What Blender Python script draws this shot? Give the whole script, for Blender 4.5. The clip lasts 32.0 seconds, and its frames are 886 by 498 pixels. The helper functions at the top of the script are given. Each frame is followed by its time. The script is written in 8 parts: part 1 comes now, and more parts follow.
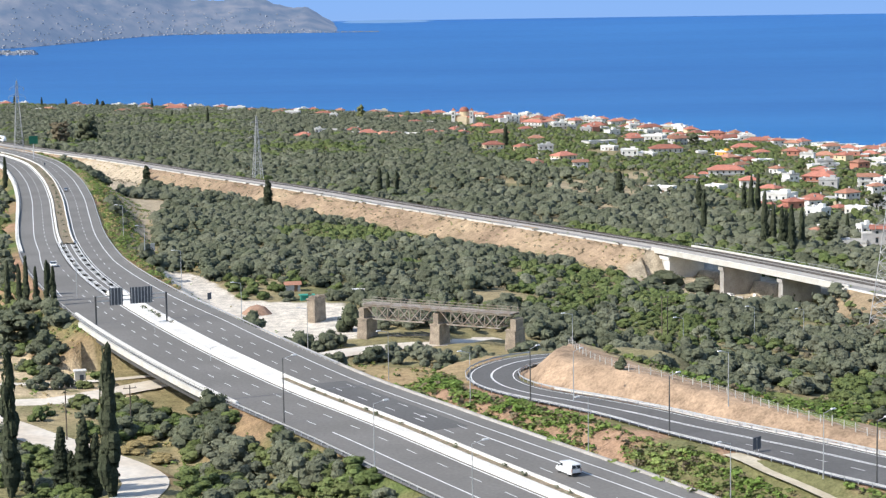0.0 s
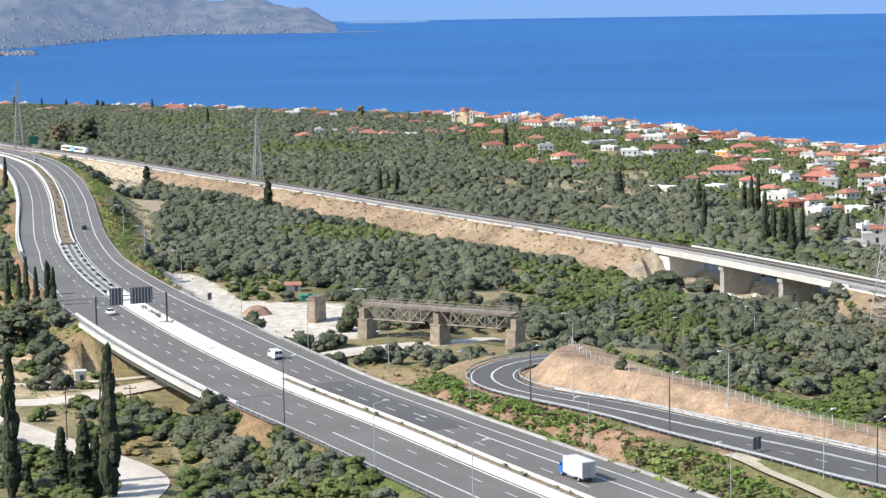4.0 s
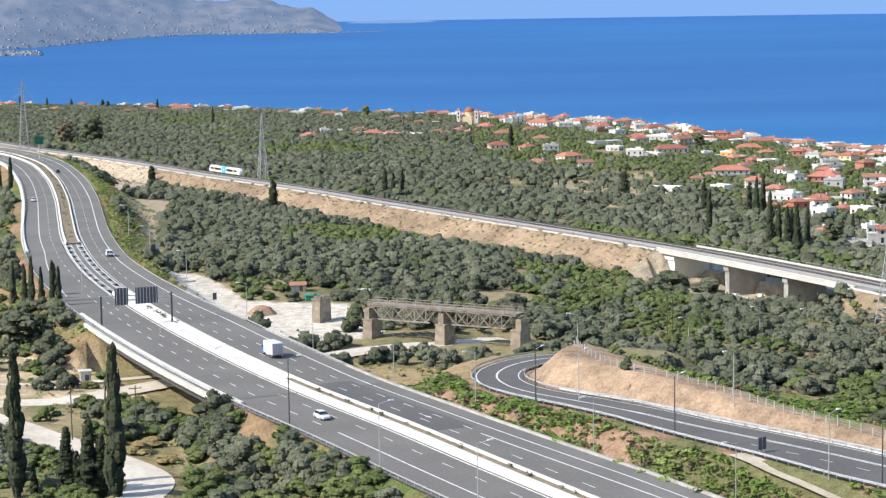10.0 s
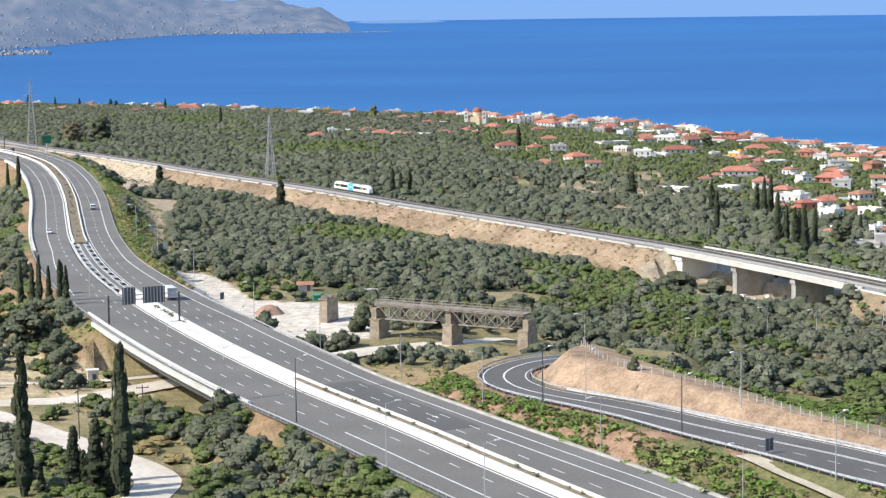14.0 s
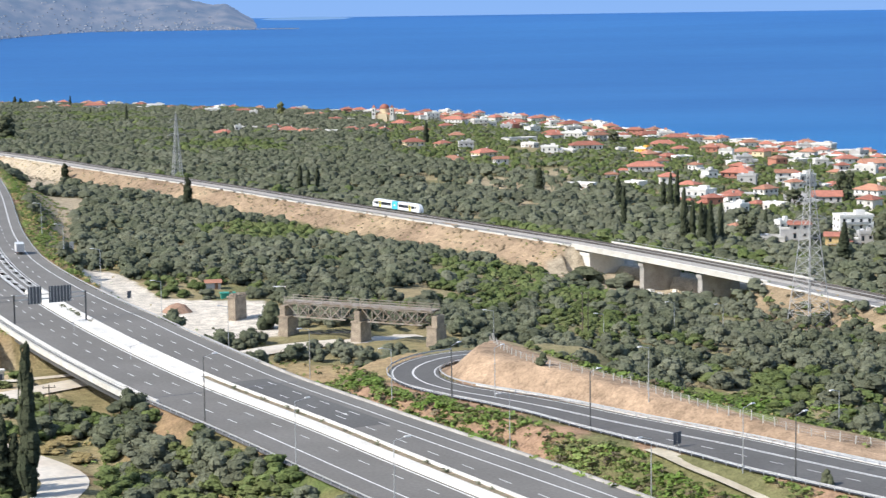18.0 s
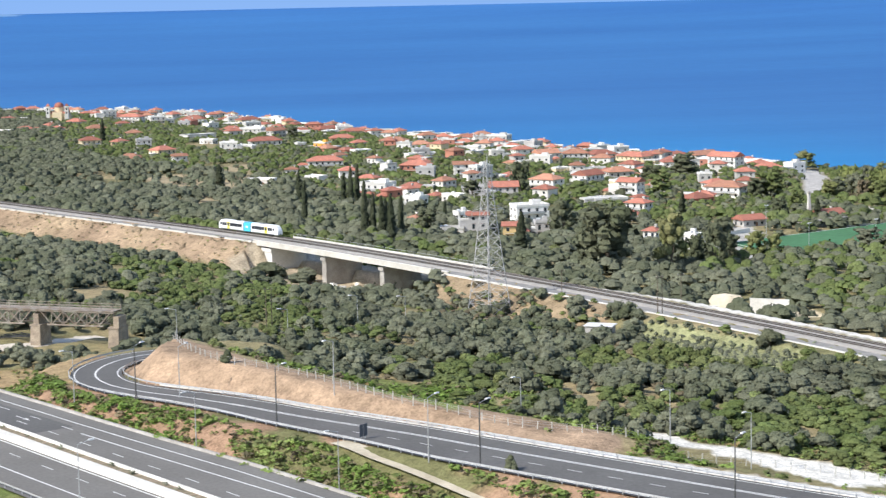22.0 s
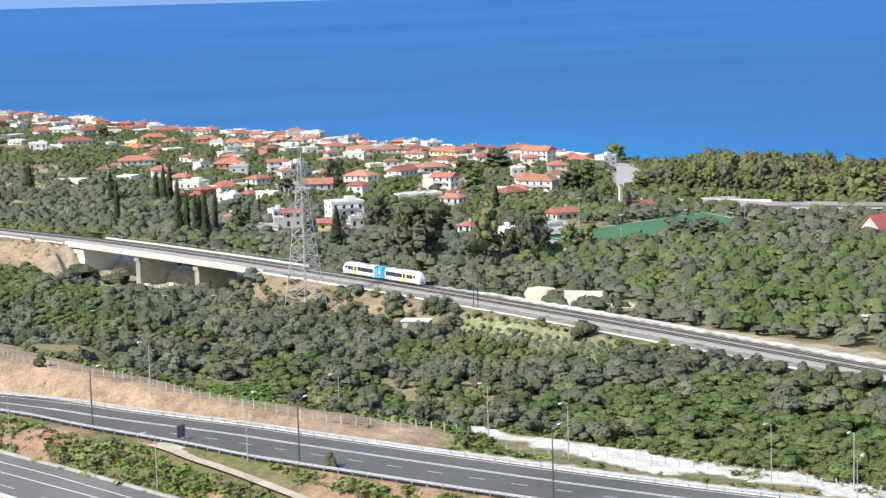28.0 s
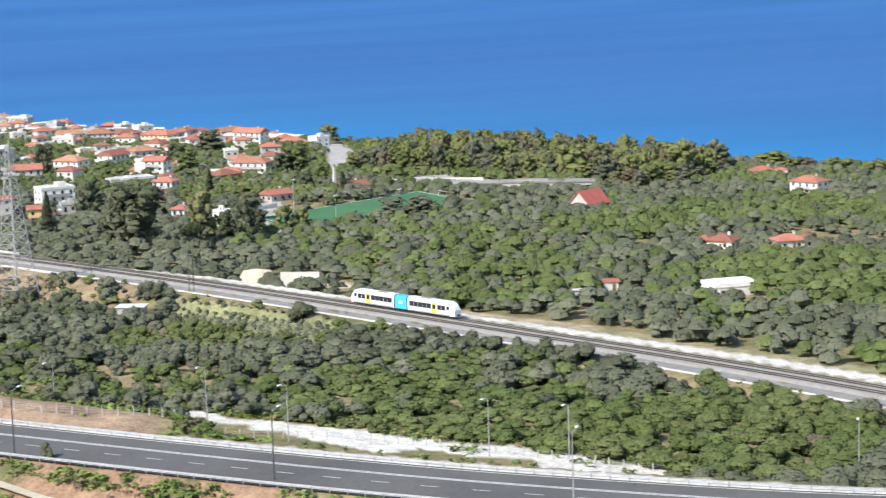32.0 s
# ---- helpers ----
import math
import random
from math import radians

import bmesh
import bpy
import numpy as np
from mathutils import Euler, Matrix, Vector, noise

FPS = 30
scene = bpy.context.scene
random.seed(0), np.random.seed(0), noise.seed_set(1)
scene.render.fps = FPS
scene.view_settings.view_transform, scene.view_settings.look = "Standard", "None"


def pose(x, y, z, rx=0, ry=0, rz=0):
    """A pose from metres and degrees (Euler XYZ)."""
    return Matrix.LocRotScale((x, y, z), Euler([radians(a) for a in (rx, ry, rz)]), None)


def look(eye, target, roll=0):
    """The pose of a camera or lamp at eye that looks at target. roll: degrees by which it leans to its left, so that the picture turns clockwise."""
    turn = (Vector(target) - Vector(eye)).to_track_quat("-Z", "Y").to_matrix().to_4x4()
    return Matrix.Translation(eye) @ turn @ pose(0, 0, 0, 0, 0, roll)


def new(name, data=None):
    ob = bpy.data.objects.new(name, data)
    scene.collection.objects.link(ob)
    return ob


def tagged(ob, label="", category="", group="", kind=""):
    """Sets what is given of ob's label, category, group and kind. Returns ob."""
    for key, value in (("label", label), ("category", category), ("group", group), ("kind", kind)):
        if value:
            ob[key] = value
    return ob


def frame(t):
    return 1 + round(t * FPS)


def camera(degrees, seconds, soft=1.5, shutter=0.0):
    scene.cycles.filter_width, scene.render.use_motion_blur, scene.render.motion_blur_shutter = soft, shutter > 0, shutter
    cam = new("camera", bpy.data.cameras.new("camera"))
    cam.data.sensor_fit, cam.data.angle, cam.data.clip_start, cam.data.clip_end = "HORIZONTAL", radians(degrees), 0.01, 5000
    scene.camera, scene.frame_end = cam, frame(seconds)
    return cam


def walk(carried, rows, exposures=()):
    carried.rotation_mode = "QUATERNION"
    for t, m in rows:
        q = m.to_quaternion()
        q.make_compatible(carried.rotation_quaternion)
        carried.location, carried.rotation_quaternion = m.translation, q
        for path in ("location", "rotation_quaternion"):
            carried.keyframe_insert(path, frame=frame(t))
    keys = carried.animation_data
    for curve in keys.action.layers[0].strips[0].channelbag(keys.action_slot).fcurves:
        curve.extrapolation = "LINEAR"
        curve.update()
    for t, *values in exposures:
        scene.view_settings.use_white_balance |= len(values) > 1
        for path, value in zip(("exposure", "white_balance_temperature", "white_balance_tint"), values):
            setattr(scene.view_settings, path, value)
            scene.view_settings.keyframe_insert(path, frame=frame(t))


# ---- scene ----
LENS = 24.5
EYE = 130.0
ROWS = [
    (0.0, 83.234, 0.839, -0.113), (0.5, 83.235, 0.853, -0.113), (1.0, 83.235, 0.847, -0.111), (1.5, 83.235, 0.847, -0.111),
    (2.0, 83.235, 0.847, -0.111), (2.5, 83.234, 0.834, -0.109), (3.0, 83.234, 0.834, -0.109), (3.5, 83.236, 0.861, -0.113),
    (5.5, 83.240, 0.846, -0.087), (6.0, 83.233, 0.791, -0.006), (6.5, 83.234, 0.778, 0.049), (7.0, 83.232, 0.791, 0.100),
    (7.5, 83.240, 0.875, 0.030), (8.0, 83.239, 0.834, 0.034), (8.5, 83.234, 0.804, 0.049), (9.0, 83.240, 0.863, 0.033),
    (9.5, 83.240, 0.865, 0.031), (10.0, 83.242, 0.861, 0.032), (10.5, 83.239, 0.830, 0.032), (11.0, 83.259, 0.789, -0.064),
    (11.5, 83.268, 0.753, 0.172), (12.0, 83.260, 0.776, 0.137), (12.5, 83.252, 0.729, 0.204), (13.0, 83.249, 0.740, 0.251),
    (13.5, 83.250, 0.748, 0.251), (15.5, 83.237, 0.726, 0.273), (16.0, 83.235, 0.622, 0.084), (16.5, 83.220, 0.646, -0.300),
    (17.0, 83.208, 0.664, -0.541), (17.5, 83.163, 0.716, -1.375), (18.0, 83.120, 0.805, -2.345), (18.5, 83.073, 0.807, -3.519),
    (19.0, 83.050, 0.898, -4.911), (19.5, 83.011, 0.953, -6.028), (20.0, 82.966, 1.016, -7.078), (20.5, 82.928, 1.068, -8.370),
    (21.0, 82.901, 1.092, -9.324), (21.5, 82.883, 1.124, -10.262), (22.0, 82.829, 1.190, -11.376), (22.5, 82.825, 1.204, -12.262),
    (23.0, 82.833, 1.203, -13.514), (23.5, 82.831, 1.256, -14.138), (24.0, 82.781, 1.263, -14.506), (24.5, 82.909, 1.331, -14.590),
    (26.5, 82.868, 1.208, -15.000), (27.0, 82.641, 1.281, -15.341), (27.5, 82.590, 1.480, -15.856), (28.0, 82.605, 1.569, -16.645),
    (28.5, 82.438, 1.544, -17.298), (29.0, 82.361, 1.563, -18.578), (29.5, 82.261, 1.632, -19.851), (30.0, 82.184, 1.678, -20.815),
    (30.5, 82.107, 1.615, -22.078), (31.0, 81.957, 1.701, -23.057), (31.5, 81.923, 1.737, -23.508), (32.0, 81.845, 1.762, -24.725),
]
walk_rows = [(t, pose(0, 0, EYE, rx, ry, rz)) for t, rx, ry, rz in ROWS]
cam = camera(LENS, 32.0, soft=1.3, shutter=0.5)
walk(cam, walk_rows)

# ---------------------------------------------------------------- light
SUN_TO = Vector((-0.86, -0.30, 0.80)).normalized()
world = bpy.data.worlds.new("sky")
world.use_nodes = True
scene.world = world
wn = world.node_tree.nodes
sky = wn.new("ShaderNodeTexSky")
sky.sky_type = "NISHITA"
sky.sun_disc = False
sky.sun_elevation = math.asin(SUN_TO.z)
sky.sun_rotation = math.atan2(SUN_TO.x, SUN_TO.y)
sky.air_density, sky.dust_density, sky.ozone_density = 1.0, 1.2, 1.5
wn["Background"].inputs["Strength"].default_value = 0.17
world.node_tree.links.new(sky.outputs[0], wn["Background"].inputs["Color"])
sun_data = bpy.data.lights.new("sun", "SUN")
sun_data.energy, sun_data.angle, sun_data.color = 4.3, radians(0.55), (1.0, 0.95, 0.87)
sun = new("sun", sun_data)
sun.matrix_world = look(SUN_TO * 500, (0, 0, 0))
scene.view_settings.exposure = 0.19

# ---------------------------------------------------------------- materials


def mat(name, color, rough=0.8, vary=0.25, scale=1.0, second=None, amount=0.5, bump=0.0, metal=0.0, spec=0.3, per="", fine=8.0):
    """A surface: base colour broken by noise at two scales, towards a second colour; per: 'object' or 'island' varies piece by piece."""
    m = bpy.data.materials.new(name)
    m.use_nodes = True
    nt = m.node_tree
    b = nt.nodes["Principled BSDF"]
    b.inputs["Roughness"].default_value, b.inputs["Metallic"].default_value = rough, metal
    b.inputs["Specular IOR Level"].default_value = spec
    geo = nt.nodes.new("ShaderNodeNewGeometry")
    n1, n2 = nt.nodes.new("ShaderNodeTexNoise"), nt.nodes.new("ShaderNodeTexNoise")
    for n, s in ((n1, scale), (n2, scale * fine)):
        n.inputs["Scale"].default_value, n.inputs["Detail"].default_value = s, 4.0
        nt.links.new(geo.outputs["Position"], n.inputs["Vector"])
    ramp = nt.nodes.new("ShaderNodeValToRGB")
    ramp.color_ramp.elements[0].position, ramp.color_ramp.elements[1].position = 0.38, 0.62
    ramp.color_ramp.elements[0].color = (*color, 1)
    other = second or tuple(c * (1 - vary) for c in color)
    ramp.color_ramp.elements[1].color = (*[c + (o - c) * (amount * 2 if second else 1) for c, o in zip(color, other)], 1)
    nt.links.new(n1.outputs["Fac"], ramp.inputs["Fac"])
    hsv = nt.nodes.new("ShaderNodeHueSaturation")
    mr = nt.nodes.new("ShaderNodeMapRange")
    mr.inputs["From Min"].default_value, mr.inputs["From Max"].default_value = 0.3, 0.7
    mr.inputs["To Min"].default_value, mr.inputs["To Max"].default_value = 1 - vary, 1 + vary
    nt.links.new(n2.outputs["Fac"], mr.inputs["Value"])
    value = mr.outputs["Result"]
    if per:
        src = nt.nodes.new("ShaderNodeObjectInfo").outputs["Random"] if per == "object" else geo.outputs["Random Per Island"]
        pr = nt.nodes.new("ShaderNodeMapRange")
        pr.inputs["To Min"].default_value, pr.inputs["To Max"].default_value = 0.72, 1.25
        nt.links.new(src, pr.inputs["Value"])
        mul = nt.nodes.new("ShaderNodeMath")
        mul.operation = "MULTIPLY"
        nt.links.new(value, mul.inputs[0])
        nt.links.new(pr.outputs["Result"], mul.inputs[1])
        value = mul.outputs[0]
    nt.links.new(value, hsv.inputs["Value"])
    nt.links.new(ramp.outputs["Color"], hsv.inputs["Color"])
    nt.links.new(hsv.outputs["Color"], b.inputs["Base Color"])
    if bump:
        bp = nt.nodes.new("ShaderNodeBump")
        bp.inputs["Strength"].default_value, bp.inputs["Distance"].default_value = bump, 0.2
        nt.links.new(n2.outputs["Fac"], bp.inputs["Height"])
        nt.links.new(bp.outputs["Normal"], b.inputs["Normal"])
    return m


ASPHALT = mat("asphalt", (0.168, 0.160, 0.147), 0.85, 0.12, 0.05, (0.200, 0.191, 0.177), 0.5, 0.1, fine=30)
DARK_ASPHALT = mat("dark_asphalt", (0.115, 0.112, 0.108), 0.85, 0.12, 0.06, (0.138, 0.135, 0.130), 0.5, 0.1, fine=30)
PAINT = mat("road_paint", (0.74, 0.74, 0.72), 0.6, 0.12, 0.4)
CONCRETE = mat("pale_concrete", (0.62, 0.60, 0.55), 0.85, 0.12, 0.25, (0.50, 0.48, 0.43), 0.4, 0.2)
WHITE_CONCRETE = mat("white_concrete", (0.76, 0.74, 0.70), 0.8, 0.1, 0.2, (0.62, 0.60, 0.55), 0.4, 0.15)
GREY_CONCRETE = mat("grey_concrete", (0.42, 0.40, 0.37), 0.85, 0.15, 0.3, (0.33, 0.31, 0.28), 0.5, 0.2)
REDSHEET = mat("red_roof_sheet", (0.62, 0.17, 0.13), 0.7, 0.12, 0.3)
PYLONGREY = mat("pylon_steel", (0.50, 0.50, 0.50), 0.6, 0.1, 1.0, metal=0.1)
STEEL = mat("galvanised_steel", (0.50, 0.51, 0.52), 0.5, 0.1, 1.0, metal=0.3)
DARK_STEEL = mat("dark_weathered_steel", (0.12, 0.12, 0.12), 0.6, 0.2, 1.0, metal=0.2)
RUST_STEEL = mat("weathered_bridge_steel", (0.34, 0.31, 0.27), 0.7, 0.25, 0.6, (0.24, 0.18, 0.13), 0.4)
BALLAST = mat("ballast", (0.34, 0.32, 0.295), 0.98, 0.2, 0.5, (0.40, 0.38, 0.35), 0.5, 0.5, fine=12)
SERVICE = mat("service_gravel", (0.26, 0.25, 0.235), 0.95, 0.15, 0.4, (0.31, 0.30, 0.28), 0.5, 0.3, fine=12)
SLEEPER = mat("sleeper_concrete", (0.38, 0.36, 0.33), 0.9, 0.15, 1.0)
RAILSTEEL = mat("rail_steel", (0.10, 0.085, 0.07), 0.6, 0.15, 1.0, metal=0.3)
STONE = mat("old_masonry", (0.40, 0.33, 0.25), 0.9, 0.3, 0.7, (0.28, 0.23, 0.18), 0.5, 0.6)
PLASTER = mat("white_plaster", (0.74, 0.73, 0.70), 0.85, 0.08, 0.3, (0.64, 0.62, 0.58), 0.4, per="object")
CREAM = mat("cream_plaster", (0.74, 0.62, 0.42), 0.85, 0.06, 0.3)
GREYP = mat("grey_plaster", (0.52, 0.51, 0.50), 0.85, 0.08, 0.3)
ORANGEP = mat("orange_plaster", (0.85, 0.42, 0.08), 0.85, 0.06, 0.3)
ROSEP = mat("rose_plaster", (0.48, 0.22, 0.16), 0.85, 0.08, 0.3)
YELLOWP = mat("ochre_plaster", (0.68, 0.50, 0.24), 0.85, 0.06, 0.3)
ROOFGREY = mat("roof_screed", (0.34, 0.32, 0.29), 0.9, 0.15, 0.2, (0.28, 0.26, 0.24), 0.5)
TILE = mat("clay_roof_tiles", (0.47, 0.19, 0.135), 0.85, 0.22, 0.35, (0.37, 0.155, 0.112), 0.45, 0.5, per="object", fine=14)
TILE_PALE = mat("pale_clay_tiles", (0.47, 0.235, 0.155), 0.85, 0.22, 0.35, (0.38, 0.19, 0.13), 0.45, 0.5, per="object", fine=14)
GLASS = mat("window_glass", (0.03, 0.04, 0.05), 0.12, 0.1, 0.5, spec=0.6)
SHUTTER = mat("shutter", (0.22, 0.13, 0.08), 0.7, 0.15, 1.0)
BARK = mat("bark", (0.16, 0.13, 0.10), 0.95, 0.3, 2.0)


def leaf(name, color, second, soft=0.8):
    """Foliage: colour by noise and tree by tree, shaded mostly by the lump that each leaf sits on, roughened, and letting some light through."""
    m = mat(name, color, 0.8, 0.3, 0.045, second, 0.5, fine=60, spec=0.12)
    nt = m.node_tree
    b = nt.nodes["Principled BSDF"]
    tone = nt.nodes.new("ShaderNodeAttribute")
    tone.attribute_name = "tone"
    lift = nt.nodes.new("ShaderNodeMapRange")
    lift.inputs["To Min"].default_value, lift.inputs["To Max"].default_value = 0.7, 1.3
    nt.links.new(tone.outputs["Fac"], lift.inputs["Value"])
    tint = nt.nodes.new("ShaderNodeMixRGB")
    tint.blend_type = "MULTIPLY"
    tint.inputs[0].default_value = 1.0
    nt.links.new(b.inputs["Base Color"].links[0].from_socket, tint.inputs[1])
    nt.links.new(lift.outputs["Result"], tint.inputs[2])
    nt.links.new(tint.outputs[0], b.inputs["Base Color"])
    at = nt.nodes.new("ShaderNodeAttribute")
    at.attribute_name = "lump"
    vt = nt.nodes.new("ShaderNodeVectorTransform")
    vt.vector_type, vt.convert_from, vt.convert_to = "NORMAL", "OBJECT", "WORLD"
    nt.links.new(at.outputs["Vector"], vt.inputs[0])
    geo = nt.nodes.new("ShaderNodeNewGeometry")
    mix = nt.nodes.new("ShaderNodeMix")
    mix.data_type = "VECTOR"
    mix.inputs["Factor"].default_value = soft
    nt.links.new(geo.outputs["Normal"], mix.inputs[4])
    nt.links.new(vt.outputs[0], mix.inputs[5])
    rough = nt.nodes.new("ShaderNodeTexNoise")
    rough.inputs["Scale"].default_value, rough.inputs["Detail"].default_value, rough.inputs["Roughness"].default_value = 2.2, 4.0, 0.75
    nt.links.new(geo.outputs["Position"], rough.inputs["Vector"])
    shake = nt.nodes.new("ShaderNodeVectorMath")
    shake.operation = "MULTIPLY_ADD"
    nt.links.new(rough.outputs["Color"], shake.inputs[0])
    shake.inputs[1].default_value = (2.8, 2.8, 2.8)
    shake.inputs[2].default_value = (-1.4, -1.4, -0.8)
    total = nt.nodes.new("ShaderNodeVectorMath")
    nt.links.new(mix.outputs[1], total.inputs[0])
    nt.links.new(shake.outputs[0], total.inputs[1])
    nrm = nt.nodes.new("ShaderNodeVectorMath")
    nrm.operation = "NORMALIZE"
    nt.links.new(total.outputs[0], nrm.inputs[0])
    nt.links.new(nrm.outputs[0], b.inputs["Normal"])
    tr = nt.nodes.new("ShaderNodeBsdfTranslucent")
    nt.links.new(tint.outputs[0], tr.inputs["Color"])
    sh = nt.nodes.new("ShaderNodeMixShader")
    sh.inputs[0].default_value = 0.2
    nt.links.new(b.outputs[0], sh.inputs[1])
    nt.links.new(tr.outputs[0], sh.inputs[2])
    nt.links.new(sh.outputs[0], nt.nodes["Material Output"].inputs["Surface"])
    return m


OLIVE = leaf("olive_leaves", (0.142, 0.160, 0.102), (0.200, 0.212, 0.148))
CITRUS = leaf("citrus_leaves", (0.130, 0.174, 0.060), (0.176, 0.212, 0.084))
LIGHTLEAF = leaf("light_green_leaves", (0.150, 0.190, 0.066), (0.190, 0.215, 0.090))
PINELEAF = leaf("pine_needles", (0.235, 0.270, 0.098), (0.255, 0.255, 0.120))
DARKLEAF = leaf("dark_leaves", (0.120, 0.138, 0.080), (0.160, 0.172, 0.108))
CYPRESSLEAF = leaf("cypress_leaves", (0.062, 0.076, 0.044), (0.082, 0.094, 0.056))
DRYBRUSH = leaf("dry_brush", (0.44, 0.34, 0.16), (0.36, 0.30, 0.15))
DRYGRASS = DRYBRUSH
WEED = leaf("roadside_weeds", (0.190, 0.285, 0.070), (0.250, 0.315, 0.105))
BROWNBUSH = leaf("dry_bush_leaves", (0.235, 0.195, 0.125), (0.190, 0.165, 0.11))
SIGNGREY = mat("sign_back", (0.10, 0.11, 0.13), 0.5, 0.1, 1.0)
SIGNGREEN = mat("sign_green", (0.02, 0.16, 0.10), 0.5, 0.1, 1.0)
RUBBER = mat("rubber", (0.02, 0.02, 0.02), 0.8, 0.1, 3.0)
TRAINWHITE = mat("train_white", (0.82, 0.83, 0.84), 0.3, 0.03, 0.5, spec=0.5)
TRAINCYAN = mat("train_cyan", (0.08, 0.52, 0.72), 0.35, 0.03, 0.5, spec=0.5)
TRAINYELLOW = mat("train_yellow", (0.72, 0.62, 0.10), 0.35, 0.03, 0.5, spec=0.5)
TRAINDARK = mat("train_dark", (0.035, 0.04, 0.05), 0.25, 0.05, 0.5, spec=0.5)
TRAINGREY = mat("train_grey", (0.25, 0.26, 0.27), 0.5, 0.1, 0.5)
CARWHITE = mat("car_white", (0.80, 0.80, 0.80), 0.25, 0.02, 0.5, spec=0.5)
CARSILVER = mat("car_silver", (0.55, 0.57, 0.60), 0.25, 0.02, 0.5, metal=0.4)
CARDARK = mat("car_dark_blue", (0.03, 0.04, 0.07), 0.25, 0.02, 0.5, spec=0.5)
TRUCKBLUE = mat("truck_blue", (0.04, 0.16, 0.45), 0.3, 0.02, 0.5, spec=0.5)
BOXGREY = mat("truck_door_grey", (0.42, 0.43, 0.45), 0.5, 0.06, 0.8)
TURF = mat("artificial_turf", (0.065, 0.175, 0.08), 0.9, 0.1, 0.05, (0.075, 0.20, 0.095), 0.5)
DIRT = mat("white_dirt_road", (0.66, 0.61, 0.53), 0.95, 0.12, 0.1, (0.56, 0.49, 0.40), 0.5, 0.3)
PATHWAY = mat("beige_path", (0.62, 0.56, 0.44), 0.95, 0.12, 0.2, (0.48, 0.42, 0.31), 0.5, 0.3)
BROWNSOIL = mat("brown_soil", (0.30, 0.235, 0.17), 0.95, 0.3, 0.9, (0.16, 0.15, 0.09), 0.4, 0.4)
WHITEGREY = mat("lamp_head", (0.75, 0.75, 0.75), 0.5, 0.05, 1.0)
GREENTARP = mat("green_tarp", (0.05, 0.32, 0.24), 0.7, 0.1, 1.0)
GRAVEL = mat("rusty_gravel", (0.42, 0.27, 0.19), 0.95, 0.2, 0.6, bump=0.5)
# ---------------------------------------------------------------- plan: lines of the place
def spline(points, step=6.0):
    """A smooth line through the points (x, y, z), cut into pieces of about step metres."""
    p = np.array(points, float)
    p = np.vstack([2 * p[0] - p[1], p, 2 * p[-1] - p[-2]])
    out = []
    for i in range(1, len(p) - 2):
        n = max(1, int(np.linalg.norm(p[i + 1] - p[i]) / step))
        for k in range(n):
            u = k / n
            a, b, c, d = p[i - 1], p[i], p[i + 1], p[i + 2]
            out.append(0.5 * (2 * b + (c - a) * u + (2 * a - 5 * b + 4 * c - d) * u * u + (3 * b - a - 3 * c + d) * u ** 3))
    out.append(p[-2])
    return np.array(out)


def arc(line):
    return np.concatenate([[0], np.cumsum(np.linalg.norm(np.diff(line[:, :2], axis=0), axis=1))])


def along(line, s):
    """Place and unit direction at s metres along a line."""
    a = arc(line)
    p = np.array([np.interp(s, a, line[:, k]) for k in range(3)])
    q0 = np.array([np.interp(s - 3.0, a, line[:, k]) for k in range(3)])
    q1 = np.array([np.interp(s + 3.0, a, line[:, k]) for k in range(3)])
    d = q1 - q0
    return p, d / np.linalg.norm(d)


def normals(line):
    d = np.gradient(line[:, :2], axis=0)
    d /= np.linalg.norm(d, axis=1)[:, None]
    return np.stack([-d[:, 1], d[:, 0]], 1)


ROAD_Z, RAIL_Z = 54.0, 39.0
HIGHWAY = spline([(-452.8, 1350.9, ROAD_Z), (-370, 1275, ROAD_Z), (-305, 1208, ROAD_Z), (-252, 1133, ROAD_Z), (-213, 1047, ROAD_Z), (-183.7, 945.9, ROAD_Z), (-159.7, 842.8, ROAD_Z),
                  (-142.6, 759.4, ROAD_Z), (-126.5, 682, ROAD_Z), (-107.5, 607, ROAD_Z), (-86, 541, ROAD_Z), (-60, 474, ROAD_Z), (-33, 413, ROAD_Z),
                  (-9, 366.5, ROAD_Z), (5.5, 337, ROAD_Z), (18.5, 311, ROAD_Z), (45, 258, ROAD_Z), (75, 198, ROAD_Z)])
RAMP = spline([(230, 176, 52), (195, 208, 52), (162, 234, 52), (131, 265, 52), (112, 287, 52), (92.5, 312, 52), (71.5, 340, 52), (63.5, 351, 52),
               (46, 372.5, 52), (37, 385, 52), (27, 397, 52), (18, 406.5, 52), (12.5, 415, 52), (10, 426, 51.8), (11, 437, 51.5), (15, 447, 51.2),
               (21, 455, 50.8), (29, 461, 50.2), (41, 467, 49.3)], 4.0)
RAIL = spline([(-420, 1660, RAIL_Z), (-300, 1432, RAIL_Z), (-197.6, 1268, RAIL_Z), (-139, 1165, RAIL_Z), (-66.7, 1044.2, RAIL_Z), (-18.3, 956.0, RAIL_Z),
               (34.7, 864.1, RAIL_Z), (67.1, 807.6, RAIL_Z), (97.5, 751.2, RAIL_Z), (131.6, 677.6, RAIL_Z), (162.2, 604.3, RAIL_Z), (187.3, 538.2, RAIL_Z), (208.3, 478.1, RAIL_Z),
               (225.8, 426.2, RAIL_Z), (243.3, 373.5, RAIL_Z), (257.8, 321.4, RAIL_Z), (280.9, 221.2, RAIL_Z), (290, 130, RAIL_Z)], 8.0)
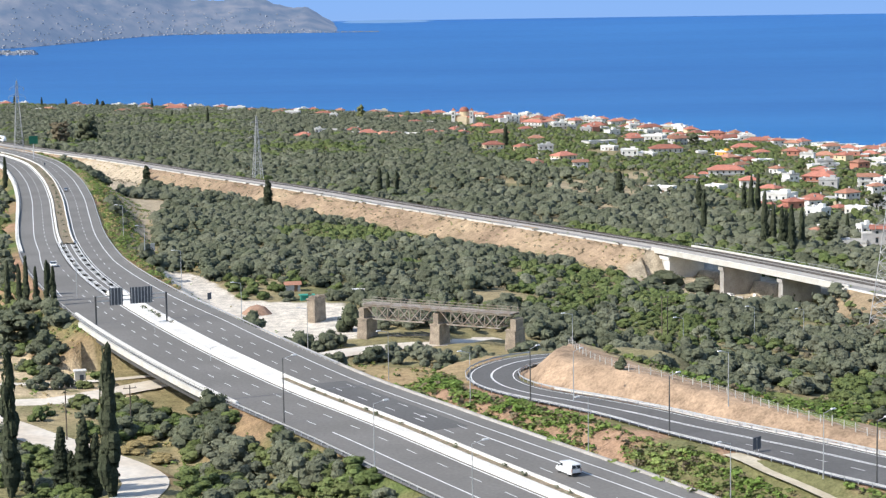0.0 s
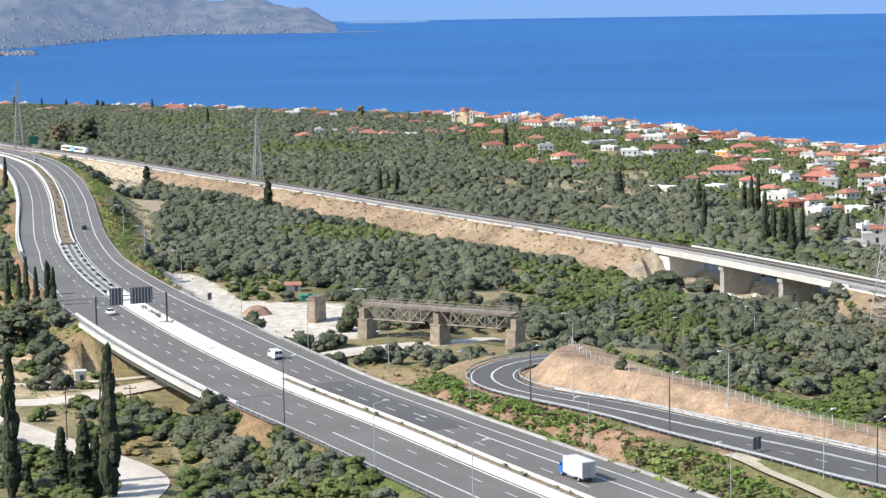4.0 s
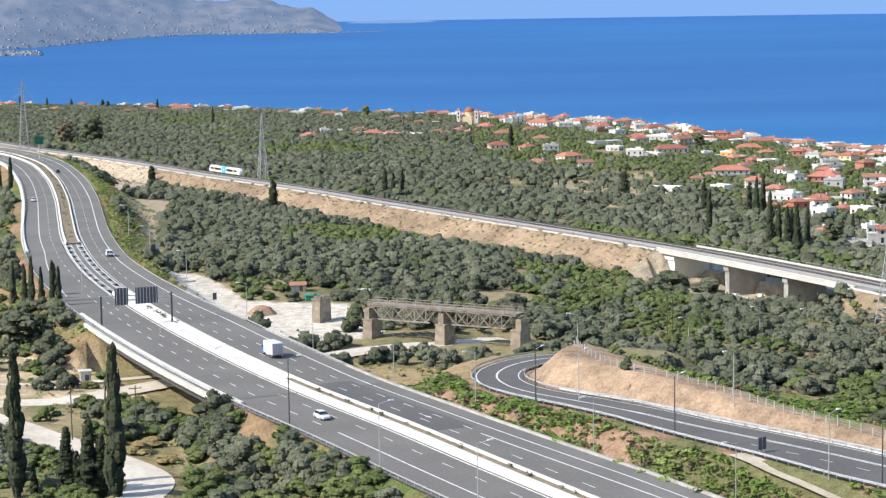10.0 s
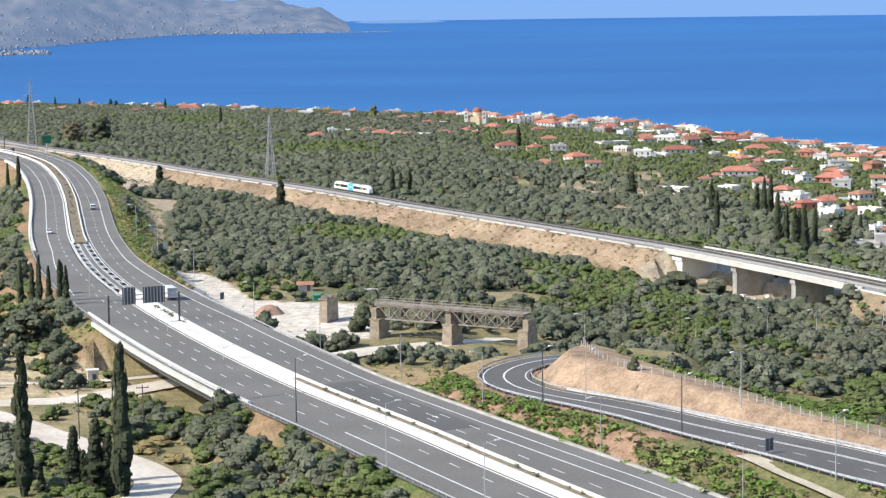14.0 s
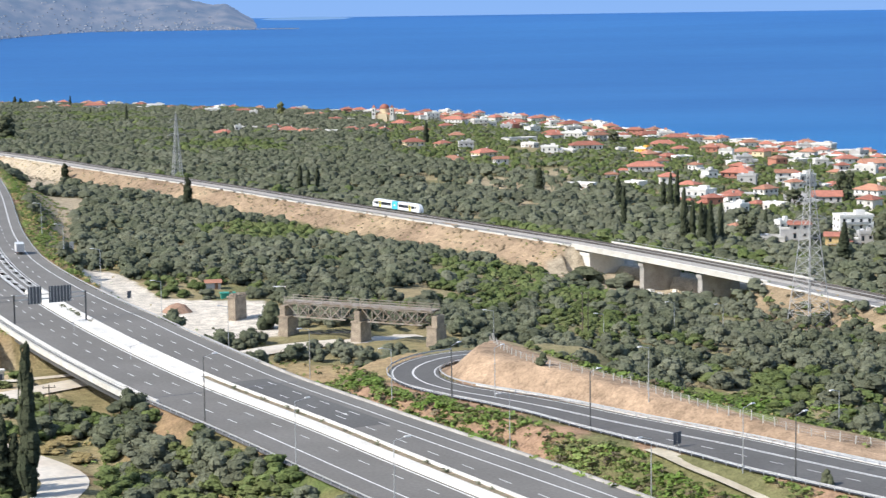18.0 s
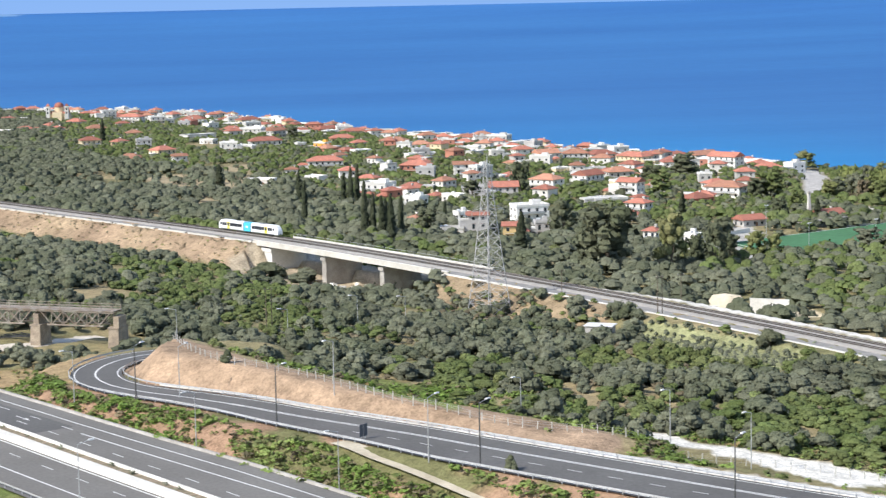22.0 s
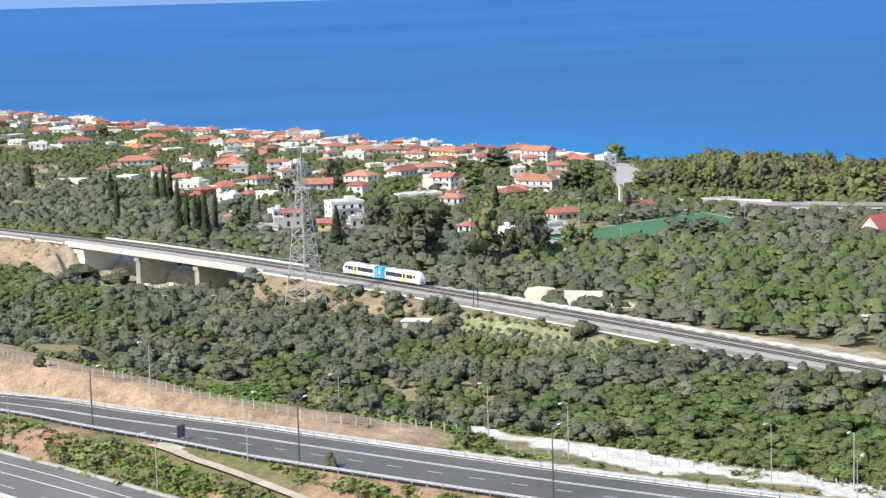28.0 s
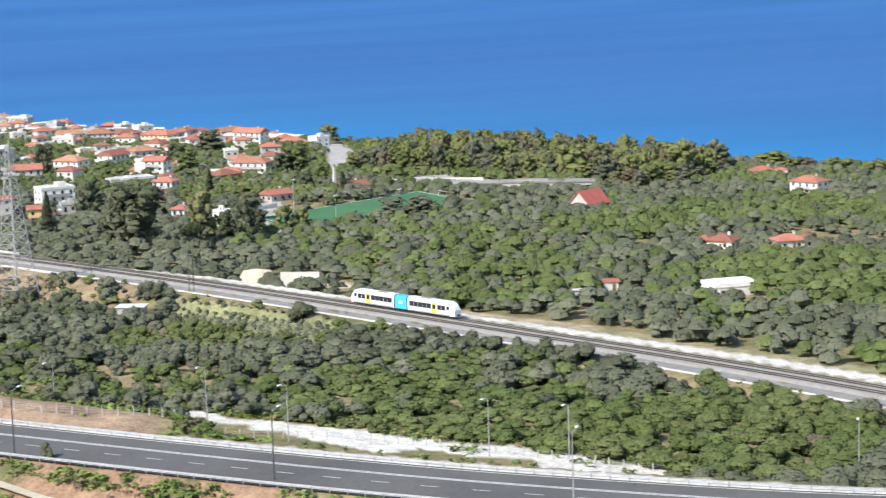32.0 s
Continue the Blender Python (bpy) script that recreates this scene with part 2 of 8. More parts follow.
TRACK_ROAD = spline([(-190, 425, 46.2), (-140, 428, 46.2), (-96, 434, 46.2), (-84, 436, 46.3), (-74, 444, 46.5), (-62, 456, 46.6), (-47, 469, 46.8), (-36, 478, 47),
                     (-29, 484, 47), (-22.5, 490.5, 47), (-14.5, 497, 46.8), (-6, 503, 46.4), (3, 509, 46), (14, 516, 45.5)], 4.0)
UPPER_TRACK = spline([(-180, 458, 46.5), (-130, 456, 46.5), (-100, 456, 46.5), (-87, 455.5, 46.6), (-77, 459, 46.6), (-66, 464, 46.6)], 4.0)
LANE_ROAD = spline([(-130, 440, 47), (-105, 424, 47), (-90, 408, 47), (-81, 396, 47), (-72, 385, 47), (-64, 374, 47), (-57, 364, 47), (-53, 354, 47), (-54, 340, 47)], 4.0)
RIDGE = spline([(22, 440, 57.5), (25.8, 429, 57.5), (36.6, 405.3, 56.8), (44.6, 394.5, 56.4), (50.6, 382.6, 56.0), (57.8, 372.5, 55.3), (68.3, 360.6, 54.3), (77, 352, 53.4), (90, 340, 52.4)], 4.0)

PITCH_LINE = spline([(300, 796, 22.0), (372, 836, 22.0)], 10.0)


_n = normals(RAIL)
BED = np.column_stack([RAIL[:, 0] - _n[:, 0] * 4.3, RAIL[:, 1] - _n[:, 1] * 4.3, RAIL[:, 2]])   # middle of the formation: two tracks and a service strip


def distance(x, y, line):
    """Distance of every point to the line, and the line's height at the nearest place and how far along it lies."""
    best = np.full(x.shape, 1e9)
    z, s = np.zeros(x.shape), np.zeros(x.shape)
    a = arc(line)
    if x.size <= 64:
        p, q = line[:-1], line[1:]
        d = q[:, :2] - p[:, :2]
        xx, yy = x.reshape(-1, 1), y.reshape(-1, 1)
        u = np.clip(((xx - p[:, 0]) * d[:, 0] + (yy - p[:, 1]) * d[:, 1]) / (d * d).sum(1), 0, 1)
        r = np.hypot(xx - p[:, 0] - u * d[:, 0], yy - p[:, 1] - u * d[:, 1])
        i, k = r.argmin(1), np.arange(x.size)
        u = u[k, i]
        return r[k, i].reshape(x.shape), (p[i, 2] + u * (q[i, 2] - p[i, 2])).reshape(x.shape), (a[i] + u * (a[i + 1] - a[i])).reshape(x.shape)
    for i in range(len(line) - 1):
        p, q = line[i], line[i + 1]
        d = q[:2] - p[:2]
        u = np.clip(((x - p[0]) * d[0] + (y - p[1]) * d[1]) / (d @ d), 0, 1)
        r = np.hypot(x - p[0] - u * d[0], y - p[1] - u * d[1])
        m = r < best
        best = np.where(m, r, best)
        z = np.where(m, p[2] + u * (q[2] - p[2]), z)
        s = np.where(m, a[i] + u * (a[i + 1] - a[i]), s)
    return best, z, s


def smooth(a, b, v):
    u = np.clip((v - a) / (b - a), 0, 1)
    return u * u * (3 - 2 * u)


COAST = [(-1500, 3300), (-600, 2800), (-430, 2690), (-270, 2600), (-120, 2455), (13, 2350), (138, 2240), (240, 2060), (314, 1830), (372, 1715), (428, 1560), (505, 1380),
         (613, 1190), (657, 1030), (700, 935), (800, 760), (1000, 500), (1400, 100), (1800, -600)]


def relief(x, y):
    """Low rolling of the ground, a sum of waves."""
    return (np.sin(x * 0.031 + 1.3) * np.sin(y * 0.027 + 0.4) * 0.7 + np.sin(x * 0.083 + y * 0.05) * 0.35 + np.sin(x * 0.021 - y * 0.11 + 2.0) * 0.25
            + np.sin(x * 0.31 + 0.7) * np.sin(y * 0.27) * 0.12)


def base_height(x, y):
    c = np.array(COAST, float)
    dr, _, sr = distance(x, y, RAIL)
    dc, _, _ = distance(x, y, np.column_stack([c, 0 * c[:, 0]]))
    side = 0 * x
    r, d = RAIL[:, :2], None
    # which side of the railway: positive towards the sea
    i = np.clip(np.searchsorted(arc(RAIL), sr) - 1, 0, len(RAIL) - 2)
    d = RAIL[i + 1, :2] - RAIL[i, :2]
    side = -(d[..., 1] * (x - RAIL[i, 0]) - d[..., 0] * (y - RAIL[i, 1]))
    i2 = np.clip(np.searchsorted(c[:, 0], x) - 1, 0, len(c) - 2)
    yc = np.interp(x, c[:, 0], c[:, 1])
    east = smooth(640, 430, y)                     # the stretch where the line runs at grade
    at_rail = 31.0 + 6.5 * east
    u = dr / (dr + dc + 1e-6)
    sea = 3.0 + (at_rail - 3.0) * (1 - u) ** 0.75
    dh, _, sh = distance(x, y, HIGHWAY)
    v = smooth(10, 190, dr)
    land = at_rail + (46.0 - at_rail) * v
    # the cut hill behind the ramp
    drp, _, sp = distance(x, y, RAMP)
    dg, zg, _ = distance(x, y, RIDGE)
    land = np.maximum(land, zg - 1.6 * (dg / 11.0) ** 2)
    land = land - 4.5 * np.exp(-((x - 108) / 42) ** 2 - ((y - 712) / 60) ** 2)
    z = np.where(side > 0, sea, land)
    z = z + relief(x, y) * smooth(0, 60, dr)
    off = np.where(y > yc, 1.0, 0.0)
    z = np.where(off > 0, 3.0 - dc * 0.12, z)
    # the hill from which one looks down
    rr = np.hypot(x, y)
    knoll = 128.2 - 0.36 * rr
    return np.maximum(z, np.where(rr < 300, knoll, -99))


def corridor(z, x, y, line, half, slope, lower=0.35, s0=-1e9, s1=1e9):
    d, zc, s = distance(x, y, line)
    e = np.maximum(0, d - half)
    lo, hi = zc - lower - e / slope, zc - lower + e / slope
    out = np.clip(z, lo, hi)
    return np.where((s >= s0) & (s <= s1), out, z)


def height(x, y):
    """The height of the ground at (x, y), arrays or numbers."""
    x, y = np.asarray(x, float), np.asarray(y, float)
    one = x.ndim == 0
    x, y = np.atleast_1d(x), np.atleast_1d(y)
    z = base_height(x, y)
    z = corridor(z, x, y, BED, 9.0, 1.9, 0.5, -1e9, VIA0)
    z = corridor(z, x, y, BED, 9.0 + 4.5 * smooth(620, 560, y), 1.9, 0.5, VIA1)
    dg = distance(x, y, RIDGE)[0]
    z = corridor(z, x, y, RAMP, 12.5 - 5.0 * smooth(17, 8, dg), 1.7 - 0.6 * smooth(22, 10, dg))
    z = corridor(z, x, y, HIGHWAY, 18.5, 1.6, 0.4, -1e9, BRI0)
    z = corridor(z, x, y, HIGHWAY, 18.5, 1.6, 0.4, BRI1)
    z = corridor(z, x, y, PITCH_LINE, 27.0, 3.0, 0.3)
    z = corridor(z, x, y, TRACK_ROAD, 4.0, 2.5, 0.1)
    z = corridor(z, x, y, UPPER_TRACK, 2.5, 2.5, 0.1)
    z = corridor(z, x, y, LANE_ROAD, 5.0, 2.5, 0.1)
    return z[0] if one else z


def s_of(line, x, y):
    return float(distance(np.array([float(x)]), np.array([float(y)]), line)[2][0])


VIA0, VIA1 = s_of(BED, 84, 757.6), s_of(BED, 133, 653)      # the railway viaduct
BRI0, BRI1 = s_of(HIGHWAY, -66, 489), s_of(HIGHWAY, -30, 406)  # the road bridge


# ---------------------------------------------------------------- mesh tools
class Shape:
    """Collects corners and faces of one mesh."""

    def __init__(self):
        self.v, self.f = [], []

    def faces(self, pts, faces):
        n = len(self.v)
        self.v += [tuple(p) for p in pts]
        self.f += [tuple(n + i for i in q) for q in faces]
        return self

    def box(self, c, s, turn=0.0, taper=1.0, m=None):
        """A box round c of size s, turned by degrees; taper narrows its top."""
        ca, sa = math.cos(radians(turn)), math.sin(radians(turn))
        pts = []
        for z, k in ((-0.5, 1.0), (0.5, taper)):
            for x, y in ((-0.5, -0.5), (0.5, -0.5), (0.5, 0.5), (-0.5, 0.5)):
                px, py = x * s[0] * k, y * s[1] * k
                pts.append((c[0] + px * ca - py * sa, c[1] + px * sa + py * ca, c[2] + z * s[2]))
        if m is not None:
            pts = [tuple(m @ Vector(p)) for p in pts]
        return self.faces(pts, [(0, 3, 2, 1), (4, 5, 6, 7), (0, 1, 5, 4), (1, 2, 6, 5), (2, 3, 7, 6), (3, 0, 4, 7)])

    def rod(self, a, b, r0, r1=None, n=6):
        a, b = Vector(a), Vector(b)
        r1 = r0 if r1 is None else r1
        d = (b - a).normalized()
        u = d.orthogonal().normalized()
        w = d.cross(u)
        pts = [a + (u * math.cos(k * math.tau / n) + w * math.sin(k * math.tau / n)) * r0 for k in range(n)]
        pts += [b + (u * math.cos(k * math.tau / n) + w * math.sin(k * math.tau / n)) * r1 for k in range(n)]
        return self.faces(pts, [(k, (k + 1) % n, n + (k + 1) % n, n + k) for k in range(n)] + [tuple(range(n))[::-1], tuple(range(n, 2 * n))])

    def strip(self, line, profile, closed=True):
        """Sweeps a profile of (sideways, up) along a line."""
        nn = normals(line)
        k = len(profile)
        pts = [(p[0] + n[0] * o, p[1] + n[1] * o, p[2] + u) for p, n in zip(line, nn) for o, u in profile]
        fs = []
        for i in range(len(line) - 1):
            for j in range(k if closed else k - 1):
                j2 = (j + 1) % k
                fs.append((i * k + j, i * k + j2, (i + 1) * k + j2, (i + 1) * k + j))
        if closed:
            fs += [tuple(range(k))[::-1], tuple(range((len(line) - 1) * k, len(line) * k))]
        return self.faces(pts, fs)

    def mesh(self, name, material, flat=True):
        me = bpy.data.meshes.new(name)
        me.from_pydata(self.v, [], self.f)
        bm = bmesh.new()
        bm.from_mesh(me)
        bmesh.ops.recalc_face_normals(bm, faces=bm.faces)
        bm.to_mesh(me)
        bm.free()
        me.materials.append(material)
        return me


def part(name, shape, material, parent=None, label="", at=None):
    ob = new(name, shape if isinstance(shape, bpy.types.Mesh) else shape.mesh(name, material))
    if parent is not None:
        ob.parent = parent
    if at is not None:
        ob.matrix_basis = at
    if label:
        ob["label"] = label
    return ob


def thing(name, at, label, category, group="", kind=""):
    """An empty at a thing's base, to carry its parts."""
    ob = new(name)
    ob.empty_display_size = 0.5
    ob.matrix_basis = at
    return tagged(ob, label, category, group, kind)


def cut(line, s0, s1, step=6.0):
    """The stretch of a line between s0 and s1 metres."""
    n = max(2, int(abs(s1 - s0) / step) + 1)
    a = arc(line)
    s = np.linspace(s0, s1, n)
    return np.stack([np.interp(s, a, line[:, k]) for k in range(3)], 1)


def cut_side(line, s0, s1, off, up=0.0, step=6.0):
    """The same, shifted sideways and up."""
    c = cut(line, s0, s1, step)
    nn = normals(c)
    c[:, 0] += nn[:, 0] * off
    c[:, 1] += nn[:, 1] * off
    c[:, 2] += up
    return c


def inside(x, y, poly):
    x, y = np.asarray(x, float), np.asarray(y, float)
    res = np.zeros(x.shape, bool)
    for (x0, y0), (x1, y1) in zip(poly, poly[1:] + poly[:1]):
        c = (y0 > y) != (y1 > y)
        res ^= c & (x < (x1 - x0) * (y - y0) / (y1 - y0 + 1e-12) + x0)
    return res


# ---------------------------------------------------------------- ground, sea, distance
# what grows where between the roads, the railway and the sea
CITRUS_FIELDS = [[(26, 748), (73, 752), (65, 657), (38, 572), (19, 571)],
                 [(48, 561), (75, 562), (98, 544), (87, 492), (62, 501), (43, 509)],
                 [(80, 475), (107, 471), (115, 431), (105, 414), (86, 426), (78, 454)],
                 [(134, 401), (165, 420), (203, 427), (215, 392), (178, 323), (160, 350), (132, 367)],
                 [(253, 664), (302, 658), (335, 612), (258, 471), (227, 494), (234, 559)]]
OPEN_PATCHES = [[(62, 1236), (87, 1256), (118, 1165), (108, 1078), (76, 1102), (60, 1149)],
                [(68, 1041), (89, 1082), (85, 1002), (69, 978)],
                [(116, 1311), (135, 1330), (122, 1163), (103, 1090)],
                [(116, 1144), (134, 1137), (134, 1084), (112, 1077)]]
BUSHY_SLOPE = [(138, 714), (177, 703), (166, 579), (156, 546), (129, 540), (115, 589), (122, 635)]
GRASSY = [(70, 454), (86, 426), (93, 413), (73, 359), (60, 382)]
DUSTY = [(-226, 1286), (-178, 1223), (-164, 1117), (-162, 1001), (-210, 1225)]
BARE = [(-95, 653), (-80, 648), (-59, 590), (-45, 583), (-30, 578), (-17, 545), (-18, 520), (-37, 503), (-52, 500), (-71, 550)]
RUBBLE_SIDE = [(113, 375), (117, 376), (120, 366), (125, 363), (134, 357), (142, 350), (149, 339), (157, 331), (163, 325), (169, 314), (175, 305), (178, 299), (151, 262), (144, 269), (159, 313), (155, 316), (150, 319), (144, 329), (136, 327), (131, 337), (126, 350), (120, 352), (121, 358), (115, 360), (113, 366)]
SAND_CUT = [(205, 622), (214, 628), (236, 598), (240, 575), (228, 570), (214, 592)]
BROWN_HILL = [(17, 432), (24, 446), (34, 424), (46, 402), (60, 384), (74, 366), (84, 356), (78, 346), (66, 355), (54, 370), (38, 388), (22, 410)]
SCRUB = [(-30, 480), (0, 470), (12, 460), (8, 440), (10, 420), (0, 420), (-16, 440)]
BARE_STRIP = [(-187, 935), (-160, 1010), (-130, 1005), (-128, 940), (-110, 880), (-118, 820), (-104, 740), (-93, 660), (-100, 655), (-112, 720), (-126, 800), (-140, 860)]
PITCH_SIDE = [(291, 859), (312, 864), (303, 798), (270, 734), (256, 745)]
PITCH = [(285, 820), (293, 752), (388, 804), (384, 868)]
YARD = [(398, 965), (412, 918), (430, 868), (474, 884), (460, 926), (440, 962)]
CAR_PARK = [(494, 1290), (512, 1284), (482, 1190), (448, 1104), (404, 1004), (398, 1030), (438, 1124), (466, 1200)]
YOUNG = [(166, 541), (174, 521), (182, 500), (189, 480), (176, 460), (163, 475), (155, 505), (157, 531)]
CLEARING = [(78, 1130), (110, 1140), (118, 1050), (96, 1020), (80, 1060)]


def field_of(x, y, s=0.055, o=3.0):
    return np.array([noise.fractal(Vector((px * s, py * s, o)), 1.0, 2.0, 3) for px, py in zip(x, y)])


def cover(x, y):
    """Land cover: red, green and blue of the bare soil or turf at (x, y)."""
    n = np.array([noise.fractal(Vector((px * 0.02, py * 0.02, 0.0)), 1.0, 2.0, 4) for px, py in zip(x, y)])
    g = np.array([noise.fractal(Vector((px * 0.09, py * 0.09, 7.0)), 1.0, 2.0, 3) for px, py in zip(x, y)])
    k = np.clip(0.5 + 0.7 * n + 0.4 * g, 0, 1)[:, None]
    col = np.array([0.185, 0.18, 0.085]) * (1 - k) + np.array([0.36, 0.29, 0.165]) * k
    brown = (np.array([0.36, 0.265, 0.175]) + np.array([0.10, 0.085, 0.05]) * np.clip(n[:, None], -0.6, 0.8)) * (1 + 0.4 * g[:, None])
    dh, _, sh = distance(x, y, HIGHWAY)
    dr, _, sr = distance(x, y, RAIL)
    dp, _, sp = distance(x, y, RAMP)
    lift = height(x, y) - base_height(x, y)

    def lay(mask, tone, soft=1.0):
        nonlocal col
        col = np.where(mask[:, None], tone * soft + col * (1 - soft), col)

    near_side = (x < np.interp(y, RAIL[::-1, 1], RAIL[::-1, 0]))
    lay((dr < 40) & (lift > 0.5) & near_side & (sr < VIA1), brown)
    sea_side = ~near_side
    lay(sea_side & (dr > 5) & (dr < np.interp(y, [380, 470, 520, 600], [16.5, 16.0, 12.5, 11.5])) & (y < 600), np.array([0.76, 0.73, 0.66]) * (1 + 0.12 * g[:, None]))
    lay(sea_side & (dr > np.interp(y, [380, 470, 520, 600], [16.5, 16.0, 12.5, 11.5])) & (dr < 24) & (y < 600), np.where((y > 440)[:, None], np.array([0.50, 0.41, 0.29]), np.array([0.36, 0.33, 0.20])) * (1 + 0.3 * g[:, None]), 0.8)
    lay((dr < 32) & (sr > VIA0 - 4) & (sr < VIA0 + 80), np.array([0.44, 0.37, 0.27]) * (1 + 0.35 * g[:, None]))
    lay(sea_side & (dr < 34) & (sr > VIA0 - 4) & (sr < VIA0 + 70), np.array([0.62, 0.57, 0.49]) * (1 + 0.2 * g[:, None]))
    lay((x < -64) & (y > 430) & (y < 520) & (dh > 19) & (g > -0.3), np.array([0.54, 0.43, 0.28]) * (1 + 0.25 * g[:, None]), 0.9)
    lay(inside(x, y, YOUNG), np.array([0.30, 0.31, 0.16]) * (1 + 0.2 * g[:, None]))
    slope_h = (dh < 46) & (np.abs(lift) > 0.6)
    green = np.array([0.10, 0.15, 0.045]) * (1 - k) + np.array([0.36, 0.22, 0.14]) * k
    lay(slope_h, green)
    f5 = field_of(x, y)
    q = smooth(0.24, -0.02, f5)[:, None]
    lay((dp < 32) & (dh < 60) & (dh > 18), np.array([0.36, 0.235, 0.155]) * q + np.array([0.17, 0.168, 0.078]) * (1 - q))
    lay((dp < 10.5) & (x > 48) & (y < 372) & (x > np.interp(y, [170, 234, 287, 340, 385], [238, 162, 112, 71.5, 37])), np.array([0.74, 0.71, 0.65]) * (1 + 0.12 * g[:, None]))
    lay(inside(x, y, SCRUB), np.array([0.40, 0.30, 0.16]), 0.8)
    lay(inside(x, y, BROWN_HILL), np.array([0.385, 0.275, 0.186]) * (1 + 0.35 * g[:, None]))
    dg = distance(x, y, RIDGE)[0]
    lay((dg < 9) & (dp < 30), np.array([0.385, 0.275, 0.186]) * (1 + 0.35 * g[:, None]))
    lay((dg > 9) & (dg < 24) & (dp > 14) & (dp < 48) & (dh > 50), np.array([0.36, 0.29, 0.16]) * (1 + 0.3 * g[:, None]), 0.85)
    lay(inside(x, y, BARE), np.array([0.66, 0.60, 0.51]) * (1 + 0.12 * g[:, None]))
    lay(inside(x, y, RUBBLE_SIDE), np.array([0.80, 0.77, 0.70]) * (1 + 0.08 * g[:, None]))
    lay(inside(x, y, PITCH_SIDE), np.array([0.50, 0.48, 0.44]) * (1 + 0.15 * g[:, None]))
    lay(inside(x, y, SAND_CUT), np.array([0.68, 0.58, 0.40]))
    lay(inside(x, y, YARD), np.array([0.40, 0.39, 0.37]) * (1 + 0.15 * g[:, None]))
    lay(inside(x, y, CAR_PARK), np.array([0.50, 0.48, 0.45]) * (1 + 0.08 * g[:, None]))
    lay(inside(x, y, BARE_STRIP), np.array([0.50, 0.41, 0.29]), 0.8)
    lay(inside(x, y, BUSHY_SLOPE), np.array([0.34, 0.26, 0.165]) * (1 + 0.35 * g[:, None]))
    lay(inside(x, y, GRASSY), np.array([0.22, 0.25, 0.085]) * (1 + 0.3 * g[:, None]))
    lay(inside(x, y, DUSTY), np.array([0.52, 0.43, 0.31]) * (1 + 0.25 * g[:, None]))
    for poly in OPEN_PATCHES:
        lay(inside(x, y, poly), np.array([0.42, 0.34, 0.22]) * (1 + 0.4 * g[:, None]), 0.85)
    lay(inside(x, y, CLEARING), np.array([0.45, 0.37, 0.24]), 0.7)
    return np.clip(col, 0.02, 0.9)


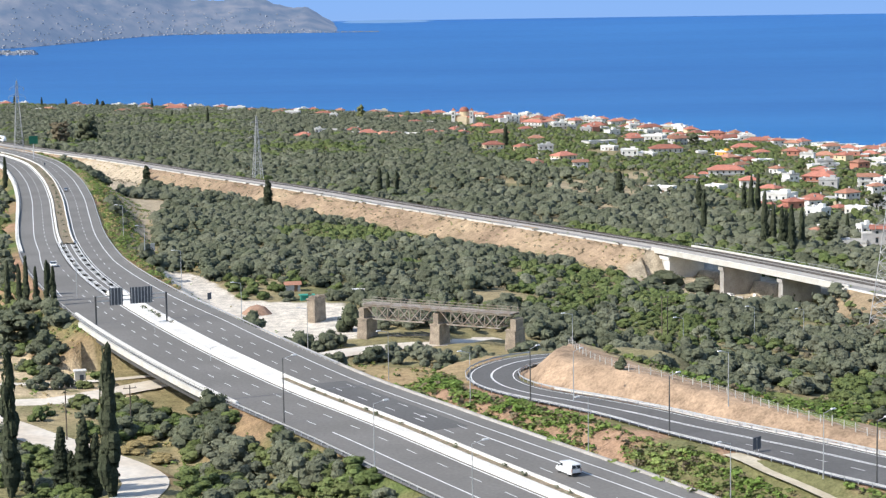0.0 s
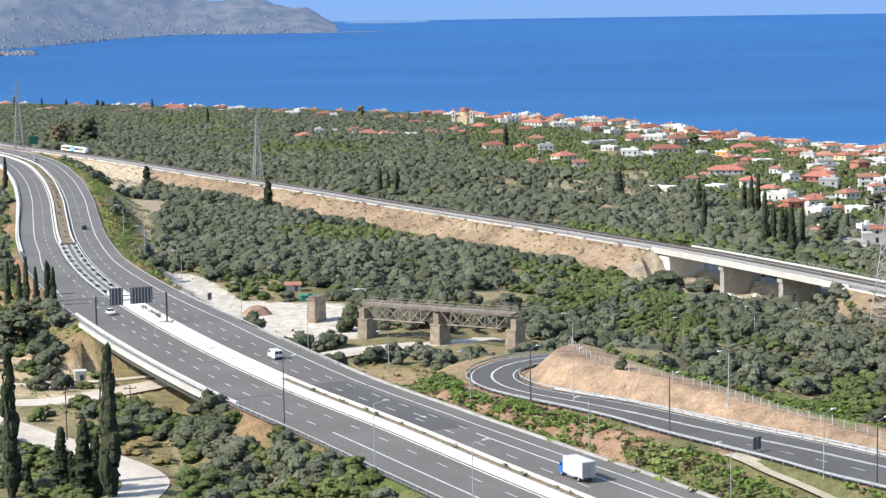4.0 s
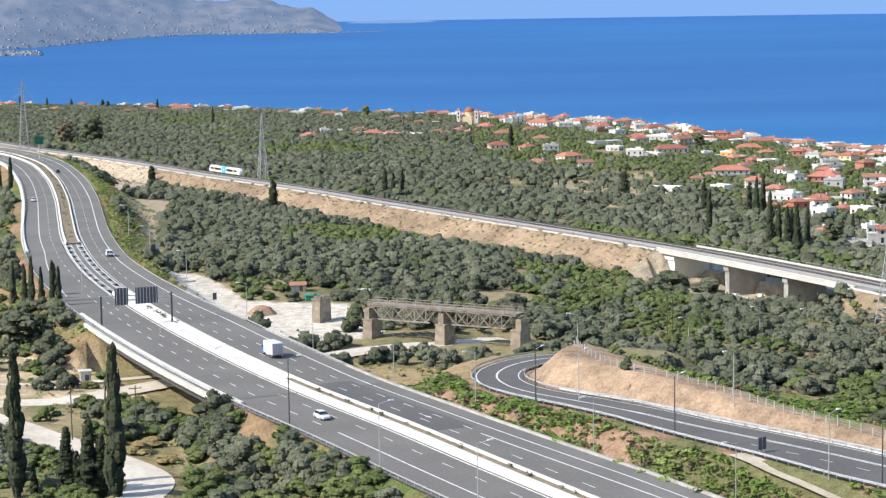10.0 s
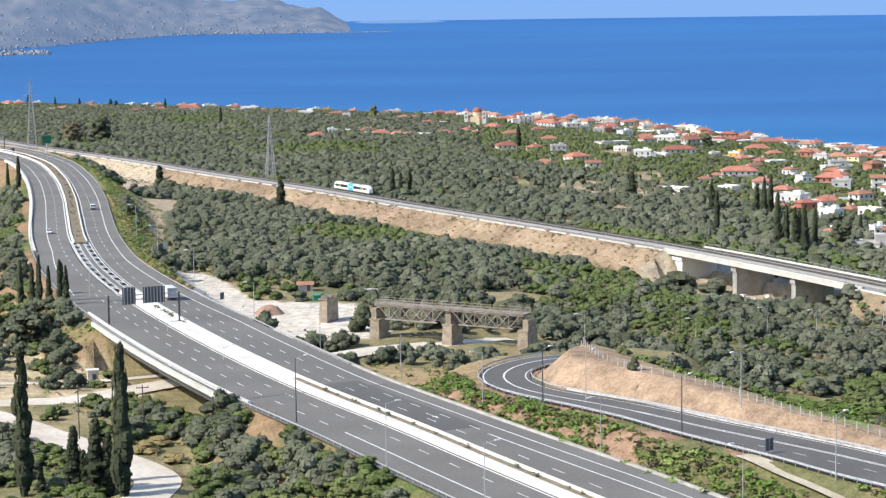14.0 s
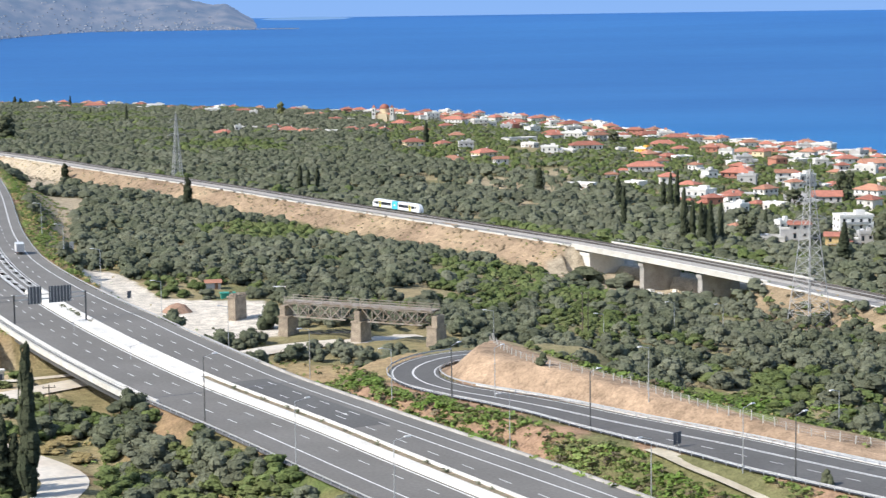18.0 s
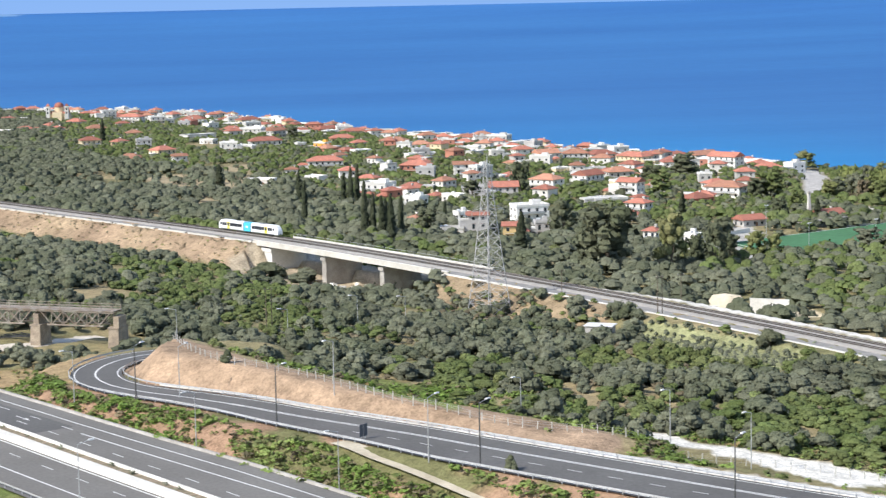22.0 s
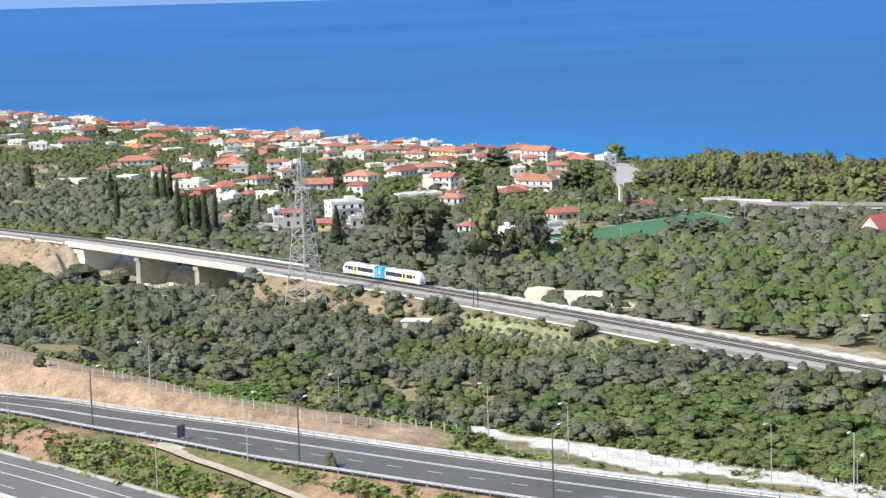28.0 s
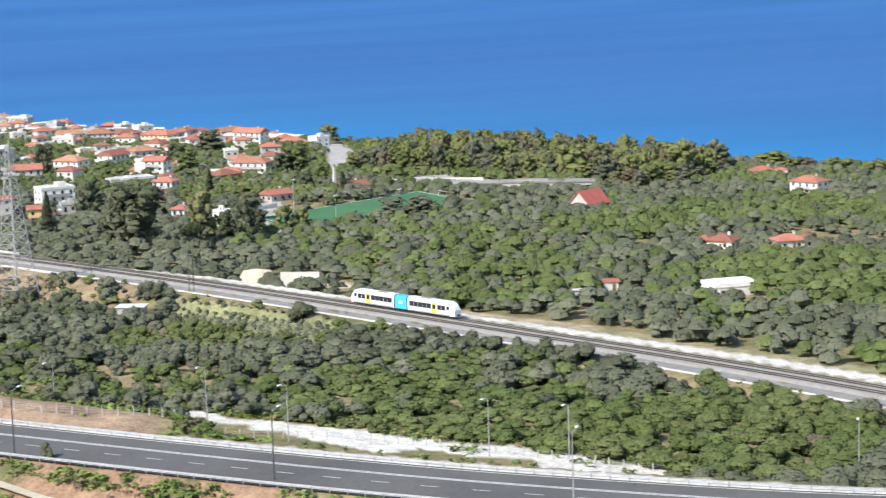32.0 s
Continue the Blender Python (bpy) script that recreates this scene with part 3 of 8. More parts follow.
def build_ground():
    fine = np.radians(np.arange(-16.5, 42.6, 0.17))
    rest = np.radians(np.concatenate([np.arange(46, 340, 8.0)]))
    az = np.concatenate([fine, rest])
    rr = [0.0, 60, 120, 170, 205]
    r = 225.0
    while r < 2950:
        rr.append(r)
        r *= 1.0072
    rr = np.array(rr)
    na, nr = len(az), len(rr)
    A, Rr = np.meshgrid(az, rr)
    x, y = (Rr * np.sin(A)).ravel(), (Rr * np.cos(A)).ravel()
    z = height(x, y)
    wide = np.abs((np.degrees(A).ravel() - 13 + 180) % 360 - 180) > 34
    # away from the view the hills go on
    z = np.where(wide & (np.hypot(x, y) > 240), np.minimum(z, 60) + 0, z)
    tiny = np.array([noise.noise(Vector((px * 0.35, py * 0.35, 3.0))) for px, py in zip(x, y)])
    z = z + np.where(np.hypot(x, y) < 900, tiny * 0.18, 0)
    j, i = np.meshgrid(np.arange(na), np.arange(nr - 1))
    j2 = (j + 1) % na
    quads = np.stack([i * na + j, i * na + j2, (i + 1) * na + j2, (i + 1) * na + j], -1).reshape(-1, 4)
    me = bpy.data.meshes.new("ground")
    me.vertices.add(len(x))
    me.vertices.foreach_set("co", np.stack([x, y, z], 1).ravel())
    me.loops.add(quads.size)
    me.loops.foreach_set("vertex_index", quads[:, ::-1].ravel())
    me.polygons.add(len(quads))
    me.polygons.foreach_set("loop_start", np.arange(0, quads.size, 4))
    me.update()
    me.validate()
    a = me.color_attributes.new("cover", "FLOAT_COLOR", "POINT")
    c = cover(x, y)
    a.data.foreach_set("color", np.column_stack([c, np.ones(len(c))]).ravel())
    me.shade_smooth()
    m = bpy.data.materials.new("soil_and_grass")
    m.use_nodes = True
    nt = m.node_tree
    b = nt.nodes["Principled BSDF"]
    b.inputs["Roughness"].default_value, b.inputs["Specular IOR Level"].default_value = 0.95, 0.15
    at = nt.nodes.new("ShaderNodeAttribute")
    at.attribute_name = "cover"
    geo = nt.nodes.new("ShaderNodeNewGeometry")
    n1, n2 = nt.nodes.new("ShaderNodeTexNoise"), nt.nodes.new("ShaderNodeTexNoise")
    for n, s in ((n1, 0.35), (n2, 1.7)):
        n.inputs["Scale"].default_value, n.inputs["Detail"].default_value = s, 6.0
        nt.links.new(geo.outputs["Position"], n.inputs["Vector"])
    add = nt.nodes.new("ShaderNodeMath")
    nt.links.new(n1.outputs["Fac"], add.inputs[0])
    nt.links.new(n2.outputs["Fac"], add.inputs[1])
    mr = nt.nodes.new("ShaderNodeMapRange")
    mr.inputs["From Min"].default_value, mr.inputs["From Max"].default_value = 0.7, 1.3
    mr.inputs["To Min"].default_value, mr.inputs["To Max"].default_value = 0.62, 1.32
    nt.links.new(add.outputs[0], mr.inputs["Value"])
    hsv = nt.nodes.new("ShaderNodeHueSaturation")
    nt.links.new(at.outputs["Color"], hsv.inputs["Color"])
    nt.links.new(mr.outputs["Result"], hsv.inputs["Value"])
    nt.links.new(hsv.outputs["Color"], b.inputs["Base Color"])
    bp = nt.nodes.new("ShaderNodeBump")
    bp.inputs["Strength"].default_value, bp.inputs["Distance"].default_value = 0.6, 0.5
    nt.links.new(n2.outputs["Fac"], bp.inputs["Height"])
    nt.links.new(bp.outputs["Normal"], b.inputs["Normal"])
    me.materials.append(m)
    tagged(new("ground", me), "dry grass, brown soil and pale bare earth sloping to the sea", "ground", kind="structure")


SEA_RISE = 99.5


def sea_height(r):
    """The sea's sheet; beyond 2.6 km it climbs, so that its edge stands where the far horizon would."""
    return SEA_RISE * (np.clip(r - 2600, 0, None) / 2330.0) ** 2


def build_sea():
    az = np.radians(np.arange(-40, 75.1, 1.0))
    rr = np.concatenate([np.arange(500, 2600, 150), np.linspace(2600, 4930, 40)])
    A, Rr = np.meshgrid(az, rr)
    x, y, z = Rr * np.sin(A), Rr * np.cos(A), sea_height(Rr)
    na = len(az)
    s = Shape()
    pts = np.stack([x, y, z], -1).reshape(-1, 3).tolist()
    s.faces(pts, [(i * na + j, i * na + j + 1, (i + 1) * na + j + 1, (i + 1) * na + j) for i in range(len(rr) - 1) for j in range(na - 1)])
    m = bpy.data.materials.new("sea_water")
    m.use_nodes = True
    nt = m.node_tree
    b = nt.nodes["Principled BSDF"]
    b.inputs["Roughness"].default_value, b.inputs["Specular IOR Level"].default_value = 0.55, 0.12
    geo = nt.nodes.new("ShaderNodeNewGeometry")
    mp = nt.nodes.new("ShaderNodeMapping")
    mp.inputs["Scale"].default_value = (0.0009, 0.0042, 0.0)
    mp.inputs["Rotation"].default_value = (0, 0, radians(28))
    nt.links.new(geo.outputs["Position"], mp.inputs["Vector"])
    n1 = nt.nodes.new("ShaderNodeTexNoise")
    n1.inputs["Scale"].default_value, n1.inputs["Detail"].default_value = 1.0, 5.0
    nt.links.new(mp.outputs["Vector"], n1.inputs["Vector"])
    ramp = nt.nodes.new("ShaderNodeValToRGB")
    e = ramp.color_ramp.elements
    e[0].position, e[0].color = 0.33, (0.030, 0.126, 0.335, 1)
    e[1].position, e[1].color = 0.70, (0.040, 0.156, 0.380, 1)
    nt.links.new(n1.outputs["Fac"], ramp.inputs["Fac"])
    n2 = nt.nodes.new("ShaderNodeTexNoise")
    n2.inputs["Scale"].default_value, n2.inputs["Detail"].default_value = 0.05, 8.0
    nt.links.new(geo.outputs["Position"], n2.inputs["Vector"])
    mr = nt.nodes.new("ShaderNodeMapRange")
    mr.inputs["To Min"].default_value, mr.inputs["To Max"].default_value = 0.9, 1.1
    nt.links.new(n2.outputs["Fac"], mr.inputs["Value"])
    hsv = nt.nodes.new("ShaderNodeHueSaturation")
    nt.links.new(ramp.outputs["Color"], hsv.inputs["Color"])
    nt.links.new(mr.outputs["Result"], hsv.inputs["Value"])
    # shallows: turquoise along the eastern beach
    at = nt.nodes.new("ShaderNodeAttribute")
    at.attribute_name = "shallow"
    mix = nt.nodes.new("ShaderNodeMixRGB")
    mix.inputs[2].default_value = (0.02, 0.24, 0.52, 1)
    nt.links.new(at.outputs["Fac"], mix.inputs[0])
    nt.links.new(hsv.outputs["Color"], mix.inputs[1])
    nt.links.new(mix.outputs[0], b.inputs["Base Color"])
    me = s.mesh("water", m)
    c = np.array(COAST, float)
    d, _, _ = distance(x.ravel(), y.ravel(), np.column_stack([c, 0 * c[:, 0]]))
    a = me.attributes.new("shallow", "FLOAT", "POINT")
    a.data.foreach_set("value", np.clip(np.exp(-d / 150.0) * (0.3 + 0.65 * smooth(350, 600, x.ravel())), 0, 1))
    me.shade_smooth()
    tagged(new("water", me), "calm deep blue sea with faint paler streaks", "sea", kind="structure")


# Airlight is imitated by an even bluish emission added over the hillside colours.
def haze_glow_mat(name, low, high, glow, z0, z1):
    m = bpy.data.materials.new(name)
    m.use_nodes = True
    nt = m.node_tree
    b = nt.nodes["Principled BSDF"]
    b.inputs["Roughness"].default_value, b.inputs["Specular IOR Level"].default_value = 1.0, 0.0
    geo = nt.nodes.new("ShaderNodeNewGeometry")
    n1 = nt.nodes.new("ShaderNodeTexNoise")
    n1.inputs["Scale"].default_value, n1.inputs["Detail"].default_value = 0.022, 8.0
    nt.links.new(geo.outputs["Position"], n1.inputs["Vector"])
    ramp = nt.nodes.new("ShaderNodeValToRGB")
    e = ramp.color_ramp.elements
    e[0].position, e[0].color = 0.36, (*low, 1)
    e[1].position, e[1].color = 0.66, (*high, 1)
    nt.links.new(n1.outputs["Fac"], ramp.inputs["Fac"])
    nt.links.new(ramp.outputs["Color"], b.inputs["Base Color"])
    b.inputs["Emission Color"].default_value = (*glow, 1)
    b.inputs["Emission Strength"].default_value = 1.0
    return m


def build_distance():
    # the far coast: a ridge that ends in a headland, with lower ground before it
    def ridge(name, az0, az1, r0, depth, top, label, material, bay=0.0):
        az = np.radians(np.linspace(az0, az1, 150))
        rows = 16
        pts = []
        for k in range(rows):
            u = k / (rows - 1)
            for i, a in enumerate(az):
                rb = r0 - bay * float(smooth(7.0, 12.6, -math.degrees(a)))
                r = rb + depth * u
                h = top(math.degrees(a)) * (u ** 0.8)
                h *= 1 + 0.12 * noise.fractal(Vector((math.degrees(a) * 1.6, u * 3.0, 1.0)), 1.0, 2.0, 4) * (u > 0) * (1 if h > 1 else 0)
                pts.append((r * math.sin(a), r * math.cos(a), sea_height(np.float64(rb)) - 1.0 + h))
        s = Shape()
        n = len(az)
        s.faces(pts, [(k * n + i, k * n + i + 1, (k + 1) * n + i + 1, (k + 1) * n + i) for k in range(rows - 1) for i in range(n - 1)])
        me = s.mesh(name, material)
        me.shade_smooth()
        return tagged(new(name, me), label, "hills", kind="structure")

    land = haze_glow_mat("hillside_haze_glow", (0.02, 0.03, 0.035), (0.115, 0.10, 0.085), (0.135, 0.195, 0.325), 0, 1)
    def headland(a):
        if a < -3.7:
            return 60 + 9.0 * (-3.7 - a) + 10.0 * math.sin(a * 2.1) * min(1.0, -3.7 - a)
        return max(2.0, 60 * (-2.5 - a) / 1.2) if a < -2.55 else max(1.0, 2.0 * (-1.5 - a))

    ridge("backdrop", -16.0, -1.5, 4640, 240, headland, "blue-grey mountain headland across the gulf, haze imitated by surface glow", land, 290.0)
    far = haze_glow_mat("far_shore_haze_glow", (0.03, 0.05, 0.07), (0.04, 0.06, 0.08), (0.15, 0.29, 0.56), 0, 1)
    ridge("backdrop_far", -6.0, 2.2, 4860, 60, lambda a: max(1.0, 9 - abs(a + 1.5) * 2.4), "faint pale shore far across the gulf, haze imitated by surface glow", far)
    # a low spit with houses, nearer
    # its ground colours get a weaker bluish glow that imitates haze as well
    spit = haze_glow_mat("spit_haze_glow", (0.16, 0.15, 0.12), (0.28, 0.26, 0.22), (0.02, 0.04, 0.08), 0, 1)
    ridge("backdrop_spit", -15.0, -11.0, 4180, 110, lambda a: max(0.5, 8 * min(1.0, (-10.95 - a) * 1.6)), "low built-up spit of land in the gulf", spit)
    # white houses of the towns on the far shore
    random.seed(5)
    s = Shape()
    for k in range(620):
        deg = random.uniform(-13.2, -1.7)
        a = radians(deg)
        u = random.random() ** (3.0 if deg < -7.5 else 5.0) * (0.62 if deg < -3.8 else 0.05)
        rb = 4640 - 290.0 * float(smooth(7.0, 12.6, -deg))
        r = rb + 240 * u
        w = random.uniform(1.6, 5.5)
        s.box((r * math.sin(a), r * math.cos(a), sea_height(np.float64(rb)) + headland(deg) * u ** 0.8 + 0.8), (w, w, random.uniform(1.2, 2.8)), random.uniform(0, 90))
    part("far_town_houses", s, WHITE_FAR).update_tag()
    tagged(bpy.data.objects["far_town_houses"], "tiny pale houses scattered over the far shore", "houses", kind="stuff")
    s = Shape()
    for k in range(110):
        a = radians(random.uniform(-13.2, -11.15))
        r = 4180 + random.uniform(2, 95)
        w = random.uniform(3.5, 7)
        s.box((r * math.sin(a), r * math.cos(a), sea_height(np.float64(4180)) + 1 + (r - 4180) * 0.07), (w, w, random.uniform(3, 6)), random.uniform(0, 90))
    tagged(part("spit_houses", s, WHITE_FAR), "small pale houses on the spit", "houses", kind="stuff")
    # the sky's haze behind the horizon
    s = Shape()
    az = np.radians(np.arange(-45, 78, 3.0))
    pts = [(4960 * math.sin(a), 4960 * math.cos(a), z) for z in (60, 140, 260, 520) for a in az]
    n = len(az)
    s.faces(pts, [(k * n + i, k * n + i + 1, (k + 1) * n + i + 1, (k + 1) * n + i) for k in range(3) for i in range(n - 1)])
    m = bpy.data.materials.new("sky_haze")
    m.use_nodes = True
    nt = m.node_tree
    nt.nodes.remove(nt.nodes["Principled BSDF"])
    em = nt.nodes.new("ShaderNodeEmission")
    geo = nt.nodes.new("ShaderNodeNewGeometry")
    sep = nt.nodes.new("ShaderNodeSeparateXYZ")
    nt.links.new(geo.outputs["Position"], sep.inputs[0])
    mr = nt.nodes.new("ShaderNodeMapRange")
    mr.inputs["From Min"].default_value, mr.inputs["From Max"].default_value = 95, 190
    nt.links.new(sep.outputs["Z"], mr.inputs["Value"])
    ramp = nt.nodes.new("ShaderNodeValToRGB")
    e = ramp.color_ramp.elements
    e[0].color, e[1].color = (0.235, 0.42, 0.80, 1), (0.22, 0.42, 0.83, 1)
    nt.links.new(mr.outputs["Result"], ramp.inputs["Fac"])
    nt.links.new(ramp.outputs["Color"], em.inputs["Color"])
    nt.links.new(em.outputs[0], nt.nodes["Material Output"].inputs["Surface"])
    tagged(part("backdrop_sky", s, m), "pale blue hazy sky above the sea", "sky", kind="structure")


WHITE_FAR = mat("far_plaster", (0.36, 0.38, 0.42), 0.9, 0.1, 0.1)
build_ground()
build_sea()
build_distance()

# ---------------------------------------------------------------- the motorway
A0, A1 = 0.0, float(arc(HIGHWAY)[-1])


def wide(s):
    """Half width to the edge lines: wider where an extra lane joins."""
    return float(np.interp(s, [650, 960], [10.3, 13.4]))


def wide_far(s):
    """Half width of the far carriageway to its edge line, which bulges at the merge."""
    return float(np.interp(s, [600, 720, 830, 914, 966, 1010, 1060, 1110, 1160], [11.0, 10.4, 10.4, 12.8, 14.6, 14.4, 13.5, 13.4, 15.3]))


def near_line(s):
    return float(np.interp(s, [0, 800, 905], [-10.0, -10.2, -14.6]))


def lane_strip(line, s0, s1, off0, off1, up, material, name, parent, step=6.0, label=""):
    """A flat ribbon between two sideways offsets, which may be functions of the way along."""
    f0 = off0 if callable(off0) else (lambda s: off0)
    f1 = off1 if callable(off1) else (lambda s: off1)
    n = max(2, int((s1 - s0) / step) + 1)
    ss = np.linspace(s0, s1, n)
    c = cut(line, s0, s1, step)
    nn = normals(c)
    sh = Shape()
    pts = []
    for s, p, q in zip(ss, c, nn):
        for o in (f0(s), f1(s)):
            pts.append((p[0] + q[0] * o, p[1] + q[1] * o, p[2] + up))
    sh.faces(pts, [(2 * i, 2 * i + 2, 2 * i + 3, 2 * i + 1) for i in range(n - 1)])
    return part(name, sh, material, parent, label)


def dashes(line, s0, s1, off, length, gap, width, up, parent):
    sh = Shape()
    f0 = off if callable(off) else (lambda s: off)
    s = s0
    while s < s1:
        c = cut(line, s, s + length, 2.0)
        nn = normals(c)
        o = f0(s)
        pts = [(p[0] + q[0] * k, p[1] + q[1] * k, p[2] + up) for p, q in zip(c, nn) for k in (o - width / 2, o + width / 2)]
        sh.faces(pts, [(2 * i, 2 * i + 2, 2 * i + 3, 2 * i + 1) for i in range(len(c) - 1)])
        s += length + gap
    return tagged(part("lane_dashes", sh, PAINT, parent), kind="stuff")


def guardrail(line, s0, s1, off, z0=0.0, label="galvanised steel guardrail on short posts along the road edge"):
    f0 = off if callable(off) else (lambda s: off)
    n = max(2, int((s1 - s0) / 6) + 1)
    ss = np.linspace(s0, s1, n)
    c = cut(line, s0, s1, 6.0)
    nn = normals(c)
    c = np.array([[p[0] + q[0] * f0(s), p[1] + q[1] * f0(s), p[2] + z0] for s, p, q in zip(ss, c, nn)])
    t = thing("guardrail", pose(*c[0]), label, "guardrail", "guardrails along the roads")
    c = c - c[0]
    beam = Shape().strip(c, [(-0.04, 0.45), (0.05, 0.52), (-0.02, 0.60), (0.05, 0.68), (-0.04, 0.76), (-0.08, 0.6)])
    part("beam", beam, STEEL, t)
    posts = Shape()
    a = arc(c)
    for s in np.arange(0, a[-1], 3.0):
        p = [np.interp(s, a, c[:, k]) for k in range(3)]
        posts.box((p[0], p[1], p[2] + 0.33), (0.12, 0.12, 0.9))
    tagged(part("post", posts, STEEL, t), kind="stuff")
    return t


road = tagged(new("road"), "grey asphalt motorway with two carriageways and white markings", "road", kind="structure")
for sgn, nm in ((1, "carriageway_far"), (-1, "carriageway_near")):
    lane_strip(HIGHWAY, A0, A1, sgn * 1.6, lambda s, g=sgn: wide_far(s) + 3.6 if g > 0 else -wide(s) - 5.0, 0.0, ASPHALT, "carriageway", road)
lane_strip(HIGHWAY, 1058, 1112, 3.2, 11.6, 0.006, DARK_ASPHALT, "patched_asphalt", road, label="darker patch of newer asphalt")
lane_strip(HIGHWAY, A0, A1, lambda s: wide_far(s) - 0.16, lambda s: wide_far(s) + 0.16, 0.012, PAINT, "edge_line", road)
lane_strip(HIGHWAY, A0, 905, lambda s: near_line(s) - 0.15, lambda s: near_line(s) + 0.15, 0.012, PAINT, "edge_line", road)
lane_strip(HIGHWAY, 1104, A1, -12.2, -11.85, 0.012, PAINT, "edge_line", road)
lane_strip(HIGHWAY, A0, A1, -3.4, -3.05, 0.012, PAINT, "edge_line", road)
lane_strip(HIGHWAY, A0, A1, 3.35, 3.65, 0.012, PAINT, "edge_line", road)
lane_strip(HIGHWAY, 1118, A1, lambda s: 9.7 + 0.033 * (s - 1118), lambda s: 10.05 + 0.033 * (s - 1118), 0.012, PAINT, "edge_line", road)
dashes(HIGHWAY, 20, A1 - 6, lambda s: float(np.interp(s, [800, 950], [7.0, 6.45])), 4.0, 8.0, 0.22, 0.014, road)
dashes(HIGHWAY, 930, 1116, 10.25, 4.0, 8.0, 0.22, 0.014, road)
dashes(HIGHWAY, 20, A1 - 6, -6.65, 4.0, 8.0, 0.2, 0.014, road)
dashes(HIGHWAY, 905, 1102, lambda s: float(np.interp(s, [905, 1000, 1100], [-9.0, -10.3, -12.0])), 4.0, 7.0, 0.24, 0.014, road)

# concrete barriers with a strip of soil between
JERSEY = [(-0.42, 0.0), (-0.42, 0.1), (-0.24, 0.3), (-0.18, 0.72), (0.18, 0.72), (0.24, 0.3), (0.42, 0.1), (0.42, 0.0)]
for off in (-2.1, 2.1):
    for s0, s1 in ((A0, 778), (905, A1)):
        c = cut_side(HIGHWAY, s0, s1, off)
        base = c[0].copy()
        b = part("median_barrier", Shape().strip(c - base, JERSEY), WHITE_CONCRETE, None, at=pose(*base))
        tagged(b, "white precast concrete barrier along the motorway median", "barrier", "median barriers")
lane_strip(HIGHWAY, 905, 1050, -1.9, 1.9, 0.3, WHITE_CONCRETE, "median_fill", road)
lane_strip(HIGHWAY, 1050, A1, -1.9, 0.35, 0.3, WHITE_CONCRETE, "median_fill", road)
lane_strip(HIGHWAY, A0, 780, -1.9, 1.9, 0.35, BROWNSOIL, "median_soil", road, label="brown soil between the median barriers")
lane_strip(HIGHWAY, 1050, A1, 0.35, 1.9, 0.26, BROWNSOIL, "median_soil", road, label="brown soil between the median barriers")
# a narrow dark strip across each carriageway near both ends of the bridge
for s0 in (BRI0 - 14, BRI1 + 4):
    for o0, o1 in ((-18.0, -2.6), (2.6, 15.5)):
        lane_strip(HIGHWAY, s0, s0 + 0.7, o0, o1, 0.018, DARK_STEEL, "expansion_joint", road, label="dark strip across the carriageway near the bridge end")
# direction arrow on the far carriageway
c = cut(HIGHWAY, 1096, 1102, 2.0)
nn = normals(c)
arrow = Shape()
(p0, p1), n0 = (c[0], c[-1]), nn[0]
dirv = (p1 - p0)[:2] / np.linalg.norm((p1 - p0)[:2])
at_ = lambda u, o: (p0[0] + dirv[0] * u + n0[0] * (8.4 + o), p0[1] + dirv[1] * u + n0[1] * (8.4 + o), p0[2] + 0.016)
arrow.faces([at_(0, -0.12), at_(0, 0.12), at_(3.4, 0.12), at_(3.4, -0.12)], [(0, 1, 2, 3)])
arrow.faces([at_(3.4, -0.5), at_(3.4, 0.5), at_(5.4, 0.0)], [(0, 1, 2)])
part("direction_arrow", arrow, PAINT, road, "white painted arrow")
# the crossover: hatched paint where the barrier stops
lane_strip(HIGHWAY, 778, 905, -3.7, 3.7, 0.0, ASPHALT, "crossover", road)
for o in (-2.75, 2.75):
    lane_strip(HIGHWAY, 772, 905, o - 0.2, o + 0.2, 0.014, PAINT, "edge_line", road)
for k in range(10):
    s = 782 + k * 12.0
    for ds in (0.0, 2.4, 4.8):
        for o0, o1 in ((-2.5, -0.9), (0.9, 2.5)):
            lane_strip(HIGHWAY, s + ds, s + ds + 1.1, o0, o1, 0.014, PAINT, "hatch_bar", road, 1.0)
for o in (-0.85, 0.85):
    lane_strip(HIGHWAY, 780, 903, o - 0.13, o + 0.13, 0.014, PAINT, "hatch_edge", road)
guardrail(HIGHWAY, A0 + 60, BRI0 - 12, lambda s: -wide(s) - 4.6)
guardrail(HIGHWAY, BRI1 + 4, A1, lambda s: -wide(s) - 4.6)
guardrail(HIGHWAY, A0 + 60, 1040, lambda s: wide_far(s) + 3.3)
c = np.vstack([cut_side(HIGHWAY, s, s + 6.0, wide_far(s) + 4.1, -0.1)[:1] for s in np.arange(1000, A1 - 8, 6.0)])
tagged(part("kerb", Shape().strip(c - c[0], [(-0.45, 0), (-0.25, 0.45), (0.25, 0.45), (0.45, 0)]), GREY_CONCRETE, None, at=pose(*c[0])), "pale concrete drainage kerb behind the guardrail", "kerb")
c = cut_side(HIGHWAY, 380, 800, -(wide(500) + 5.6), -0.1)
tagged(part("retaining_wall", Shape().strip(c - c[0], [(-0.6, -0.8), (-0.6, 0.7), (0.6, 0.7), (0.6, -0.8)]), WHITE_CONCRETE, None, at=pose(*c[0])), "low white concrete wall along the motorway shoulder", "wall")

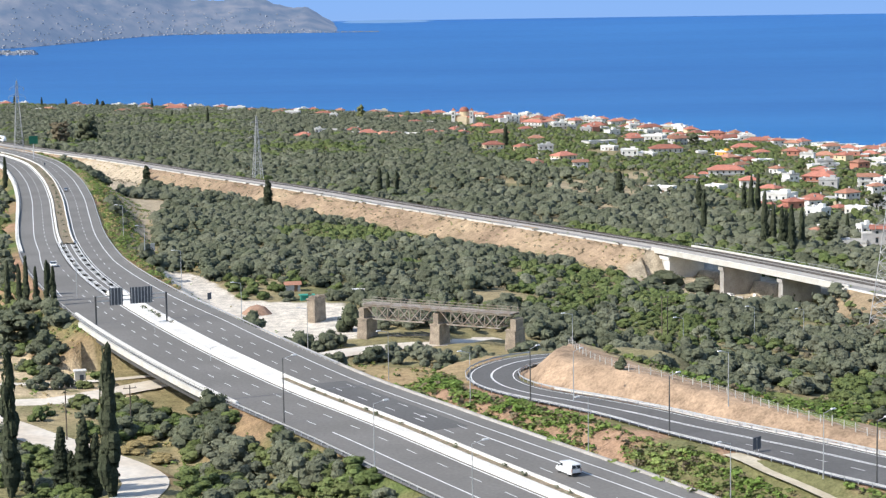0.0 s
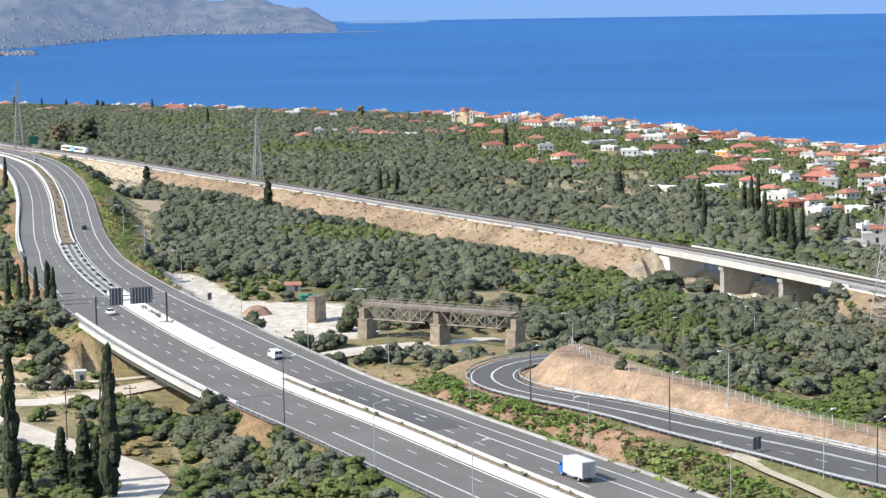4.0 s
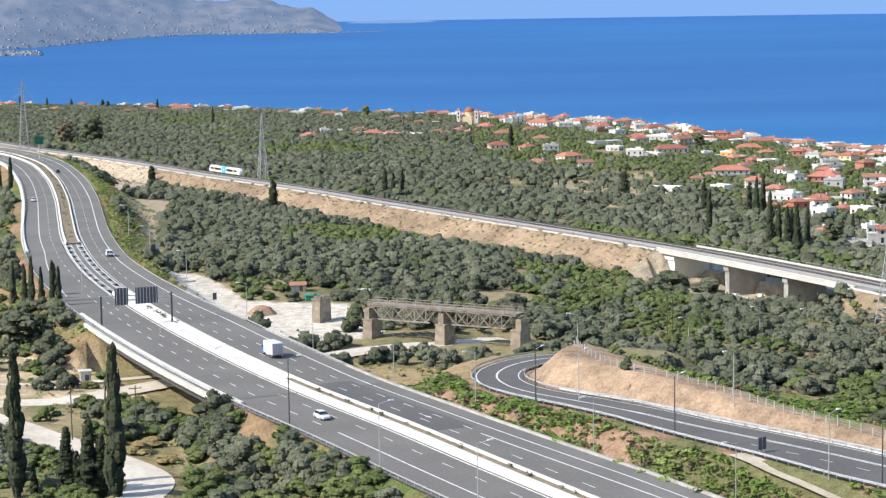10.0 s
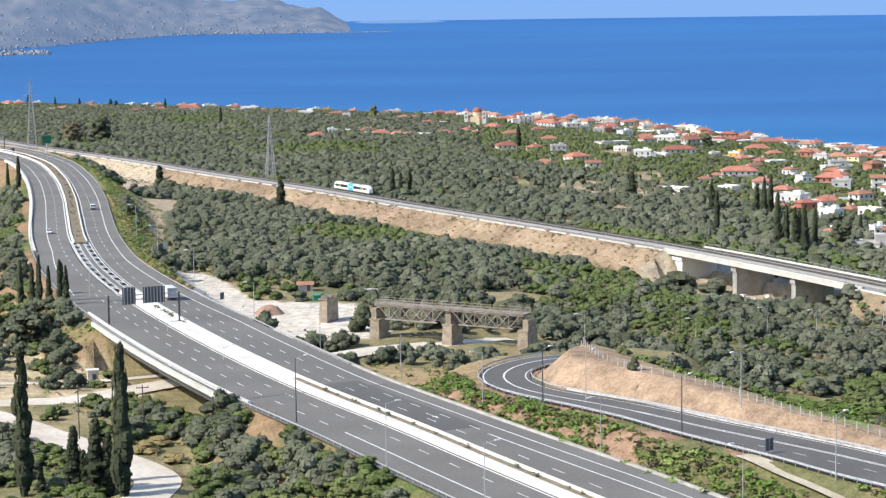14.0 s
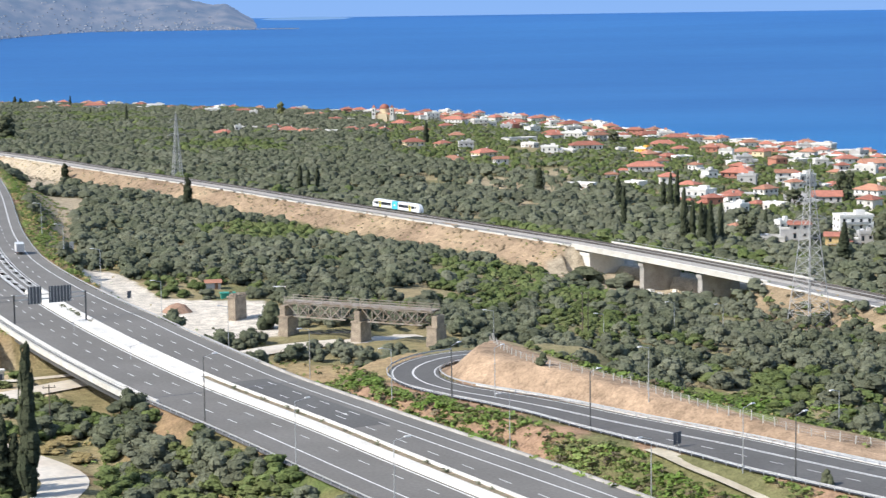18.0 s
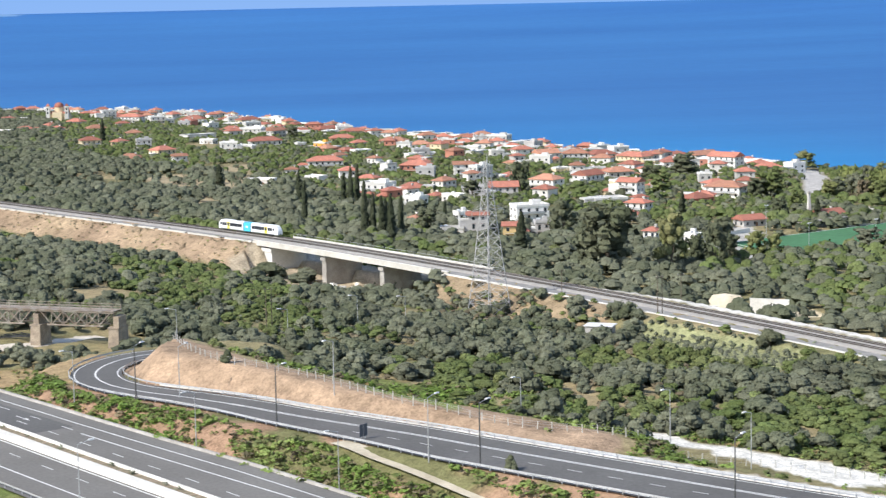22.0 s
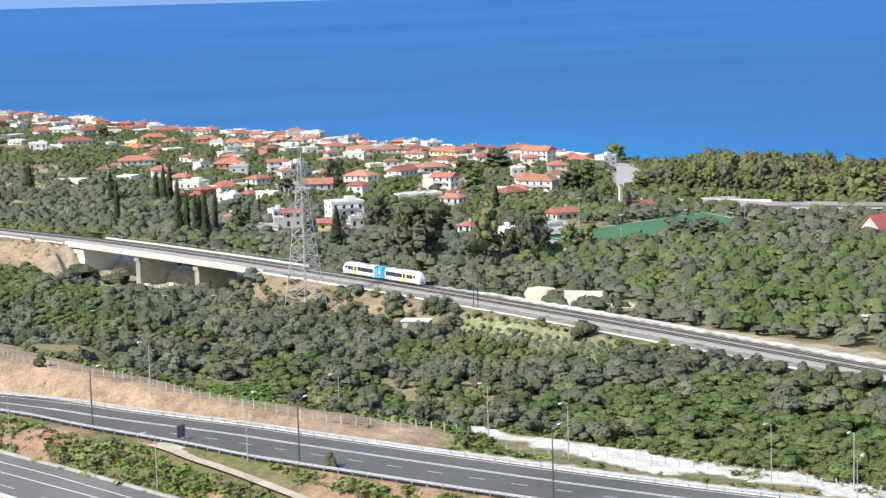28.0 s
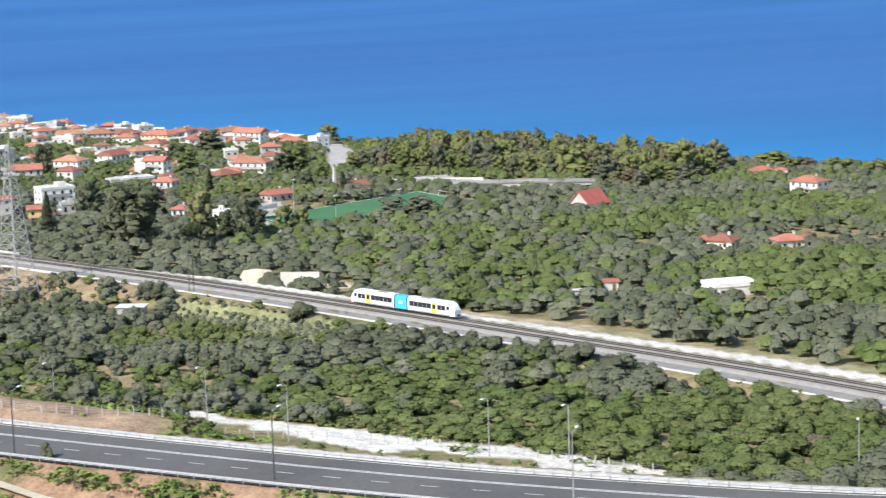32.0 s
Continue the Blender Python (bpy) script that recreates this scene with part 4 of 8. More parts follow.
# the bridge that carries it over the dirt road
bridge = thing("road_bridge", pose(0, 0, 0), "concrete road bridge with dark steel girders over a dirt road", "bridge", kind="")
c = cut(HIGHWAY, BRI0 - 16, BRI1 + 6, 5.0)
part("deck", Shape().strip(c, [(-19.2, -0.05), (-19.2, -0.95), (17.4, -0.95), (17.4, -0.05)]), GREY_CONCRETE, bridge)
for off in (-17.6, -12, -6, 0, 6, 12, 16):
    c2 = cut_side(HIGHWAY, BRI0 - 14, BRI1 + 4, off, -0.95, 5.0)
    part("girder", Shape().strip(c2, [(-0.35, 0), (-0.35, -1.7), (0.35, -1.7), (0.35, 0)]), DARK_STEEL, bridge)
c2 = cut_side(HIGHWAY, BRI0 - 16, BRI1 + 6, -18.9, 0.0, 5.0)
part("edge_beam", Shape().strip(c2, [(-0.35, -0.9), (-0.35, 0.2), (0.35, 0.2), (0.35, -0.9)]), CONCRETE, bridge)
part("parapet", Shape().strip(cut_side(HIGHWAY, BRI0 - 30, BRI1 + 10, -17.0, 0.0, 5.0), [(-0.35, 0.0), (-0.3, 0.62), (0.3, 0.62), (0.35, 0.0)]), WHITE_CONCRETE, bridge)
rail = Shape().strip(c2, [(-0.06, 1.2), (-0.06, 1.32), (0.06, 1.32), (0.06, 1.2)])
rail.strip(c2, [(-0.05, 0.8), (-0.05, 0.88), (0.05, 0.88), (0.05, 0.8)])
part("handrail", rail, STEEL, bridge)
bars = Shape()
a = arc(c2)
for s in np.arange(0, a[-1], 1.6):
    p = [np.interp(s, a, c2[:, k]) for k in range(3)]
    bars.box((p[0], p[1], p[2] + 0.8), (0.08, 0.08, 1.0))
tagged(part("baluster", bars, STEEL, bridge), kind="stuff")
for s in (BRI0 - 13, BRI1 + 3):
    p, d = along(HIGHWAY, s)
    part("abutment", Shape().box((p[0] - 0.9 * d[1] * -1 * 0, p[1], 48.5), (35.5, 2.0, 9.0), math.degrees(math.atan2(d[1], d[0])) + 90), GREY_CONCRETE, bridge)

# ---------------------------------------------------------------- the ramp
RL = float(arc(RAMP)[-1])
S_STRAIGHT = s_of(RAMP, 37, 385)


def ramp_near(s):
    return float(np.interp(s, [S_STRAIGHT - 60, S_STRAIGHT, S_STRAIGHT + 30], [11.3, 6.0, 4.4]))


def ramp_far(s):
    return float(np.interp(s, [S_STRAIGHT - 20, S_STRAIGHT + 30], [-5.6, -4.6]))


ramp = tagged(new("slip_road"), "dark asphalt slip road with white lines curling round a cut slope", "road", kind="structure")
# along the ramp's own direction its near side lies to the right
lane_strip(RAMP, 0, RL, lambda s: ramp_near(s) + 0.9, lambda s: ramp_far(s) - 0.9, 0.0, DARK_ASPHALT, "carriageway", ramp, 4.0)
for o in (-0.28, 0.28):
    lane_strip(RAMP, 0, S_STRAIGHT + 4, o - 0.15, o + 0.15, 0.012, PAINT, "centre_line", ramp, 4.0)
lane_strip(RAMP, S_STRAIGHT, RL, -0.22, 0.22, 0.012, PAINT, "centre_line", ramp, 3.0)
lane_strip(RAMP, 0, RL, lambda s: ramp_near(s) - 0.13, lambda s: ramp_near(s) + 0.13, 0.012, PAINT, "edge_line", ramp, 4.0)
lane_strip(RAMP, 0, RL, lambda s: ramp_far(s) - 0.13, lambda s: ramp_far(s) + 0.13, 0.012, PAINT, "edge_line", ramp, 4.0)
dashes(RAMP, 4, S_STRAIGHT - 30, 4.6, 3.0, 5.2, 0.2, 0.014, ramp)
guardrail(RAMP, 0, RL - 20, lambda s: ramp_near(s) + 1.2)
guardrail(RAMP, 0, RL - 20, lambda s: ramp_far(s) - 1.2)
c = cut_side(RAMP, 40, S_STRAIGHT + 30, -7.6, -0.15, 4.0)
tagged(part("gutter", Shape().strip(c - c[0], [(-0.7, 0), (-0.7, 0.25), (0.7, 0.25), (0.7, 0)]), WHITE_CONCRETE, None, at=pose(*c[0])), "pale concrete gutter beside the slip road", "kerb")

# dirt roads
for nm, line, half, m, lab in (("dirt_road", TRACK_ROAD, 4.6, DIRT, "white dirt road that passes under the bridge"), ("upper_track", UPPER_TRACK, 1.6, DIRT, "narrow pale dirt track"), ("lane", LANE_ROAD, 4.2, DIRT, "pale concrete lane with a rounded end")):
    o = lane_strip(line, 0, float(arc(line)[-1]), -half, half, 0.05, m, nm, None, 3.0)
    tagged(o, lab, "road", kind="structure")
PATH = spline([(50, 350, 53), (54.6, 340.5, 53), (60.4, 330, 53), (66.2, 319, 53), (71.5, 309, 53), (76, 301, 53), (84, 286, 53), (102, 258, 53)], 3.0)
PATH[:, 2] = height(PATH[:, 0], PATH[:, 1]) + 0.12
tagged(lane_strip(PATH, 0, float(arc(PATH)[-1]), -1.9, 1.9, 0.0, PATHWAY, "path", None, 3.0), "narrow beige path between the roads", "path", kind="structure")

# ---------------------------------------------------------------- the railway
TR0, TR1 = 0.0, float(arc(RAIL)[-1])
railway = tagged(new("railway"), "double railway track on grey ballast", "railway", kind="structure")
c = cut(BED, TR0, TR1, 8.0)
part("ballast_bed", Shape().strip(c, [(-3.6, -0.5), (-2.4, -0.12), (6.6, -0.12), (8.2, -0.6)], closed=False), BALLAST, railway)
part("service_strip", Shape().strip(c, [(-8.6, -0.42), (-3.6, -0.46)], closed=False), SERVICE, railway, "grey gravel service strip beside the track")
for o in (0.0, 4.3):
    c2 = cut_side(BED, s_of(BED, -20, 955), TR1, o, 0.0, 8.0)
    sl = Shape()
    a = arc(c2)
    nn = normals(c2)
    for s in np.arange(0, a[-1], 1.2):
        p = [np.interp(s, a, c2[:, k]) for k in range(3)]
        q = [np.interp(s, a, nn[:, k]) for k in range(2)]
        sl.box((p[0], p[1], p[2] - 0.15), (2.5, 0.28, 0.16), math.degrees(math.atan2(q[1], q[0])))
    tagged(part("sleepers", sl, SLEEPER, railway), kind="stuff")
    for g in (-0.75, 0.75):
        c3 = cut_side(BED, TR0, TR1, o + g, 0.0, 8.0)
        part("rail", Shape().strip(c3, [(-0.1, -0.02), (-0.08, 0.17), (0.08, 0.17), (0.1, -0.02)]), RAILSTEEL, railway)
# the low white wall along the near edge, in short lengths
random.seed(11)
wall = thing("track_wall", pose(0, 0, 0), "low white concrete edge wall along the railway embankment", "wall", kind="")
s = s_of(BED, -260, 1370)
while s < VIA0 - 2:
    e = min(s + random.uniform(14, 26), VIA0 - 2)
    c2 = cut_side(BED, s, e - random.uniform(0.3, 5.0), -9.0, -0.5, 8.0)
    part("wall_length", Shape().strip(c2, [(-0.25, -0.3), (-0.25, random.uniform(0.15, 0.45)), (0.25, 0.35), (0.25, -0.3)]), CONCRETE, wall)
    s = e
c2 = cut_side(BED, VIA1 + 2, TR1, -9.0, -0.5, 8.0)
tagged(part("kerb", Shape().strip(c2 - c2[0], [(-0.45, -0.3), (-0.45, 0.2), (0.45, 0.2), (0.45, -0.3)]), WHITE_CONCRETE, None, at=pose(*c2[0])), "pale concrete edge kerb along the railway", "kerb")

# the viaduct
via = thing("railway_viaduct", pose(0, 0, 0), "pale concrete railway viaduct on broad wall piers", "bridge")
c = cut(BED, VIA0 - 4, VIA1 + 4, 6.0)
part("deck", Shape().strip(c, [(-9.0, -0.5), (-9.0, -1.0), (-5.2, -2.3), (5.2, -2.3), (9.0, -1.0), (9.0, -0.5)]), GREY_CONCRETE, via)
for o in (-9.0, 9.0):
    c2 = cut_side(BED, VIA0 - 4, VIA1 + 4, o, 0.0 if o < 0 else -0.45, 6.0)
    part("parapet", Shape().strip(c2, [(-0.25, -1.5), (-0.25, 0.35), (0.25, 0.35), (0.25, -1.5)]), CONCRETE, via)
    part("coping", Shape().strip(c2, [(-0.36, 0.35), (-0.36, 0.52), (0.36, 0.52), (0.36, 0.35)]), WHITE_CONCRETE, via)
    posts = Shape()
    a = arc(c2)
    for s in np.arange(0, a[-1], 2.5):
        p = [np.interp(s, a, c2[:, k]) for k in range(3)]
        posts.box((p[0], p[1], p[2] + 1.0), (0.07, 0.07, 1.0))
    posts.strip(c2, [(-0.03, 1.42), (-0.03, 1.5), (0.03, 1.5), (0.03, 1.42)])
    tagged(part("railing", posts, STEEL, via), kind="stuff")
for s, th in ((VIA0 + 3, 6.0), (VIA0 + 41, 2.6), (VIA0 + 78, 2.6), (VIA1 - 1, 4.0)):
    p, d = along(BED, s)
    zb = min(29.0, float(height(p[0], p[1])) - 1.5)
    ang = math.degrees(math.atan2(d[1], d[0]))
    part("pier", Shape().box((p[0], p[1], (zb + 36.8) / 2), (th, 15.5, 36.8 - zb), ang).box((p[0], p[1], 36.1), (th + 0.6, 16.6, 1.3), ang), GREY_CONCRETE if th < 3 else WHITE_CONCRETE, via)


# ---------------------------------------------------------------- trees
def cards(centres, radii, n, size, rng, flat=0.0):
    """Leaf clumps: n small four-cornered cards over the shells of ellipsoids; four corners and the outward way at each as an array (n, 8, 3)."""
    k = rng.integers(0, len(centres), n)
    v = rng.normal(size=(n, 3))
    v /= np.linalg.norm(v, axis=1)[:, None]
    v[:, 2] = np.where(v[:, 2] < -0.3, -v[:, 2], v[:, 2])
    c = centres[k] + v * radii[k] * (0.9 + 0.3 * rng.random((n, 1)) ** 1.3)
    nrm = v + rng.normal(size=(n, 3)) * 0.42
    nrm[:, 2] += flat
    nrm /= np.linalg.norm(nrm, axis=1)[:, None]
    u = np.cross(nrm, rng.normal(size=(n, 3)))
    u /= np.linalg.norm(u, axis=1)[:, None] + 1e-9
    w = np.cross(nrm, u)
    s = size * (0.5 + 0.9 * rng.random((n, 1)))
    o = v + (0, 0, 0.6)
    return np.stack([c - u * s - w * s * 0.45, c + u * s - w * s * 0.6, c + u * s * 0.8 + w * s * 0.5, c - u * s * 0.7 + w * s * 0.65, o, o, o, o], 1)


def knob(c, r, rng):
    """A lump of leaves: 24 slightly shaken facets round c."""
    out = []
    g = (-1.0, 0.0, 1.0)
    for ax in range(3):
        for sg in (-1.0, 1.0):
            for i in range(2):
                for j in range(2):
                    q = []
                    for a, b in ((i, j), (i + 1, j), (i + 1, j + 1), (i, j + 1)):
                        v = np.zeros(3)
                        v[ax], v[(ax + 1) % 3], v[(ax + 2) % 3] = sg, g[a], g[b] * sg
                        q.append(v / np.linalg.norm(v))
                    q = np.array(q)
                    m = q.mean(0)
                    w = (m + (q - m) * 1.05) * (1 + rng.normal() * 0.03) + rng.normal(size=(4, 3)) * 0.025
                    out.append(np.vstack([c + w * r, (q + (0, 0, 1.05)) * 2.0]))
    return np.array(out)


def low_knob(c, r, rng):
    """The upper half of a lump, drawn down towards the ground, for trees that stand in groves."""
    top = np.array([q for q in knob(c, r, rng) if q[:4, 2].mean() > c[2] - 0.3 * r[2]])
    z = top[:, :4, 2]
    top[:, :4, 2] = np.where(z < c[2], np.maximum(c[2] + (z - c[2]) * 2.4, 0.02), z)
    return top


def sprays(ce, ra, rng, per=3):
    """Small leafy tufts set on the upper sides of the lumps: centres, radii and the lump's outward way."""
    k = np.repeat(np.arange(len(ce)), per)
    v = rng.normal(size=(len(k), 3))
    v /= np.linalg.norm(v, axis=1)[:, None]
    v[:, 2] = np.abs(v[:, 2]) - 0.25
    return ce[k] + v * ra[k] * 0.8, ra[k] * (0.34 + 0.22 * rng.random((len(k), 1)))


def crown_round(seed, n, size, squash=0.8, clumps=9, lump=None):
    """A spreading crown one metre across, its foot at 0: leafy lumps, tufts on them and loose leaves round both."""
    rng = np.random.default_rng(seed)
    a = rng.random(clumps) * math.tau + np.arange(clumps) * 2.4
    r = 0.34 * np.sqrt((np.arange(clumps) + 0.4) / clumps)
    ce = np.stack([r * np.cos(a), r * np.sin(a), squash * (0.58 - 1.1 * r + rng.normal(size=clumps) * 0.06)], 1)
    ce[clumps // 2:, 2] *= np.linspace(1.0, 0.62, clumps - clumps // 2)
    k = 0.34 if clumps < 4 else (0.275 if clumps < 7 else 0.225)
    ra = (k * (0.75 + 0.5 * rng.random(clumps)))[:, None] * np.array([1, 1, 0.95 * squash])
    core = np.concatenate([(lump or low_knob)(c, q * 0.93, rng) for c, q in zip(ce, ra)])
    sc, sr = sprays(ce, ra, rng, 4)
    leaves = np.concatenate([cards(sc, sr, int(n * 1.3), size, rng), cards(ce, ra, int(n * 0.5), size, rng)])
    rng.shuffle(leaves, axis=0)
    mid = leaves[:, :4].mean(1)
    deep = (np.linalg.norm((mid[:, None] - ce[None]) / ra[None], axis=2) < 0.86).any(1)
    return np.concatenate([core, leaves[~deep][:n]])


def tuft(seed, n, size):
    """A low ragged weed one metre across: leaves alone, without a solid heart."""
    rng = np.random.default_rng(seed)
    ce = np.column_stack([rng.normal(size=(4, 2)) * 0.2, 0.1 + 0.25 * rng.random(4)])
    ra = np.column_stack([np.full((4, 2), 0.26), 0.3 + 0.3 * rng.random(4)])
    ra = ra * rng.uniform(0.6, 1.1, (4, 1))
    v = cards(ce, ra, n, size, rng)
    v[:, :4, 2] = np.maximum(v[:, :4, 2], -0.05)
    return v


def crown_tall(seed, n, size, lumps=15):
    """A tall ragged crown one metre wide and high: lumps stacked round the stem, thinner above."""
    rng = np.random.default_rng(seed)
    z = 0.16 + 0.72 * (np.arange(lumps) + rng.random(lumps)) / lumps
    a = np.arange(lumps) * 2.4 + rng.random(lumps)
    r = 0.33 * np.sqrt(np.clip(1 - ((z - 0.42) / 0.55) ** 2, 0.03, 1)) * (0.45 + 0.6 * rng.random(lumps))
    ce = np.stack([r * np.cos(a), r * np.sin(a), z], 1)
    ra = (0.185 * (0.65 + 0.6 * rng.random(lumps)))[:, None] * np.array([1, 1, 0.72])
    core = np.concatenate([knob(c, q * 0.82, rng) for c, q in zip(ce, ra)])
    sc, sr = sprays(ce, ra, rng, 3)
    return np.concatenate([core, cards(sc, sr * 1.1, n, size, rng), cards(ce, ra * 1.1, n // 3, size, rng)])


def crown_spindle(seed, n, size, wide=0.115):
    """A cypress crown one metre high: a stack of leafy lumps with upright sprays."""
    rng = np.random.default_rng(seed)
    k = 20
    z = np.linspace(0.05, 0.95, k)
    prof = wide * 0.5 * np.minimum(1, (z / 0.14) ** 0.6) * (1 - z) ** 0.34 * 1.15 + 0.004
    out = []
    for i in range(k):
        for j in range(2 if z[i] < 0.75 else 1):
            o = rng.normal(size=2) * 0.28 * prof[i]
            out.append(knob(np.array([o[0], o[1], z[i]]), np.array([prof[i] * 0.88, prof[i] * 0.88, 0.075]), rng))
    ce = np.stack([0 * z, 0 * z, z], 1)
    ra = np.stack([prof, prof, np.full(k, 0.05)], 1)
    c = cards(ce, ra, n, size, rng)
    mid = c[:, :4, 2].mean(1, keepdims=True)
    c[:, :4, 2] = (c[:, :4, 2] - mid) * 2.2 + mid
    v = np.concatenate(out + [c])
    v[:, :4, 2] = np.clip(v[:, :4, 2], 0.0, 1.03)
    return v


def card_mesh(name, v, material, tone=None):
    """A mesh of loose four-cornered leaves; tone: how light each one's tree is, 0 to 1."""
    me = bpy.data.meshes.new(name)
    n = len(v)
    me.vertices.add(n * 4)
    me.vertices.foreach_set("co", np.ascontiguousarray(v[:, :4], dtype=np.float32).ravel())
    me.loops.add(n * 4)
    me.loops.foreach_set("vertex_index", np.arange(n * 4))
    me.polygons.add(n)
    me.polygons.foreach_set("loop_start", np.arange(0, n * 4, 4))
    me.update()
    a = me.attributes.new("lump", "FLOAT_VECTOR", "POINT")
    a.data.foreach_set("vector", np.ascontiguousarray(v[:, 4:], dtype=np.float32).ravel())
    a = me.attributes.new("tone", "FLOAT", "POINT")
    a.data.foreach_set("value", np.repeat(np.full(n, 0.5) if tone is None else tone, 4).astype(np.float32))
    me.materials.append(material)
    return me


def trunk_mesh(name, h, r, limbs=4, lean=0.25, seed=0):
    """A tapered trunk of height h that forks into limbs."""
    rng = random.Random(seed)
    s = Shape()
    s.rod((0, 0, -0.3), (0.05 * h, 0, h * 0.45), r, r * 0.75, 7)
    for k in range(limbs):
        a = k * math.tau / limbs + rng.uniform(-0.4, 0.4)
        e = (math.cos(a) * h * lean, math.sin(a) * h * lean, h * rng.uniform(0.8, 1.0))
        s.rod((0.05 * h, 0, h * 0.42), e, r * 0.6, r * 0.2, 5)
    return s.mesh(name, BARK)


PINES = [(405, 1005), (452, 975), (466, 935), (492, 930), (480, 862), (485, 832), (505, 835), (560, 890), (612, 962), (600, 1040), (560, 1130), (505, 1150), (470, 1090), (430, 1040)]
HOUSE_SPOTS = [(151.5, 541, 7), (212, 607, 12), (218, 587, 9), (290.5, 520, 5), (276, 513, 4), (-44, 607, 5), (-38, 599, 4), (-20, 516, 9), (-8, 509, 9), (4, 502, 9), (17, 494, 9), (-34, 548, 8), (-57.5, 387, 5), (-59.5, 380.5, 5), (-53.5, 373.5, 5)]


def clear_of(x, y):
    """Where no tree may stand: roads, railway, bare ground, houses."""
    bad = distance(x, y, HIGHWAY)[0] < 20.5
    bad |= distance(x, y, RAMP)[0] < 16
    bad |= distance(x, y, BED)[0] < 13.5
    bad |= distance(x, y, TRACK_ROAD)[0] < 6.5
    bad |= distance(x, y, LANE_ROAD)[0] < 7
    for poly in (BARE, RUBBLE_SIDE, SAND_CUT, BROWN_HILL, SCRUB, BARE_STRIP, DUSTY, GRASSY, PITCH, PITCH_SIDE, YARD, CAR_PARK, PINES):
        bad |= inside(x, y, poly)
    bad |= (distance(x, y, HIGHWAY)[0] < 46) & (distance(x, y, RAMP)[0] < 40)
    bad |= inside(x, y, YOUNG)
    bad |= (distance(x, y, TRACK_ROAD)[0] < 13) & (x < -62)
    bad |= (x > np.interp(y, RAIL[::-1, 1], RAIL[::-1, 0])) & (distance(x, y, RAIL)[0] < np.where(y > 440, 24, 22)) & (y < 600)
    bad |= (distance(x, y, RAMP)[0] < 30) & (x > 95)
    l = np.hypot(x, y) + 1e-6
    for d in (4.0, 9.0, 14.0, 19.0, 24.0, 29.0):
        bad |= inside(x + x / l * d, y + y / l * d, RUBBLE_SIDE)
        bad |= inside(x + x / l * d * 0.7, y + y / l * d * 0.7, SAND_CUT)
    near = distance(x, y, RIDGE)[0]
    bad |= (near < 15) | ((near < 23) & (x < 75) & (y > 375))
    bad |= (x > np.interp(y, HIGHWAY[::-1, 1], HIGHWAY[::-1, 0])) & (x < np.interp(y, [230, 250, 300, 350, 400, 420], [168, 148, 102, 64, 24, 12])) & (y < 440)
    # the dry embankment of the railway
    dr, _, sr = distance(x, y, RAIL)
    bad |= (dr < np.interp(sr, [VIA0 - 330, VIA0 - 60], [29, 40])) & (sr < VIA0 - 4) & (x < np.interp(y, RAIL[::-1, 1], RAIL[::-1, 0]))
    bad |= (dr < 30) & (sr > VIA0 - 6) & (sr < VIA0 + 66) & (x < np.interp(y, RAIL[::-1, 1], RAIL[::-1, 0]))
    for hx, hy, hr in HOUSE_SPOTS:
        bad |= np.hypot(x - hx, y - hy) < (hr if hy < 880 else hr - 3)
        l = math.hypot(hx, hy)
        fx, fy = (x - hx) * -hx / l + (y - hy) * -hy / l, (x - hx) * hy / l - (y - hy) * hx / l
        bad |= (fx > 0) & (fx < (9 if hy > 880 else 14 if hx < 250 else 34)) & (np.abs(fy) < hr * (0.75 if hx < 250 or hy > 880 else 0.95))
    return ~bad


def scatter(x0, x1, y0, y1, step, seed, jitter=0.33, turn=0.3):
    """Trees planted in loose rows: a turned, shaken grid."""
    rng = np.random.default_rng(seed)
    cx, cy = (x0 + x1) / 2, (y0 + y1) / 2
    half = math.hypot(x1 - x0, y1 - y0) / 2
    g = np.arange(-half, half, step)
    X, Y = np.meshgrid(g, g)
    X, Y = X.ravel() + rng.normal(size=X.size) * jitter * step, Y.ravel() + rng.normal(size=X.size) * jitter * step
    x = cx + X * math.cos(turn) - Y * math.sin(turn)
    y = cy + X * math.sin(turn) + Y * math.cos(turn)
    m = (x > x0) & (x < x1) & (y > y0) & (y < y1)
    return x[m], y[m]


def in_view(x, y):
    az = np.degrees(np.arctan2(x, y))
    return (az > -13.8) & (az < 38.5)


def field(x, y, s, o):
    return np.array([noise.fractal(Vector((px * s, py * s, o)), 1.0, 2.0, 3) for px, py in zip(x, y)])


def join_trees(name, label, xs, ys, dia, tall, variants, material, seed, sink=0.0):
    """One grove: copies of the crown shapes, set on the ground and joined."""
    if len(xs) == 0:
        return
    rng = np.random.default_rng(seed)
    zs = height(xs, ys)
    out, tone = [], []
    for i in range(len(xs)):
        v = variants[rng.integers(len(variants))]
        a = rng.random() * math.tau
        ca, sa = math.cos(a), math.sin(a)
        w = np.empty_like(v)
        w[..., 0] = v[..., 0] * ca - v[..., 1] * sa
        w[..., 1] = v[..., 0] * sa + v[..., 1] * ca
        w[..., 2] = v[..., 2]
        w[:, :4] = w[:, :4] * (dia[i], dia[i], tall[i]) + (xs[i], ys[i], zs[i] - sink)
        out.append(w)
        tone.append(np.full(len(w), np.clip(0.5 + rng.normal() * 0.2, 0, 1)))
    ob = new(name, card_mesh(name, np.concatenate(out), material, np.concatenate(tone)))
    return tagged(ob, label, "trees", kind="stuff")


